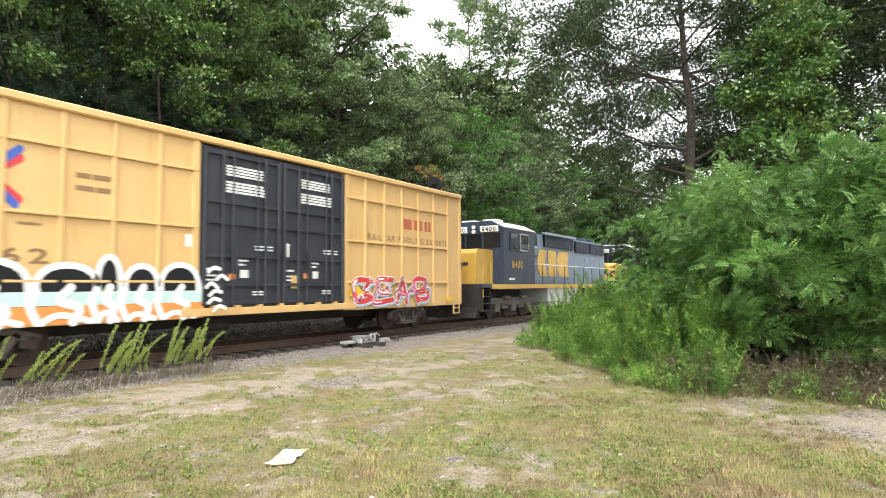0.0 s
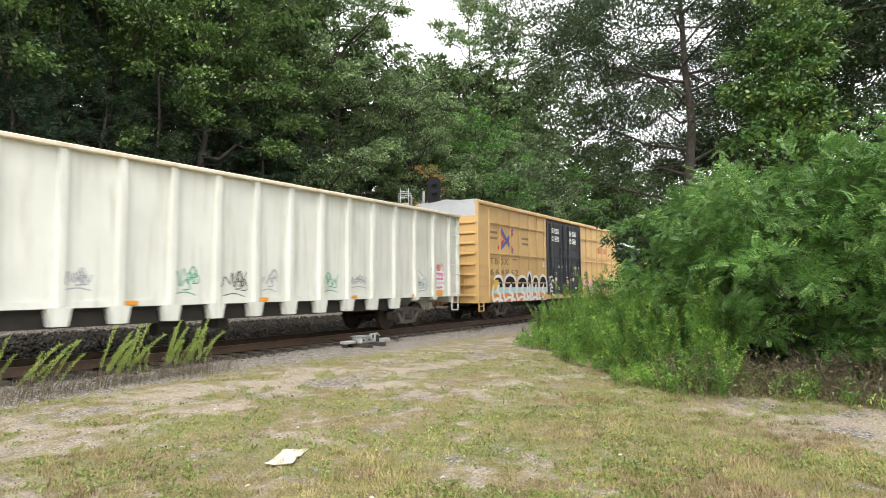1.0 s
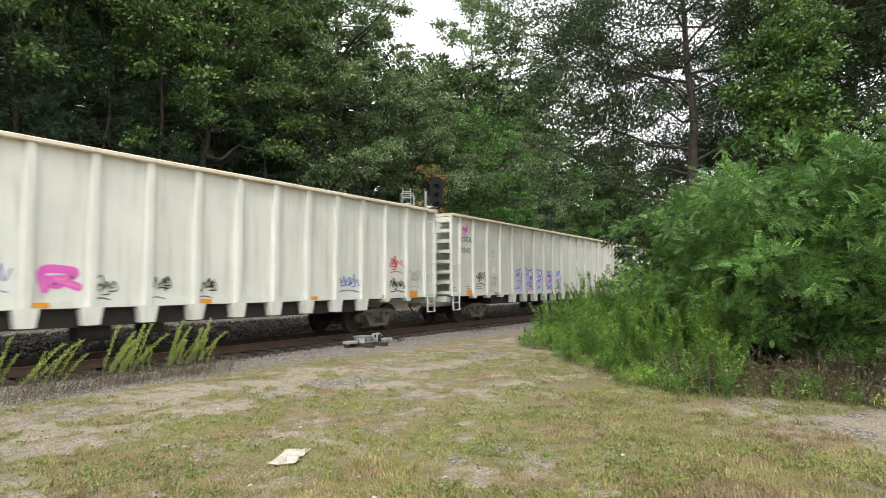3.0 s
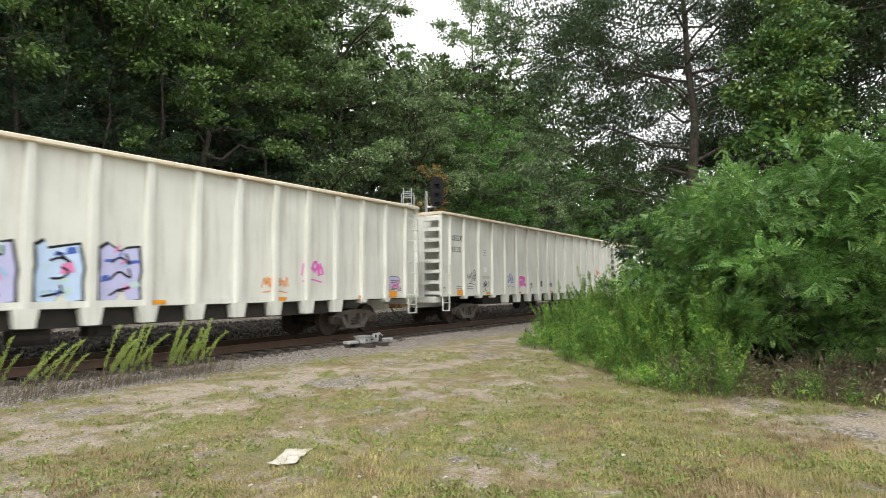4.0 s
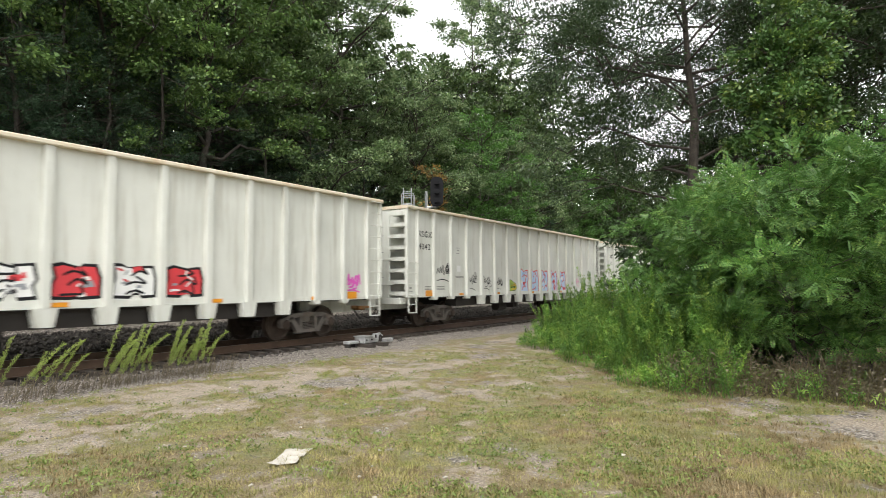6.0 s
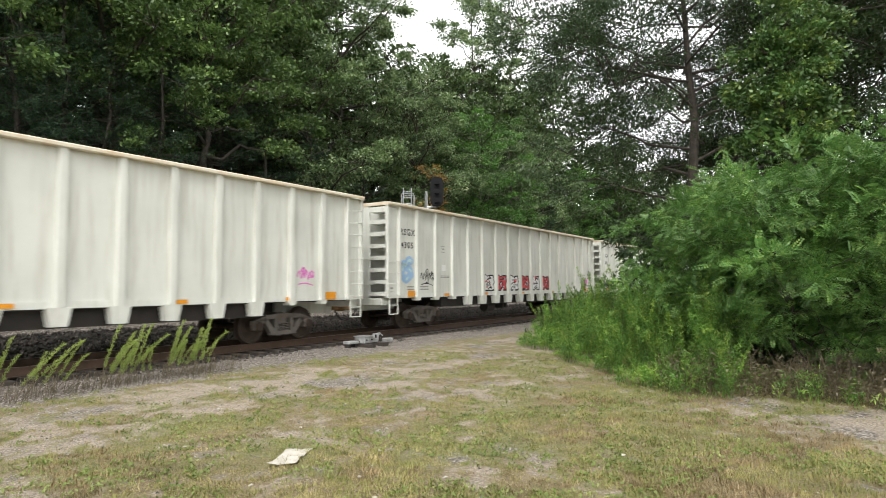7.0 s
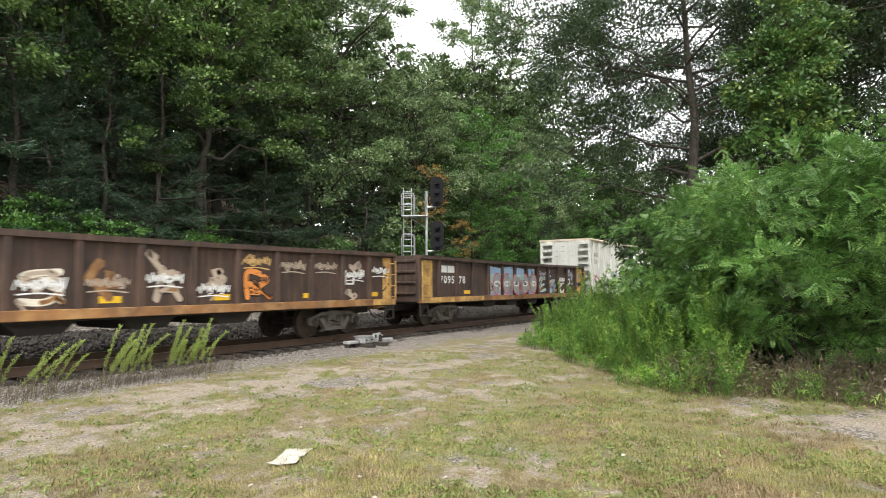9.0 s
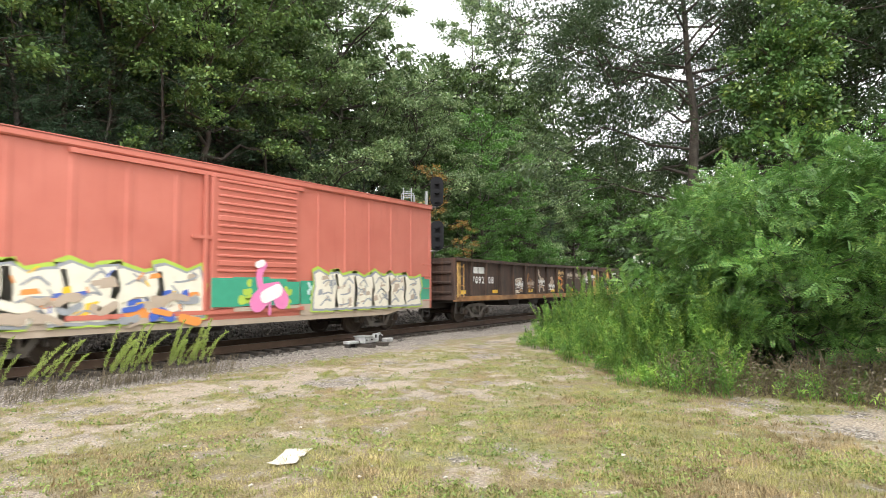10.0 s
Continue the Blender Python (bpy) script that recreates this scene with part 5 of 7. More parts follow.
def rusty_gondola(q, num, seed, grime, accents):
    L, W, Z0, Z1 = 16.5, 1.42, 0.95, 2.58
    c = thing("gondola_car", "rust-brown low-sided gondola car with graffiti and yellow ends", "railway car", "rusty gondola cars")
    CARS.append((c, q))
    for s in (-1, 1):
        bm = bmesh.new()
        box(bm, 0.02, L - 0.02, s * W - 0.02, s * W + 0.02, Z0, Z1 - 0.05)
        part("side_panel", bm, RUST, c)
        for k in range(14):
            x = 0.06 + k * (L - 0.12) / 13
            bm = bmesh.new()
            y0, y1 = sorted((s * W, s * (W + 0.13)))
            w = 0.08
            box(bm, max(0, x - w), min(L, x + w), y0, y1, Z0, Z1 - 0.08, 0.015)
            part("side_post", bm, RUST, c)
        bm = bmesh.new()
        y0, y1 = sorted((s * (W - 0.06), s * (W + 0.15)))
        n = 24
        for k in range(n):
            dz = [-0.05 * math.sin(math.pi * (k + i) / n) for i in (0, 1)]
            bar(bm, (L * k / n, (y0 + y1) / 2, Z1 - 0.05 + dz[0]), (L * (k + 1) / n, (y0 + y1) / 2, Z1 - 0.05 + dz[1]), y1 - y0, 0.12)
        part("top_chord", bm, RUST, c, "bent rusty top chord")
        bm = bmesh.new()
        y0, y1 = sorted((s * W, s * (W + 0.14)))
        box(bm, 0.02, L - 0.02, y0, y1, Z0 - 0.06, Z0 + 0.14, 0.01)
        part("side_sill", bm, RUST_ORANGE, c, "orange-rusted side sill")
    for e, x in ((-1, 0), (1, L)):
        bm = bmesh.new()
        box(bm, min(x, x - e * 0.08), max(x, x - e * 0.08), -W, W, Z0, Z1)
        part("end_wall", bm, RUST, c)
        end_ribs(c, x, e, W, Z0 + 0.1, Z1, 4, RUST)
        xl = 0.08 if e < 0 else L - 0.55
        ladder(c, xl, xl + 0.45, -W - 0.13, [Z0 + 0.2 + k * 0.36 for k in range(4)], PEEL, True)
        stirrup(c, xl, xl + 0.45, -W - 0.1, 0.45, Z0, UNDER)
        bm = bmesh.new()
        box(bm, min(x, x - e * 3), max(x, x - e * 3), -0.35, 0.35, 0.62, 1.0)
        part("draft_sill", bm, UNDER, c)
        coupler(c, x, e)
    bm = bmesh.new()
    box(bm, 0.2, L - 0.2, -W, W, Z0 - 0.1, Z0 + 0.05)
    for x in (5.2, 7.4, 9.6):
        prism(bm, [(x, 0.9), (x + 1.4, 0.9), (x + 1.1, 0.6), (x + 0.3, 0.6)], -1.1, 1.1)
    part("underframe", bm, UNDER, c)
    truck(c, 2.4)
    truck(c, L - 2.4)
    y = -W - 0.021
    bars("brand_stencil", [(1.45, 1.93, 2.0, 0.26), (1.98, 2.46, 2.0, 0.26)], y, WHITE, c)
    text("lettering", num[:4], 1.45, 1.6, y - 0.004, 0.28, WHITE, c, 1.0)
    text("lettering", num[4:], 2.8, 1.6, y - 0.004, 0.28, WHITE, c, 0.48)
    for x in (0.3, 3.0, 6.6, 9.3, 12.2, 15.0):
        bm = bmesh.new()
        box(bm, x + 0.2, x + 0.65, y - 0.006, y, 1.18, 1.32)
        part("reflector", bm, REFLECT_Y, c)
    r = random.Random(seed)
    for k in range(4, 13):
        x = 0.06 + k * (L - 0.12) / 13
        fills = grime[k % len(grime)]
        if k < 10 and k % 2 == seed % 2 or (seed == 3 and k < 9):
            piece(c, [(x + 0.12, x + 1.15, 1.15, r.uniform(1.8, 2.3))], y, r.choice([INK, RUST, RUST_ORANGE]), [fills], [r.choice(accents), RUST, RUST_ORANGE], seed + k, 0.26)
        bm = bmesh.new()
        for _ in range(5):
            a, b = x + r.uniform(0.2, 1.0), r.uniform(1.15, 2.3)
            ribbon(bm, smooth_path([(a, b), (a + r.uniform(-0.2, 0.2), b + r.uniform(-0.1, 0.1)), (a + r.uniform(-0.3, 0.3), b - r.uniform(0, 0.3))]), r.uniform(0.04, 0.2), y - 0.016 - 0.0006 * _)
        tagged(part("paint_smear", bm, r.choice([RUST_ORANGE, BEIGE, RUST, fills]), c), kind="stuff")
        tag(c, x + 0.15, r.uniform(1.3, 2.0), 0.9, 0.3, y - 0.022, r.choice(accents + [WHITE, BEIGE]), seed * 7 + k, 0.05)
    if seed == 3:
        x0, x1 = 5.2, 9.9
        for m, z0, z1, dp in ((AQUA, 0.98, 2.2, 0.024), (CREAM, 1.25, 1.75, 0.026), (SKYB, 2.0, 2.28, 0.027), (LILAC, 0.98, 1.2, 0.026)):
            for q in range(4):
                bm = bmesh.new()
                a = x0 + q * (x1 - x0) / 4 + 0.09
                bm.faces.new([bm.verts.new((px, y - dp, pz)) for px, pz in ((a, z0), (a + 1.0, z0 + r.uniform(-0.03, 0.03)), (a + 1.0, z1 + r.uniform(-0.08, 0.08)), (a, z1 + r.uniform(-0.08, 0.08)))])
                part("graffiti_panel", bm, m, c, "pale blue and cream sprayed panel")
        for q in range(5):
            a = x0 + 0.45 + q * 0.93
            for m, w, rx, rz, dp in ((GREYS, 0.3, 0.2, 0.3, 0.17), (REDS, 0.05, 0.36, 0.46, 0.175), (WHITE, 0.06, 0.24, 0.1, 0.18)):
                bm = bmesh.new()
                ribbon(bm, [(a + rx * math.cos(k * math.tau / 14 + q), 1.58 + rz * math.sin(k * math.tau / 14 + q)) for k in range(12)], w, y - dp)
                part("graffiti_letter", bm, m, c)
    wide = 0.8 if seed == 3 else 0.42
    for x in (0.14, L - 0.15 - wide):
        bm = bmesh.new()
        box(bm, x, x + wide, y - 0.012, y - 0.002, 1.08, 2.42)
        part("end_marking", bm, PEEL, c, "peeling yellow end marking")
    for x0, x1 in ((0.1, 2.3), (2.55, 4.6), (L - 1.9, L - 0.1)) if seed == 3 else ((L - 1.2, L - 0.1),):
        bm = bmesh.new()
        box(bm, x0, x1, -W - 0.148, -W - 0.141, Z0 - 0.05, Z0 + 0.13)
        part("sill_marking", bm, PEEL, c, "peeling yellow sill paint")
    bm = bmesh.new()
    for a, b, z0, z1 in ((14.1, 14.5, 1.55, 1.6), (14.1, 14.5, 1.78, 1.83), (14.1, 14.15, 1.55, 1.83), (14.45, 14.5, 1.55, 1.83)):
        box(bm, a, b, y - 0.02, y, z0, z1)
    part("stencil", bm, WHITE, c)
    return c


def locomotive(q, label):
    c = thing("locomotive", label, "locomotive", "diesel locomotives")
    CARS.append((c, q))
    L, W = 20.0, 1.52
    bm = bmesh.new()
    box(bm, 0.5, L - 0.5, -W, W, 1.42, 1.58, 0.01)
    part("deck", bm, BLUE, c)
    for s in (-1, 1):
        bm = bmesh.new()
        y0, y1 = sorted((s * W, s * (W + 0.03)))
        box(bm, 1.3, L - 1.3, y0, y1, 1.36, 1.56)
        part("sill_stripe", bm, LOCO_YELLOW, c, "yellow frame sill")
    bm = bmesh.new()
    prism(bm, [(0.95, 1.58), (2.5, 1.58), (2.5, 3.1), (1.15, 3.1), (0.95, 2.9)], -0.95, 0.95)
    part("short_hood", bm, LOCO_YELLOW, c, "yellow short hood nose")
    bm = bmesh.new()
    for a, b in (((0.93, 0.35, 2.7), (0.93, -0.05, 2.2)), ((0.93, 0.35, 2.2), (0.93, -0.05, 2.7)), ((0.93, -0.2, 2.45), (0.93, -0.55, 2.45)), ((0.93, -0.2, 2.45), (0.93, -0.2, 2.2))):
        bar(bm, a, b, 0.12, 0.03, (1, 0, 0))
    part("emblem", bm, BLUE, c)
    cab = [(2.5, 1.58), (5.85, 1.58), (5.85, 4.1), (2.5, 4.1)]
    bm = bmesh.new()
    prism(bm, cab, -W + 0.02, W - 0.02)
    bmesh.ops.bevel(bm, geom=bm.edges[:], offset=0.02, segments=1, affect="EDGES")
    cb = part("cab", bm, BLUE, c, "dark blue cab")
    bm = bmesh.new()
    prism(bm, [(-W, 4.06), (-0.9, 4.42), (0.9, 4.42), (W, 4.06), (W, 4.0), (-W, 4.0)], 2.47, 5.9)
    for v in bm.verts:
        v.co = Vector((v.co.y, v.co.x, v.co.z))
    part("cab_roof", bm, BLUE, cb)
    for s in (-1, 1):
        bm = bmesh.new()
        bar(bm, (2.6, s * 1.22, 4.26), (5.9, s * 1.22, 4.26), 0.74, 0.03, (0, s * 0.5, 1))
        part("roof_slope", bm, LOCO_ROOF, cb, "pale sloping roof edge")
    for yy in (-0.55, 0.55):
        bm = bmesh.new()
        box(bm, 2.9, 3.7, yy - 0.35, yy + 0.35, 4.4, 4.55, 0.04)
        part("roof_hatch", bm, LOCO_ROOF, cb)
    for s in (-1, 1):
        for x0, x1 in ((3.15, 3.85), (4.2, 5.0)):
            bm = bmesh.new()
            y0, y1 = sorted((s * (W - 0.01), s * (W + 0.03)))
            box(bm, x0 - 0.05, x1 + 0.05, y0, y1, 3.1, 3.92, 0.01)
            fr = part("cab_window", bm, GALV if x0 > 3.5 else BLUE, cb)
            bm = bmesh.new()
            y0, y1 = sorted((s * (W + 0.02), s * (W + 0.036)))
            box(bm, x0, x1, y0, y1, 3.16, 3.86)
            part("pane", bm, GLASS, fr)
    for y0, y1 in ((-1.35, -0.5), (0.5, 1.35), (-0.4, 0.4)):
        bm = bmesh.new()
        box(bm, 2.47, 2.5, y0, y1, 3.2, 3.85)
        part("windshield", bm, GLASS, cb)
    for y0, y1 in ((-1.25, -0.35), (0.35, 1.25)):
        bm = bmesh.new()
        box(bm, 2.42, 2.6, y0, y1, 3.92, 4.2, 0.02)
        nb = part("number_board", bm, WHITE, cb, "white number board")
        text("number", "8400", 2.415, 3.96, y1 - 0.1, 0.19, INK, nb, 0.7, "", "end")
    bm = bmesh.new()
    for z in (3.97, 4.17):
        lathe(bm, "x", [(2.42, 0.085), (2.5, 0.095)], 14, (0, 0, z))
    part("headlight", bm, WHITE, cb)
    text("lettering", "8400", 3.3, 2.3, -W - 0.0, 0.35, LOCO_YELLOW, c, 1.1)
    bars("brand_stencil", [(3.0, 3.6, 1.75, 0.1)], -W + 0.015, WHITE, c)
    bm = bmesh.new()
    hood = [(5.85, 1.58), (18.6, 1.58), (18.6, 4.2), (5.85, 4.2)]
    prism(bm, hood, -0.86, 0.86)
    bmesh.ops.bevel(bm, geom=bm.edges[:], offset=0.06, segments=2, affect="EDGES")
    h = part("long_hood", bm, BLUE_LIGHT, c, "faded blue long hood")
    for k in range(13):
        for s in (-1, 1):
            bm = bmesh.new()
            y0, y1 = sorted((s * 0.86, s * 0.885))
            x = 6.1 + k * 0.95
            box(bm, x, x + 0.9, y0, y1, 1.75, 3.2, 0.01)
            part("access_door", bm, BLUE_LIGHT, h)
    for s in (-1, 1):
        y0, y1 = sorted((s * 0.87, s * 0.95))
        for x0, x1, z0, z1, m in ((6.1, 7.4, 3.5, 4.15, DARK), (8.4, 12.6, 3.55, 4.15, DARK), (13.0, 15.4, 3.45, 4.1, DARK), (15.6, 18.2, 3.45, 4.1, DARK)):
            bm = bmesh.new()
            box(bm, x0, x1, y0, y1, z0, z1)
            g = part("intake_grille", bm, m, h)
            bm = bmesh.new()
            for k in range(int((x1 - x0) / 0.12)):
                box(bm, x0 + k * 0.12, x0 + k * 0.12 + 0.04, min(y0, y1) - 0.015, max(y0, y1) + 0.015, z0, z1)
            part("grille_bars", bm, BLUE, g)
        bm = bmesh.new()
        y0, y1 = sorted((s * 0.86, s * 1.25))
        box(bm, 5.95, 7.0, y0, y1, 2.9, 3.5, 0.12)
        part("blower_duct", bm, BLUE_LIGHT, h)
        bm = bmesh.new()
        box(bm, 8.2, 12.8, y0, (y0 + y1) / 2, 4.16, 4.3, 0.02) if s > 0 else box(bm, 8.2, 12.8, (y0 + y1) / 2, y1, 4.16, 4.3, 0.02)
        part("hood_flare", bm, BLUE_LIGHT, h)
    for x in (6.5, 13.7, 15.3, 16.9):
        bm = bmesh.new()
        lathe(bm, "z", [(4.2, 0.7), (4.42, 0.7), (4.45, 0.5)], 20, (x, 0, 0))
        part("roof_fan", bm, BLUE, h)
    bm = bmesh.new()
    # large yellow side emblem as plain strokes
    yy = -0.9
    bm.free()
    for x0, x1, cut in ((7.5, 8.7, 0.35), (8.95, 10.0, 0.0), (10.2, 11.9, 0.3)):
        bm = bmesh.new()
        prism(bm, [(x0 + cut, 1.98), (x1, 1.98), (x1 - cut * 0.6, 2.68), (x1, 3.38), (x0 + cut, 3.38), (x0, 3.0), (x0, 2.36)], yy - 0.012, yy + 0.02)
        part("emblem", bm, LOCO_YELLOW, c, "part of a large yellow emblem")
    for s in (-1, 1):
        y = s * (W - 0.06)
        bm = bmesh.new()
        rod(bm, (5.3, y, 2.55), (18.9, y, 2.55), 0.02, 6)
        part("handrail", bm, WHITE, c)
        for k in range(10):
            bm = bmesh.new()
            x = 5.4 + k * 1.48
            rod(bm, (x, y, 1.55), (x, y, 2.55), 0.02, 6)
            part("stanchion", bm, BLUE, c)
        for xa, e in ((0.5, 1), (L - 0.5, -1)):
            bm = bmesh.new()
            for k in range(4):
                box(bm, min(xa + e * 0.15, xa + e * 0.8), max(xa + e * 0.15, xa + e * 0.8), min(y, y - s * 0.35), max(y, y - s * 0.35), 0.42 + k * 0.3, 0.46 + k * 0.3)
            box(bm, min(xa + e * 0.8, xa + e * 0.85), max(xa + e * 0.8, xa + e * 0.85), min(y, y - s * 0.4), max(y, y - s * 0.4), 0.4, 1.5)
            box(bm, min(xa + e * 0.1, xa + e * 0.15), max(xa + e * 0.1, xa + e * 0.15), min(y, y - s * 0.4), max(y, y - s * 0.4), 0.4, 1.5)
            part("step_well", bm, UNDER, c)
            bm = bmesh.new()
            rod(bm, (xa + e * 0.12, y, 1.0), (xa + e * 0.12, y, 2.4), 0.02, 6)
            rod(bm, (xa + e * 0.85, y, 1.5), (xa + e * 0.85, y, 2.5), 0.02, 6)
            part("grab_rail", bm, LOCO_YELLOW, c)
    for x, e in ((0.5, -1), (L - 0.5, 1)):
        bm = bmesh.new()
        box(bm, min(x, x + e * 0.1), max(x, x + e * 0.1), -1.4, 1.4, 0.45, 1.58, 0.02)
        prism(bm, [(x, 0.2), (x + e * 0.25, 0.16), (x + e * 0.1, 0.6), (x, 0.6)], -1.3, 1.3)
        part("pilot", bm, UNDER, c)
        coupler(c, x + e * 0.1, e)
    bm = bmesh.new()
    prism(bm, [(7.6, 1.4), (12.6, 1.4), (12.6, 0.7), (12.3, 0.45), (7.9, 0.45), (7.6, 0.7)], -1.4, 1.4)
    part("fuel_tank", bm, LOCO_ROOF, c, "grey fuel tank")
    for x in (4.2, L - 4.2):
        bm = bmesh.new()
        box(bm, x - 2.2, x + 2.2, -0.4, 0.4, 0.8, 1.3)
        t = part("truck", bm, UNDER, c)
        for s in (-1, 1):
            bm = bmesh.new()
            y0, y1 = s * 0.95, s * 1.12
            prism(bm, [(x - 2.35, 0.95), (x + 2.35, 0.95), (x + 2.35, 0.7), (x + 1.0, 0.62), (x - 1.0, 0.62), (x - 2.35, 0.7)], y0, y1)
            for k in (-1.68, 0, 1.68):
                box(bm, x + k - 0.25, x + k + 0.25, min(y0, y1) - 0.04, max(y0, y1) + 0.04, 0.32, 0.74, 0.03)
            for k in (-0.84, 0.84):
                box(bm, x + k - 0.3, x + k + 0.3, min(y0, y1), max(y0, y1), 0.45, 0.7, 0.03)
                rod(bm, (x + k - 0.3, s * 1.2, 0.95), (x + k + 0.3, s * 1.2, 0.95), 0.09, 8)
            part("side_frame", bm, TRUCK, t)
        for k in (-1.68, 0, 1.68):
            wheelset(t, x + k, 0.508)
    return c


hoppers()
yellow_boxcar()
locomotive(22.15, "blue and yellow diesel locomotive coupled nose to the boxcar")
locomotive(43.2, "second blue and yellow diesel locomotive leading the train")
rusty_gondola(-164.42, "709578", 3, [AQUA, SKYB, CREAM, LILAC], [YELLOW, WHITE, GREYS, INK])
rusty_gondola(-182.3, "709208", 8, [BEIGE, CREAM, ORANGES], [YELLOW, BEIGE, ORANGES, WHITE])
red_boxcar()
# ---- plants ----
def unit(v):
    return v / np.maximum(np.linalg.norm(v, axis=-1, keepdims=True), 1e-9)


def leaf_quads(c, length, width, r, up=0.4, way=None, droop=0.0, fold=0.25):
    """Kite-shaped leaves at centres c: arrays of vertices and quads."""
    k = len(c)
    d = r.normal(0, 1, (k, 3))
    if way is not None:
        d = unit(way) * 1.2 + d * 0.6
    d[:, 2] -= droop
    d = unit(d)
    nrm = unit(r.normal(0, 1, (k, 3)) + np.array([0, 0, up * 3]))
    s = unit(np.cross(d, nrm))
    n2 = np.cross(s, d)
    ln = (length * r.uniform(0.65, 1.25, k))[:, None]
    wd = (width * r.uniform(0.7, 1.2, k))[:, None]
    a, b = c - d * ln * 0.5, c + d * ln * 0.5
    m = c + d * ln * 0.02 + n2 * wd * fold
    v = np.stack([a, m + s * wd * 0.5, b, m - s * wd * 0.5], 1)
    f = np.arange(k * 4).reshape(k, 4)
    return v.reshape(-1, 3), f


def tube_arrays(paths, sides=7):
    """Tapered tubes along paths of (points, radii)."""
    vs, fs, off = [], [], 0
    for pts, rad in paths:
        pts = np.asarray(pts, float)
        n = len(pts)
        t = unit(np.gradient(pts, axis=0))
        ref = np.array([0.31, 0.95, 0.07])
        s = unit(np.cross(t, ref))
        u = np.cross(s, t)
        ang = np.arange(sides) * math.tau / sides
        ring = pts[:, None] + (s[:, None] * np.cos(ang)[None, :, None] + u[:, None] * np.sin(ang)[None, :, None]) * np.asarray(rad)[:, None, None]
        vs.append(ring.reshape(-1, 3))
        i = np.arange(n - 1)[:, None] * sides
        j = np.arange(sides)[None]
        q = np.stack([i + j, i + (j + 1) % sides, i + sides + (j + 1) % sides, i + sides + j], -1).reshape(-1, 4)
        fs.append(q + off)
        off += n * sides
    return np.concatenate(vs), np.concatenate(fs)


def bend(a, b, r, wob, n=6, sag=0.0):
    t = np.linspace(0, 1, n)[:, None]
    p = np.asarray(a) * (1 - t) + np.asarray(b) * t
    p[1:-1] += r.normal(0, wob, (n - 2, 3))
    p[:, 2] -= sag * (t[:, 0] * (1 - t[:, 0])) * -4
    return p


def broadleaf(name, label, height, spread, base, leaves, size, mat, seed, limbs=26, trunk_r=0.22, clump=0.75, up=0.35, lean=(0, 0), category="tree", compound=None, group="woodland trees", rise=1.0, flat=0.5, tight=0.38, clear=None, twigs=1.8, limb_r=0.45, slim=0.62):
    """A tree: tapered trunk, limbs, twigs, and a crown of leaf clumps at the twig ends."""
    r = np.random.default_rng(seed)
    top = np.array([lean[0], lean[1], height * 0.93])
    trunk = bend((0, 0, -0.4), top, r, 0.12, 9)
    paths = [(trunk, np.linspace(trunk_r, 0.03, 9))]
    tips = []
    for i in range(limbs):
        f = base + (1 - base) * ((i + r.random()) / limbs) ** 0.9
        k = f * 8
        o = trunk[int(k)] * (1 - k % 1) + trunk[min(8, int(k) + 1)] * (k % 1)
        az = i * 2.399 + r.normal(0, 0.3)
        if clear and abs((math.degrees(az) - clear[0] + 180) % 360 - 180) < clear[1] and f < clear[2]:
            continue
        g = (f - base) / (1 - base)
        reach = spread * (math.sin(math.pi * min(1, 0.22 + 0.78 * g)) ** 0.7 * 0.9 + 0.12) * r.uniform(0.7, 1.15)
        up_by = rise * reach * (0.15 + 0.6 * g) + r.normal(0, 0.2)
        e = o + np.array([math.cos(az) * reach, math.sin(az) * reach, up_by])
        limb = bend(o, e, r, 0.06 * reach, 6)
        r0 = trunk_r * (1 - f) * limb_r + min(0.03, trunk_r * 0.25)
        paths.append((limb, np.linspace(r0, min(0.015, trunk_r * 0.12), 6)))
        for j in range(max(3, int(reach * twigs))):
            q = r.uniform(0.3, 1.0)
            kk = q * 5
            b0 = limb[int(kk)] * (1 - kk % 1) + limb[min(5, int(kk) + 1)] * (kk % 1)
            dv = unit(r.normal(0, 1, 3) * np.array([1, 1, 0.6]) + unit(e - o) * 0.6)
            te = b0 + dv * r.uniform(0.5, 1.3) * clump * 1.4
            paths.append((bend(b0, te, r, 0.05, 3), np.array([0.018, 0.012, 0.006]) * min(1.0, trunk_r * 6)))
            tips.append((te, dv))
    tp = np.array([t for t, _ in tips])
    tw = np.array([w for _, w in tips])
    which = r.integers(0, len(tp), leaves)
    # uneven clumps, flattened a little
    rad = clump * r.uniform(0.55, 1.25, len(tp))
    off = r.normal(0, tight, (leaves, 3)) * rad[which][:, None] * np.array([1, 1, flat])
    c = tp[which] + off
    way = tw[which] + unit(off) * 0.8
    t = new(name)
    v, f = tube_arrays(paths, 5)
    trunk_ob = raw("trunk", v, f, BARK, True)
    trunk_ob.parent = t
    if compound:
        v, f = compound_leaves(c, way, r, *compound)
    else:
        v, f = leaf_quads(c, size, size * slim, r, up, way, 0.25)
    crown = raw("crown", v, f, mat)
    crown.parent = t
    return tagged(t, label, category, group)


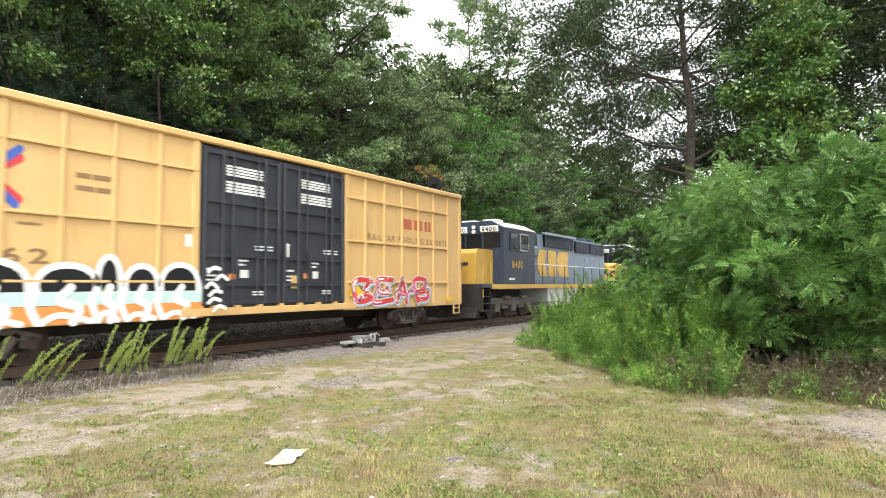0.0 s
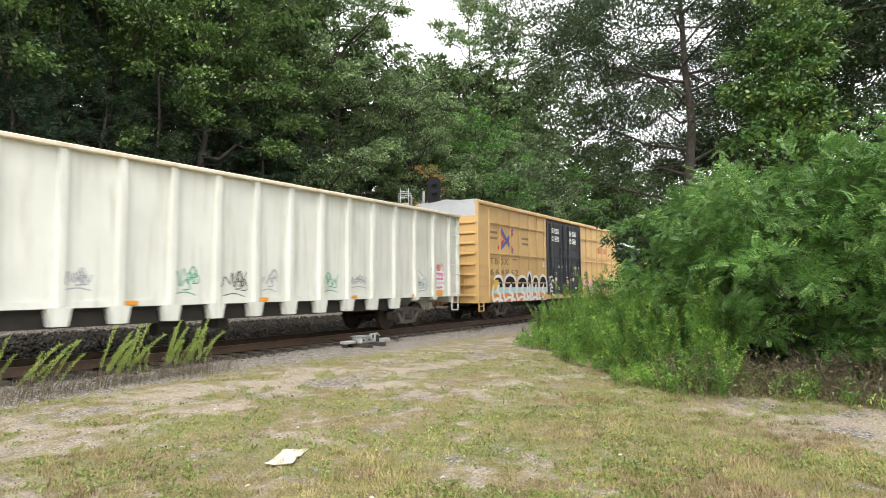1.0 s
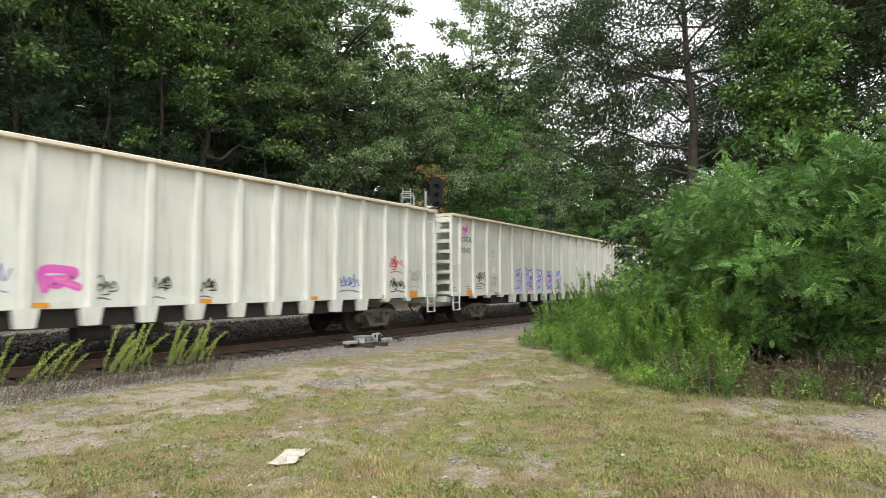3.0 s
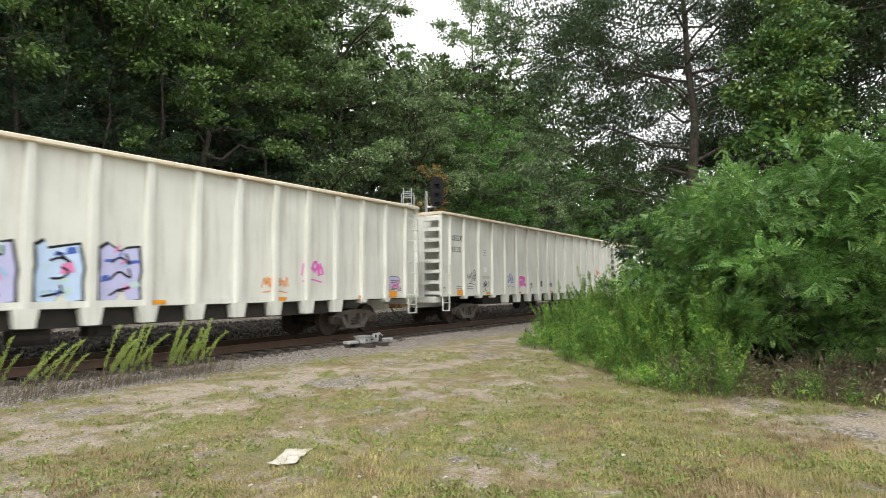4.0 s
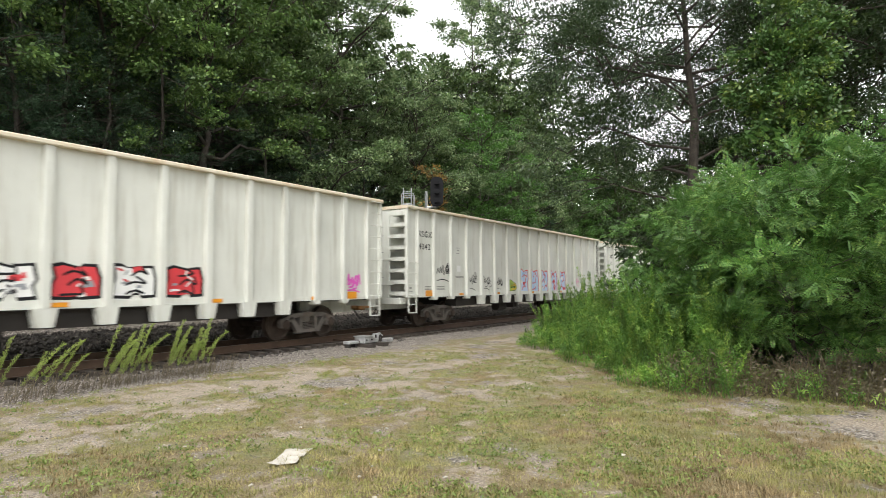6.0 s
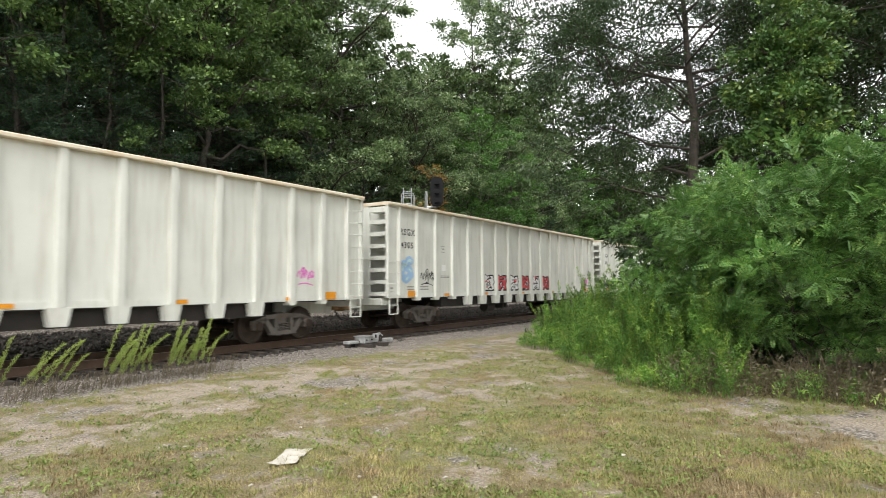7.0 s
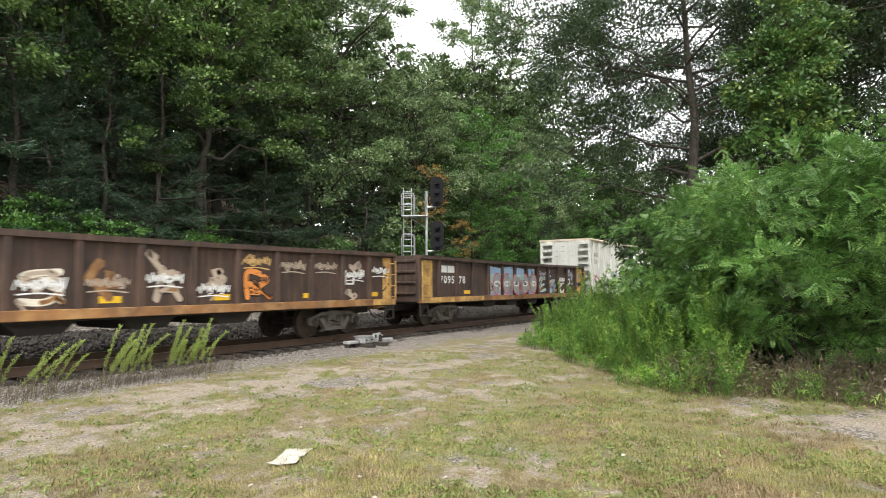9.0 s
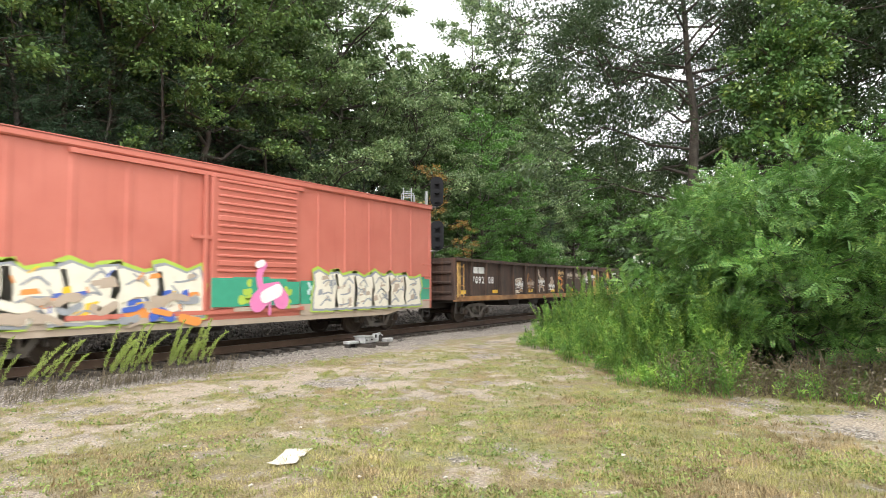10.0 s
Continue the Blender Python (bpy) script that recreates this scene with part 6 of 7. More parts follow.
def compound_leaves(c, way, r, length=0.26, pairs=7, leaflet=0.045, width=0.02):
    """Feathery leaves: paired leaflets along a drooping stalk."""
    k = len(c)
    d = unit(unit(way) + r.normal(0, 0.45, (k, 3)) + np.array([0, 0, -0.1]))
    nrm = unit(r.normal(0, 0.45, (k, 3)) + np.array([0, 0, 1]))
    s = unit(np.cross(d, nrm))
    n2 = np.cross(s, d)
    vs = []
    ln = (length * r.uniform(0.7, 1.25, k))[:, None]
    for i in range(pairs):
        t = (i + 1) / pairs
        o = c + d * ln * t - n2 * ln * 0.25 * t * t
        for sg in (-1, 1):
            ld = unit(s * sg + d * 0.35 - n2 * 0.15)
            w = np.cross(n2, ld)
            L = leaflet * (1.1 - 0.5 * abs(t - 0.5)) * (ln / length)
            vs.append(np.stack([o, o + ld * L * 0.5 + w * width * 0.6, o + ld * L, o + ld * L * 0.5 - w * width * 0.6], 1))
    v = np.stack(vs, 1).reshape(-1, 3)
    return v, np.arange(len(v)).reshape(-1, 4)


def pine(name, label, height, spread, base, seed, trunk_r=0.2):
    """A white pine: straight trunk, whorls of level boughs, sprays of needles."""
    r = np.random.default_rng(seed)
    trunk = bend((0, 0, -0.4), (0.2, 0, height), r, 0.06, 9)
    paths = [(trunk, np.linspace(trunk_r, 0.02, 9))]
    cs, ws = [], []
    z = base * height
    while z < height - 0.4:
        g = (z - base * height) / (height * (1 - base))
        for j in range(r.integers(4, 7)):
            az = r.random() * math.tau
            reach = spread * (1.05 - g) ** 0.8 * r.uniform(0.6, 1.1) + 0.3
            o = np.array([0.2 * z / height, 0, z])
            e = o + np.array([math.cos(az) * reach, math.sin(az) * reach, reach * (-0.05 + 0.45 * g) + r.normal(0, 0.12)])
            bough = bend(o, e, r, 0.05 * reach, 5)
            bough[-1, 2] += 0.1 * reach
            paths.append((bough, np.linspace(0.035 * (1.2 - g), 0.008, 5)))
            n = int(reach * 9)
            q = r.uniform(0.25, 1.0, n)
            side = np.array([-math.sin(az), math.cos(az), 0])
            lat = r.normal(0, 0.28, n) * (1.25 - q) * reach * 0.55
            p = o + (e - o) * q[:, None] + side * lat[:, None] + np.stack([np.zeros(n), np.zeros(n), r.normal(0.03, 0.07, n)], -1)
            cs.append(p)
            ws.append(unit((e - o)[None] * 0.7 + side * np.sign(lat)[:, None] * 0.7 * reach + np.array([0, 0, 0.15])))
        z += r.uniform(0.45, 0.7)
    # dead stubs low on the trunk
    for j in range(12):
        az, zz = r.random() * math.tau, r.uniform(0.08, base) * height
        paths.append((bend((0, 0, zz), (math.cos(az) * 0.8, math.sin(az) * 0.8, zz + 0.1), r, 0.05, 3), np.array([0.015, 0.01, 0.004])))
    c, w = np.concatenate(cs), np.concatenate(ws)
    rep = 9
    c, w = np.repeat(c, rep, 0), np.repeat(w, rep, 0)
    c = c + r.normal(0, 0.085, c.shape)
    v, f = leaf_quads(c, 0.21, 0.034, r, 0.3, w, 0.0, 0.1)
    t = new(name)
    a, b = tube_arrays(paths, 6)
    raw("trunk", a, b, BARK, True).parent = t
    raw("crown", v, f, PINE).parent = t
    return tagged(t, label, "tree", "woodland trees")


def put(ob, x, y, s=1.0, rz=0.0):
    ob.scale = (s, s, s)
    ob.matrix_basis = pose(x, y, ground_height(x, y) - 0.05, 0, 0, rz) @ Matrix.Diagonal((s, s, s, 1))


def again(ob, x, y, s=1.0, rz=0.0):
    ob.scale = (1, 1, 1)
    c = copy_thing(ob, pose(x, y, ground_height(x, y) - 0.05, 0, 0, rz))
    c.scale = (s, s, s)
    return c


def woods():
    """The wooded hillside: pines under tall oaks, then maples and greyer oaks, then the deep woods."""
    oak_a = broadleaf("oak_tree", "tall oak holding leaves coloured sunlit yellow-green over the pines", 16, 4.8, 0.40, 30000, 0.17, OAK_SUN, 11, 32, 0.26, 0.75)
    giant = broadleaf("oak_tree", "very tall pale green oak at the edge of the woods", 22, 5.0, 0.12, 44000, 0.18, OAK_PALE, 18, 54, 0.2, 0.8)
    pale = broadleaf("oak_tree", "grey-green oak leaning over the railway", 14, 4.3, 0.12, 28000, 0.17, OAK_PALE, 16, 40, 0.2, 0.75)
    maple_a = broadleaf("maple_tree", "bright green maple beside the railway", 13, 3.6, 0.06, 24000, 0.165, MAPLE, 13, 42, 0.18, 0.75)
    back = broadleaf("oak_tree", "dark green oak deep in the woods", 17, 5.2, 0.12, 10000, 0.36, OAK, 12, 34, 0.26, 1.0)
    far_a = broadleaf("oak_tree", "slender tree with an open crown against the sky", 26, 3.4, 0.55, 6500, 0.27, OAK_PALE, 14, 20, 0.2, 0.85, tight=0.4)
    under = broadleaf("sapling", "leafy young understorey tree below the woods", 4.2, 1.9, 0.05, 4600, 0.15, MAPLE, 15, 22, 0.05, 0.5)
    pine_a = pine("pine_tree", "dark white pine with level boughs", 13, 3.6, 0.10, 21)
    pine_b = pine("pine_tree", "dark white pine with long lower boughs", 15, 3.5, 0.15, 22)
    put(oak_a, 7.5, 22.0, 1.0, 10)
    put(giant, 25.6, 23.4, 1.0, 0)
    put(pale, 21.8, 21.6, 1.05, 0)
    put(maple_a, 37.0, 20.6, 1.1, 0)
    put(back, 2.0, 29.0, 1.0, 0)
    put(far_a, 46.0, 26.3, 1.0, 0)
    put(under, 5.0, 20.6, 0.7, 0)
    put(pine_a, 15.2, 21.0, 1.0, 0)
    put(pine_b, 6.3, 20.9, 1.0, 0)
    for x, y, s, rz in ((12.5, 22.5, 1.0, 80), (2.0, 22.0, 1.05, 200), (17.5, 23.0, 1.15, 300), (15.0, 20.8, 0.95, 190)):
        again(oak_a, x, y, s, rz)
    again(giant, 21.0, 25.0, 1.0, 140)
    for x, y, s, rz in ((30.8, 21.8, 0.92, 120), (33.0, 23.5, 1.0, 15), (44.5, 22.0, 0.95, 310), (50, 22.3, 1.0, 90)):
        again(pale, x, y, s, rz)
    for x, y, s, rz in ((34.0, 19.6, 0.5, 120), (41, 19.6, 0.6, 60), (54, 20.5, 0.9, 200), (63, 19.5, 0.85, 270)):
        again(maple_a, x, y, s, rz)
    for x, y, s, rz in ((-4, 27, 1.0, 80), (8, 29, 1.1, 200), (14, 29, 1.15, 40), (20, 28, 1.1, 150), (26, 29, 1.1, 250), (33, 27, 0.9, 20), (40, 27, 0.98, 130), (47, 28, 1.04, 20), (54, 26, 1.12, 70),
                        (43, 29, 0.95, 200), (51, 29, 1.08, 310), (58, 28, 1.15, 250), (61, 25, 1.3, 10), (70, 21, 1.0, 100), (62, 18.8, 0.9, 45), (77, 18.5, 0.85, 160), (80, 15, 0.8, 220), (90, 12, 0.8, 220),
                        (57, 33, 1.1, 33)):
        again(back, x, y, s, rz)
    again(far_a, 52, 25.6, 1.05, 120)
    for x, y, s, rz in ((10.2, 21.4, 0.95, 50), (18.3, 20.8, 0.75, 160), (3.2, 22.5, 1.05, 210), (24.3, 20.2, 0.6, 90), (12.6, 24, 1.1, 10), (20.6, 20.6, 0.7, 240), (46.5, 19.4, 0.55, 60), (5.0, 20.4, 0.62, 20), (9.3, 20.3, 0.6, 100), (11.2, 20.7, 0.7, 300)):
        again(pine_a, x, y, s, rz)
    for x, y, s, rz in ((12.9, 20.3, 0.75, 0), (8.5, 24, 1.1, 90), (0.5, 24, 1.1, 200), (16.8, 23, 1.05, 270), (8.6, 20.6, 0.8, 130)):
        again(pine_b, x, y, s, rz)
    for x, y, s, rz in ((8.2, 19.6, 0.75, 50), (9.6, 19.4, 0.8, 150), (11.4, 19.3, 0.65, 220), (14.0, 19.4, 0.7, 10), (21.0, 19.7, 0.8, 90), (28.5, 19.4, 0.9, 200), (36, 19.4, 0.9, 300), (6.9, 20.0, 0.55, 130),
                        (17.5, 19.5, 0.55, 330), (25.8, 19.2, 0.75, 20), (44, 19.2, 1.0, 66)):
        again(under, x, y, s, rz)
    brown = broadleaf("browned_sapling", "young tree with orange-brown dying leaves", 8.0, 1.1, 0.55, 1300, 0.13, BROWNLEAF, 17, 14, 0.05, 0.4)
    put(brown, 28.4, 18.9, 1.0, 0)
    again(brown, 30.5, 18.2, 0.62, 90)


def side_trees():
    """The trees and shrubs at the edge of the clearing."""
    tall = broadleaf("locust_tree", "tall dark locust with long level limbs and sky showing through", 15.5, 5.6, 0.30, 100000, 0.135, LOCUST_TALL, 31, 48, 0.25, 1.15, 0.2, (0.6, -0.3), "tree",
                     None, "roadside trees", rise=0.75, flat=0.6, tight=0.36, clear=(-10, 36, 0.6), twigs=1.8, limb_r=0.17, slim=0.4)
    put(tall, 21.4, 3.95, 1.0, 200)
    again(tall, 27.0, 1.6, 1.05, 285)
    vine = broadleaf("vine_covered_tree", "tree smothered in climbing vines with large leaves", 8.9, 1.3, 0.05, 46000, 0.12, VINE, 32, 64, 0.2, 0.55, 0.25, (0, 0), "tree", None, "roadside trees",
                     rise=0.3, flat=0.6, tight=0.34)
    put(vine, 17.2, 1.1, 1.0, 0)
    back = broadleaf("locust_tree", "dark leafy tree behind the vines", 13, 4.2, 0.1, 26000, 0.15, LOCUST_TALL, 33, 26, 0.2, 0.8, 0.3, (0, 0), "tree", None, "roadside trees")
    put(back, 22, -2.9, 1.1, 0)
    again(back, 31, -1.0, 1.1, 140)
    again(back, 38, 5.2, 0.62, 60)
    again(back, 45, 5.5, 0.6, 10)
    shrub = broadleaf("locust_shrub", "bushy young locust with feathery green leaves", 3.9, 2.4, 0.2, 7600, 0.1, LOCUST, 34, 34, 0.03, 0.5, 0.4, (0, 0), "shrub", (0.21, 6, 0.052, 0.026), "locust shrubs",
                      tight=0.36, twigs=2.6)
    put(shrub, 13.6, 0.75, 0.95, 0)
    again(shrub, 16.2, 2.5, 0.92, 130)
    again(shrub, 13.3, -1.5, 1.05, 250)
    again(shrub, 15.2, -0.4, 1.05, 70)
    # Dark leaves put shade into the gaps among and under the lighter locusts.
    dark = broadleaf("shrub", "leafy shrub in dark green standing in for shade at the edge of the lane", 4.0, 2.0, 0.05, 11000, 0.13, LOCUST_TALL, 36, 26, 0.05, 0.5, 0.3, (0, 0), "shrub", None, "lane shrubs")
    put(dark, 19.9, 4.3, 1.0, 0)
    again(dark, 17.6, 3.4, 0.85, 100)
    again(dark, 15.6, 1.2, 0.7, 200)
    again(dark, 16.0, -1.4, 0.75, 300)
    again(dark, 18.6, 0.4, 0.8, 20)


def herb_bank():
    """Tall leafy weeds in one dense bank along the edge of the clearing."""
    r = np.random.default_rng(41)
    cs, ws, paths = [], [], []
    made = 0
    while made < 1050:
        x, y = r.uniform(9.6, 23), r.uniform(1.5, 8.7)
        edge = 10.4 + max(0, y - 2.6) * 1.22 + 0.5 * noise.noise((y * 1.1, 0.3, 5)) + 0.3 * math.sin(y * 3)
        if x < edge or x > edge + 4.2 or (y < 2.4 and r.random() > (y - 1.4)):
            continue
        if noise.noise((x * 0.9, y * 0.9, 8)) < -0.32 and x < edge + 2:
            continue
        inner = min(1.0, (x - edge) / (2.0 + 0.55 * max(0, y - 4)))
        h = (0.22 + 1.4 * inner) * r.uniform(0.5, 1.2) * (1 + 0.55 * noise.noise((x * 0.9, y * 0.9, 2)))
        z0 = ground_height(x, y)
        lean = r.normal(0, 0.22, 2)
        n = int(h * 118)
        t = r.uniform(0.2, 1, n)
        p = np.stack([x + lean[0] * h * t, y + lean[1] * h * t, z0 + h * t], -1)
        az = r.random(n) * math.tau
        w = np.stack([np.cos(az), np.sin(az), np.full(n, 0.45)], -1)
        reach = 0.15 * (1.1 - t * 0.85)
        cs.append(p + w * reach[:, None] * 0.7)
        ws.append(w)
        paths.append((np.array([[x, y, z0 - 0.05], [x + lean[0] * h, y + lean[1] * h, z0 + h]]), np.array([0.008, 0.003])))
        made += 1
    for i in range(110):
        y = r.uniform(-2.8, 2.6)
        x = 10.5 + r.gamma(1.6, 0.45) + 0.3 * math.sin(y * 2.0)
        z0, h = ground_height(x, y), r.uniform(0.12, 0.5)
        n = int(h * 90)
        t = r.uniform(0.15, 1, n)
        az = r.random(n) * math.tau
        w = np.stack([np.cos(az), np.sin(az), np.full(n, 0.5)], -1)
        lean = r.normal(0, 0.2, 2)
        cs.append(np.stack([x + lean[0] * h * t, y + lean[1] * h * t, z0 + h * t], -1) + w * 0.08)
        ws.append(w)
        paths.append((np.array([[x, y, z0 - 0.05], [x + lean[0] * h, y + lean[1] * h, z0 + h]]), np.array([0.006, 0.002])))
    c, w = np.concatenate(cs), np.concatenate(ws)
    v, f = leaf_quads(c, 0.095, 0.021, r, 0.8, w, 0.0, 0.15)
    v2, f2 = tube_arrays(paths, 4)
    ob = raw("weed_bank", np.concatenate([v, v2]), np.concatenate([f, f2 + len(v)]), HERB)
    tagged(ob, "dense bank of tall bright green leafy weeds", "weeds", kind="stuff")
    # dry brush and low weeds at the foot of the shrubs
    cs, ws, paths = [], [], []
    for i in range(620):
        y = r.uniform(-2.6, 2.6)
        x = 10.9 + r.gamma(1.5, 0.5) + 0.25 * math.sin(y * 2.3)
        z0 = ground_height(x, y)
        h = r.uniform(0.15, 0.75)
        e = np.array([x + r.normal(0, 0.3), y + r.normal(0, 0.25), z0 + h])
        paths.append((bend((x, y, z0 - 0.03), e, r, 0.04, 4), np.linspace(0.006, 0.002, 4)))
        n = r.integers(4, 14)
        q = r.uniform(0.2, 1, n)[:, None]
        cs.append(np.array([x, y, z0]) * (1 - q) + e * q + r.normal(0, 0.06, (n, 3)))
    c = np.concatenate(cs)
    v, f = leaf_quads(c, 0.08, 0.022, r, 0.2, None, 0.4)
    v2, f2 = tube_arrays(paths, 4)
    tagged(raw("dry_brush", np.concatenate([v, v2]), np.concatenate([f, f2 + len(v)]), DRY), "tangle of dry brown brush below the shrubs", "brush", kind="stuff")


def goldenrod():
    """Leaning goldenrod stalks at the ends of the ties."""
    def plant(seed, h):
        r = np.random.default_rng(seed)
        t = new("goldenrod")
        e = np.array([h * 0.55, 0.0, h])
        st = bend((0, 0, -0.05), e, r, 0.012, 6)
        st[:, 0] = st[-1, 0] * np.linspace(0, 1, 6) ** 1.5
        v, f = tube_arrays([(st, np.linspace(0.006, 0.002, 6))], 5)
        raw("stem", v, f, DRY).parent = t
        n = int(300 * h)
        q = r.uniform(0.25, 1.0, n) ** 0.8
        k = np.minimum(4, (q * 5).astype(int))
        fr = (q * 5 - k)[:, None]
        p = st[k] * (1 - fr) + st[k + 1] * fr
        az = r.random(n) * math.tau
        w = np.stack([np.cos(az) + 0.5, np.sin(az), np.full(n, 0.7)], -1)
        v, f = leaf_quads(p + unit(w) * (0.012 + 0.03 * r.random((n, 1))), 0.075, 0.009, r, 0.3, w, 0.0, 0.1)
        raw("leaves", v, f, GOLDEN).parent = t
        return tagged(t, "leaning yellow-green goldenrod beside the track", "weed", "goldenrod")

    kinds = [plant(50 + i, h) for i, h in enumerate((0.7, 0.85, 1.0, 0.6))]
    r = random.Random(9)
    spots = [(6.3 + 0.9 * r.random(), 11.3 + 0.5 * r.random()) for _ in range(18)] + [(7.6 + 0.85 * r.random(), 11.4 + 0.4 * r.random()) for _ in range(21)] + \
            [(4.2 + 1.6 * r.random(), 11.3 + 0.8 * r.random()) for _ in range(10)]
    for i, (x, y) in enumerate(spots):
        m = pose(x, y, ground_height(x, y), r.uniform(-8, 8), r.uniform(-18, 14), r.uniform(-60, 40))
        if i < 4:
            kinds[i].matrix_basis = m
        else:
            copy_thing(kinds[i % 4], m)
    rr = np.random.default_rng(61)
    paths, cs = [], []
    for i in range(380):
        x, y = rr.uniform(3.2, 9.2), rr.normal(11.25, 0.22)
        z0 = ground_height(x, y)
        h = rr.uniform(0.12, 0.42)
        e = np.array([x + rr.normal(0.08, 0.08), y + rr.normal(0, 0.06), z0 + h])
        paths.append((np.array([[x, y, z0 - 0.02], e]), np.array([0.004, 0.0015])))
        cs.append(np.array([x, y, z0]) + (e - np.array([x, y, z0])) * rr.uniform(0.3, 1, (4, 1)) + rr.normal(0, 0.02, (4, 3)))
    v, f = leaf_quads(np.concatenate(cs), 0.07, 0.012, rr, 0.1)
    v2, f2 = tube_arrays(paths, 4)
    tagged(raw("dead_stalks", np.concatenate([v, v2]), np.concatenate([f, f2 + len(v)]), DRY), "fringe of dead brown weed stalks along the ballast", "weeds", kind="stuff")


def turf():
    """Short patchy grass in tufts, low weeds and small stones where the ground is worn."""
    r = np.random.default_rng(71)

    def scatter(count, power, reach):
        d = 3.0 + reach * r.random(count) ** power
        a = np.radians(r.uniform(-9, 76, count))
        x, y = d * np.cos(a), d * np.sin(a)
        ok = (y < 11.1) & (x < 17.5)
        x, y = x[ok], y[ok]
        return x, y, np.array([wear(p, q) for p, q in zip(x, y)])

    x, y, w = scatter(42000, 1.5, 15)
    lush = np.array([0.5 + noise.noise((p * 0.55, q * 0.55, 12)) for p, q in zip(x, y)]) + np.clip((4 - y) / 4, 0, 0.6)
    keep = r.random(len(x)) > np.minimum(0.98, w * 1.5)
    x, y, w, lush = x[keep], y[keep], w[keep], lush[keep]
    roots = np.stack([x, y, [ground_height(p, q) for p, q in zip(x, y)]], -1)
    hs = 0.012 + (0.014 + 0.034 * np.clip(lush, 0, 1.2)) * (1 - w) * r.random(len(x)) ** 1.4 + np.where(r.random(len(x)) < 0.02, 0.07, 0)
    dry = np.array([noise.noise((p * 0.75, q * 0.75, 21)) + 0.6 * noise.noise((p * 3.1, q * 3.1, 5)) for p, q in zip(x, y)]) + np.clip((3 - y) / 12, -0.1, 0.1) > 0.25
    hs = np.where(dry, hs * 1.15, hs)
    per = 11
    c = np.repeat(roots, per, 0)
    h = np.repeat(hs, per) * r.uniform(0.45, 1.25, len(c))
    c[:, :2] += r.normal(0, 0.035, (len(c), 2))
    az = r.random(len(c)) * math.tau
    d = np.stack([np.cos(az), np.sin(az), np.zeros_like(az)], -1)
    s = np.stack([-np.sin(az), np.cos(az), np.zeros_like(az)], -1)
    tip = c + d * (h * r.uniform(0.3, 1.2, len(c)))[:, None] + np.array([0, 0, 1]) * h[:, None]
    wd = 0.0042
    v = np.stack([c - s * wd, c + s * wd, tip], 1).reshape(-1, 3)
    dead = np.repeat(dry, per * 3)
    for name, pick, mat, label in (("grass", ~dead, GRASS, "short yellow-green grass in patches"), ("dry_grass", dead, STRAW, "dry brown straw-like grass in patches")):
        q = v[pick]
        tagged(raw(name, q, np.arange(len(q)).reshape(-1, 3), mat), label, "grass", kind="stuff")
    x, y, w = scatter(24000, 1.4, 14)
    keep = (r.random(len(x)) > 0.3 + 0.9 * w) & np.array([noise.noise((p * 0.9, q * 0.9, 4)) > -0.1 for p, q in zip(x, y)])
    x, y = np.repeat(x[keep], 5), np.repeat(y[keep], 5)
    x, y = x + r.normal(0, 0.03, len(x)), y + r.normal(0, 0.03, len(y))
    z = np.array([ground_height(p, q) for p, q in zip(x, y)]) + r.uniform(0.008, 0.04, len(x))
    lv, lf = leaf_quads(np.stack([x, y, z], -1), 0.042, 0.02, r, 0.7)
    tagged(raw("low_weeds", lv, lf, CLOVER), "low green clover and plantain among the grass", "weeds", kind="stuff")
    # loose small stones on the bare places
    x, y, w = scatter(30000, 1.5, 14)
    keep = (r.random(len(x)) < 0.1 + 0.75 * w)
    x, y = x[keep], y[keep]
    k = len(x)
    base = np.array([(1, 0, 0), (-1, 0, 0), (0, 1, 0), (0, -1, 0), (0, 0, 1), (0, 0, -1)], float)
    tri = np.array([(0, 2, 4), (2, 1, 4), (1, 3, 4), (3, 0, 4), (2, 0, 5), (1, 2, 5), (3, 1, 5), (0, 3, 5)])
    size = 0.006 + 0.012 * r.random(k) ** 3
    z = np.array([ground_height(p, q) for p, q in zip(x, y)]) + size * 0.2
    v = (base[None] * r.uniform(0.6, 1.3, (k, 6, 1)) + r.normal(0, 0.2, (k, 6, 3))) * size[:, None, None] * np.array([1, 1, 0.6])
    v = v + np.stack([x, y, z], -1)[:, None]
    f = (tri[None] + (np.arange(k) * 6)[:, None, None]).reshape(-1, 3)
    tagged(raw("loose_stones", v.reshape(-1, 3), f, CHIP), "small grey and pale stones scattered on bare soil", "stones", kind="stuff")


def far_woods():
    """The wooded hill behind, as one mass of foliage with an uneven top."""
    r = np.random.default_rng(91)
    n = 42000
    u = r.random(n)
    a = np.radians(r.uniform(2, 82, n))
    d = np.where(a > math.radians(20), np.minimum(95, r.uniform(36, 50, n) / np.maximum(np.sin(a), 0.2)), r.uniform(70, 95, n))
    x, y = d * np.cos(a), d * np.sin(a)
    deg = np.degrees(a)
    top = np.interp(deg, [2, 8, 18, 21, 24, 30, 36, 42, 50, 82], [10, 11, 11, 15, 19, 20, 19, 24, 28, 28])
    wob = np.array([noise.fractal((p * 9, q * 0.05, 3.0), 1.0, 2.0, 4) for p, q in zip(a, d)])
    base = np.array([ground_height(p, q) for p, q in zip(x, y)])
    z = base + u ** 0.8 * np.maximum(2, top + wob * 7 - base)
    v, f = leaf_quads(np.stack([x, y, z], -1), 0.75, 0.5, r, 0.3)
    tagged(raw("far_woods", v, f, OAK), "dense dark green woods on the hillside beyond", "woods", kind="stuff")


woods()
far_woods()
side_trees()
herb_bank()
goldenrod()
turf()
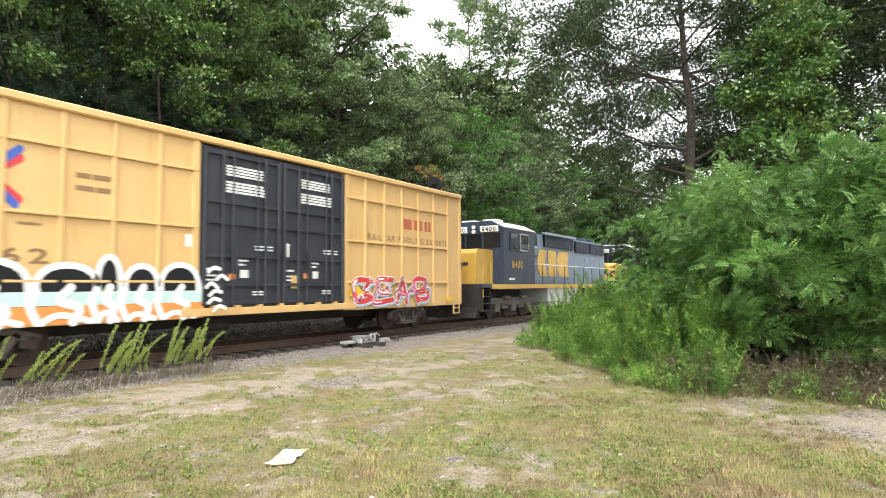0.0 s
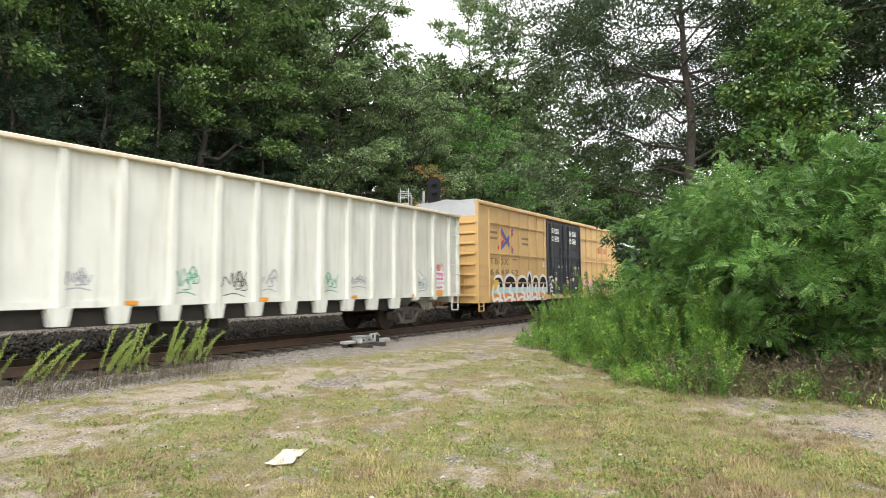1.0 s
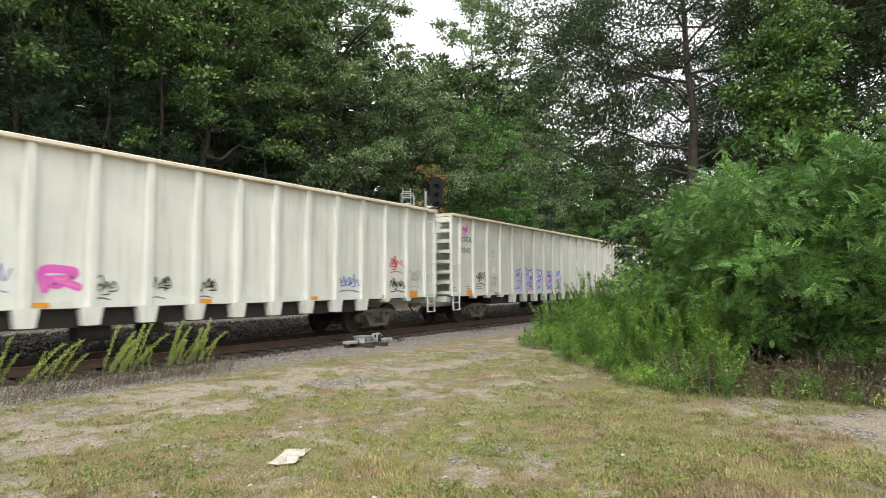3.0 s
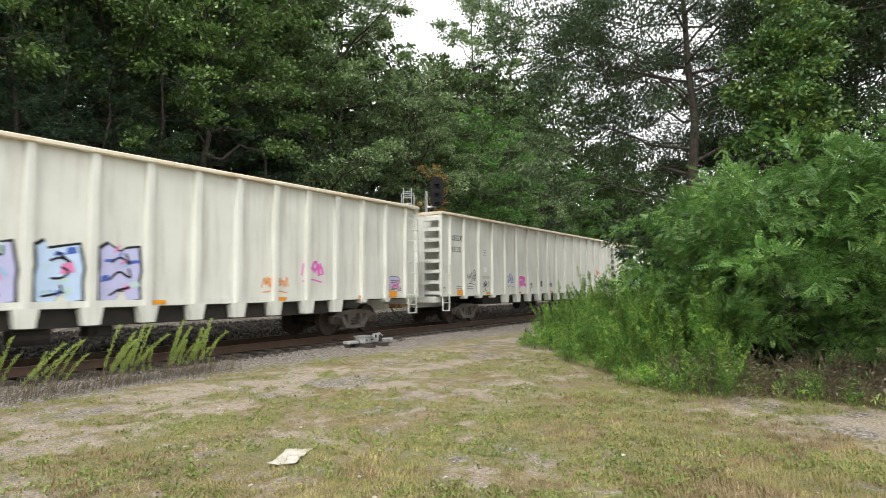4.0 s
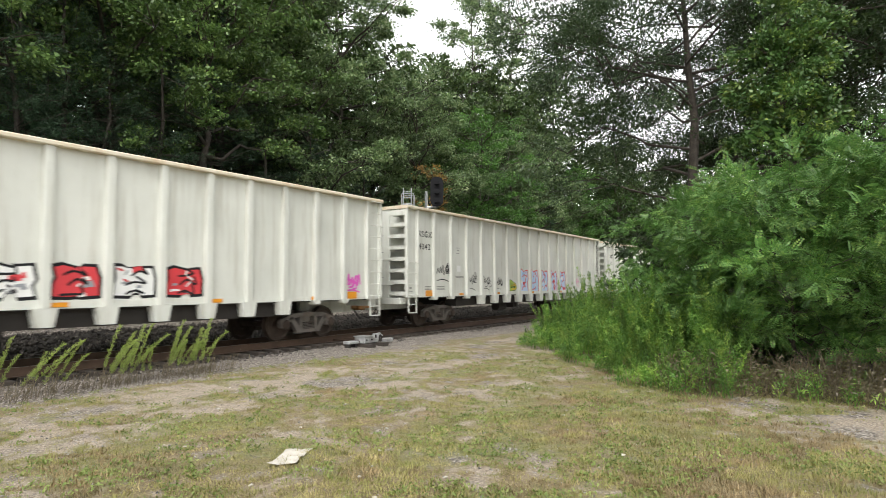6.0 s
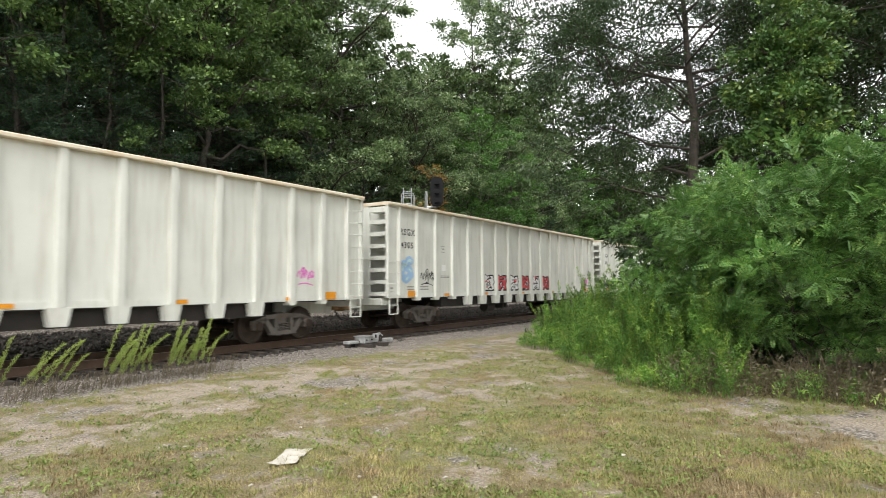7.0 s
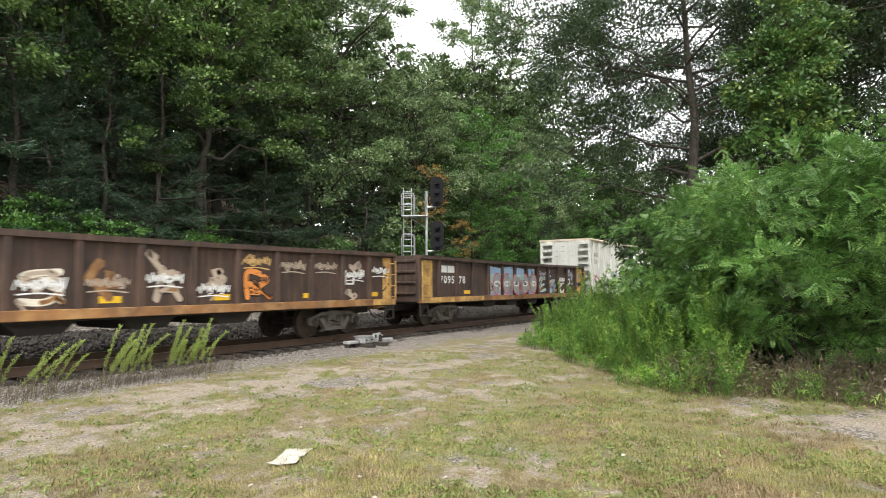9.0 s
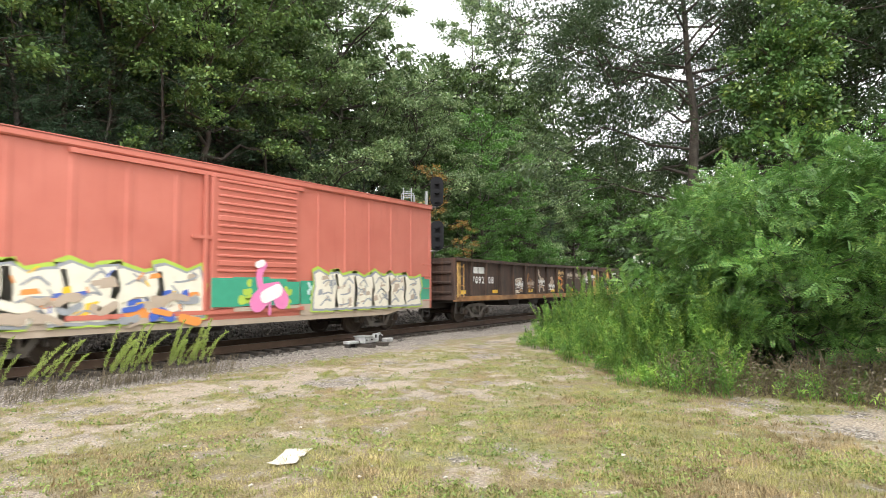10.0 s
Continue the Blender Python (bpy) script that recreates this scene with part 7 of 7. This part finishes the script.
# ---- trackside things ----
def signal_mast():
    X, Y = 25.6, 17.4
    t = new("railway_signal")
    tagged(t, "silver steel signal mast with two black signal heads", "railway signal")
    t.matrix_basis = pose(X, Y, 0.25, 0, 0, 32)
    # local: x to the right as seen from the clearing is -y of the track frame
    bm = bmesh.new()
    rod(bm, (0, 0, 0), (0, 0, 6.0), 0.075, 12)
    part("mast", bm, GALV, t)
    bm = bmesh.new()
    box(bm, -0.3, 0.3, -0.3, 0.3, -0.6, 0.06, 0.02)
    part("footing", bm, TIE, t)
    for z in (5.95, 3.75):
        bm = bmesh.new()
        out = []
        for k in range(24):
            a = k * math.tau / 24
            yy, zz = 0.33 * math.cos(a), 0.33 * math.sin(a)
            out.append((yy, zz + (0.42 if zz > 0 else -0.42)))
        a = [bm.verts.new((-0.32, -0.55 + q, z + w)) for q, w in out]
        b = [bm.verts.new((-0.26, -0.55 + q, z + w)) for q, w in out]
        bm.faces.new(a)
        bm.faces.new(b[::-1])
        for i in range(24):
            bm.faces.new((a[i], b[i], b[(i + 1) % 24], a[(i + 1) % 24]))
        h = part("signal_head", bm, INK, t, "black signal background with rounded ends")
        bm = bmesh.new()
        box(bm, -0.26, 0.0, -0.8, -0.38, z - 0.62, z + 0.6, 0.03)
        part("lamp_case", bm, SILVER, h)
        for k in (-0.45, 0, 0.45):
            bm = bmesh.new()
            lathe(bm, "x", [(-0.55, 0.13), (-0.32, 0.12)], 14, (0, -0.55, z + k))
            part("lamp_hood", bm, INK, h)
        bm = bmesh.new()
        rod(bm, (0, 0, z - 0.75), (0, -0.55, z - 0.75), 0.05, 8)
        rod(bm, (0, -0.55, z - 0.75), (0, -0.55, z - 0.5), 0.06, 8)
        part("bracket", bm, GALV, t)
    for y0, y1 in ((0.75, 1.15),):
        bm = bmesh.new()
        for yy in (y0, y1):
            rod(bm, (0.05, yy, 0), (0.05, yy, 6.2), 0.028, 6)
        for k in range(20):
            rod(bm, (0.05, y0, 0.3 + k * 0.3), (0.05, y1, 0.3 + k * 0.3), 0.014, 5)
        part("ladder", bm, GALV, t)
    for z in (4.75, 2.7):
        bm = bmesh.new()
        box(bm, -0.4, 0.4, -0.1, 1.2, z - 0.03, z + 0.02)
        part("platform", bm, GALV, t)
        bm = bmesh.new()
        for yy in (0.0, 0.6, 1.2):
            rod(bm, (-0.4, yy, z), (-0.4, yy, z + 1.1), 0.022, 6)
            rod(bm, (0.4, yy, z), (0.4, yy, z + 1.1), 0.022, 6)
        for zz in (0.55, 1.1):
            for xx in (-0.4, 0.4):
                rod(bm, (xx, 0.6, z + zz), (xx, 1.2, z + zz), 0.02, 6)
        part("guard_rail", bm, GALV, t)
        bm = bmesh.new()
        rod(bm, (0, 0, z - 0.6), (0, 0.9, z), 0.03, 6)
        part("brace", bm, GALV, t)


def switch_machine():
    """An electric switch machine: motor, gear case, hand-throw lever, junction boxes and rods on head blocks."""
    t = new("switch_machine")
    tagged(t, "silver railway switch machine on long ties beside the rail", "switch machine")
    t.matrix_basis = pose(14.6, 12.05, 0)
    z = -0.19
    bm = bmesh.new()
    box(bm, -0.42, -0.02, -0.2, 0.2, z, z + 0.19, 0.02)
    case = part("gear_case", bm, SILVER, t, "dull silver painted gear case")
    bm = bmesh.new()
    box(bm, -0.44, 0.0, -0.22, 0.22, z + 0.192, z + 0.215, 0.008)
    part("case_lid", bm, GALV, case)
    for dx in (-0.34, -0.1):
        bm = bmesh.new()
        rod(bm, (dx, -0.2, z + 0.1), (dx, -0.235, z + 0.1), 0.022, 8)
        part("cover_bolt", bm, UNDER, case)
    bm = bmesh.new()
    box(bm, -0.02, 0.3, -0.16, 0.18, z, z + 0.13, 0.02)
    part("circuit_case", bm, SILVER, t)
    # Black slab gives the gap on the case its shade by colour.
    bm = bmesh.new()
    box(bm, 0.02, 0.28, -0.02, 0.15, z + 0.13, z + 0.15)
    part("dark_gap", bm, UNDER, t, "thin black slab standing in for a shaded gap")
    bm = bmesh.new()
    lathe(bm, "x", [(0.32, 0.05), (0.34, 0.085), (0.52, 0.085), (0.55, 0.06)], 14, (0, 0.02, z + 0.13))
    part("motor", bm, SILVER, t, "round silver motor housing")
    bm = bmesh.new()
    rod(bm, (0.1, -0.12, z + 0.12), (0.1, -0.12, z + 0.26), 0.045, 10)
    rod(bm, (0.1, -0.12, z + 0.24), (0.3, -0.2, z + 0.27), 0.022, 8)
    rod(bm, (0.3, -0.2, z + 0.27), (0.42, -0.21, z + 0.18), 0.018, 8)
    part("hand_lever", bm, GALV, t)
    bm = bmesh.new()
    rod(bm, (0.22, -0.1, z + 0.1), (0.22, -0.1, z + 0.23), 0.03, 8)
    rod(bm, (0.36, -0.15, z + 0.02), (0.36, -0.15, z + 0.2), 0.028, 8)
    part("throw_post", bm, UNDER, t, "greasy black throw post")
    bm = bmesh.new()
    box(bm, 0.55, 0.9, -0.26, -0.06, z - 0.03, z + 0.09, 0.02)
    part("junction_box", bm, SILVER, t)
    bm = bmesh.new()
    box(bm, -0.98, -0.58, -0.12, 0.14, z + 0.02, z + 0.1, 0.012)
    part("rod_cover", bm, SILVER, t)
    bm = bmesh.new()
    for dx in (-0.92, -0.66):
        box(bm, dx - 0.04, dx + 0.04, -0.08, 0.1, z - 0.1, z + 0.02)
    part("cover_stand", bm, UNDER, t)
    for a, b in (((-0.58, 0.0, z + 0.05), (-0.42, 0.0, z + 0.05)), ((-0.3, 0.2, z + 0.06), (-0.3, 1.3, z + 0.06)), ((0.2, 0.18, z + 0.06), (0.2, 1.3, z + 0.06))):
        bm = bmesh.new()
        rod(bm, a, b, 0.022, 8)
        part("throw_rod", bm, RAIL, t)
    bm = bmesh.new()
    pts = [Vector((0.55, 0.0, z + 0.1)), Vector((0.68, 0.08, z + 0.02)), Vector((0.85, 0.1, z - 0.05)), Vector((1.1, 0.0, z - 0.12))]
    for a, b in zip(pts, pts[1:]):
        rod(bm, a, b, 0.02, 7)
    part("conduit", bm, UNDER, t)
    for x in (-0.3, 0.3):
        bm = bmesh.new()
        box(bm, x - 0.11, x + 0.11, -0.45, 0.8, z - 0.16, z - 0.004, 0.01)
        part("head_block", bm, TIE, t, "dark timber head block")


def litter():
    r = np.random.default_rng(5)
    n = 14
    g = np.array([(i / n - 0.5, j / n - 0.5) for j in range(n + 1) for i in range(n + 1)])
    xy = g * np.array([0.27, 0.56])
    xy[:, 0] += 0.25 * xy[:, 1] + 0.012 * np.sin(xy[:, 1] * 24)
    z = np.array([0.035 * abs(noise.noise((a * 6, b * 6, 2.0))) + 0.012 * abs(noise.noise((a * 22, b * 22, 7.0))) for a, b in xy])
    xy = xy + np.array([(0.04 * noise.noise((a * 6, b * 6, 1)), 0.05 * noise.noise((a * 6, b * 6, 5))) for a, b in xy])
    idx = np.arange((n + 1) ** 2).reshape(n + 1, n + 1)
    f = np.stack([idx[:-1, :-1], idx[:-1, 1:], idx[1:, 1:], idx[1:, :-1]], -1).reshape(-1, 4)
    ob = raw("paper_sheet", np.concatenate([xy, z[:, None]], 1), f, PAPER)
    ob.matrix_basis = pose(4.72, 4.95, ground_height(4.72, 4.95) + 0.012, 0, 0, -50)
    md = ob.modifiers.new("thickness", "SOLIDIFY")
    md.thickness = 0.003
    tagged(ob, "crumpled off-white sheet of paper lying on the grass", "litter")
    bm = bmesh.new()
    bmesh.ops.create_icosphere(bm, subdivisions=1, radius=0.03)
    for v in bm.verts:
        v.co *= 0.8 + 0.5 * noise.noise(v.co * 40)
        v.co.z *= 0.5
    first = finish("pale_pebble", bm, PAPER)
    tagged(first, "small pale stone lying in the grass", "stone", "pale stones")
    spots = [(4.6, 3.9), (5.4, 4.3), (6.3, 4.9), (7.2, 6.4), (9.4, 6.0), (9.9, 4.6), (8.2, 3.3), (6.0, 7.8), (7.4, 9.3), (8.4, 9.6), (5.2, 8.8), (4.4, 6.3), (5.0, 3.2), (6.6, 2.0),
             (11.3, 6.6), (5.7, 5.8), (10.3, 8.0), (4.9, 9.9), (6.2, 10.3), (7.9, 10.6), (3.9, 4.6), (4.2, 3.4)]
    first.matrix_basis = pose(spots[0][0], spots[0][1], ground_height(*spots[0]) + 0.01)
    for i, (x, y) in enumerate(spots[1:]):
        copy_thing(first, pose(x, y, ground_height(x, y) + 0.01, 0, 0, i * 47))


signal_mast()
switch_machine()
litter()


# ---- movement ----
def motions():
    """The train rolls past at a steady speed; every wheelset turns with it."""
    for car, q in CARS:
        walk(car, [(0, pose(q, YC, 0)), (10, pose(q + V * 10, YC, 0))])
    for ws, x, radius in WHEELS:
        per = math.degrees(V / FPS / radius)
        walk(ws, [(k / FPS, pose(x, 0, radius, 0, per * k, 0)) for k in range(10 * FPS + 1)])


motions()
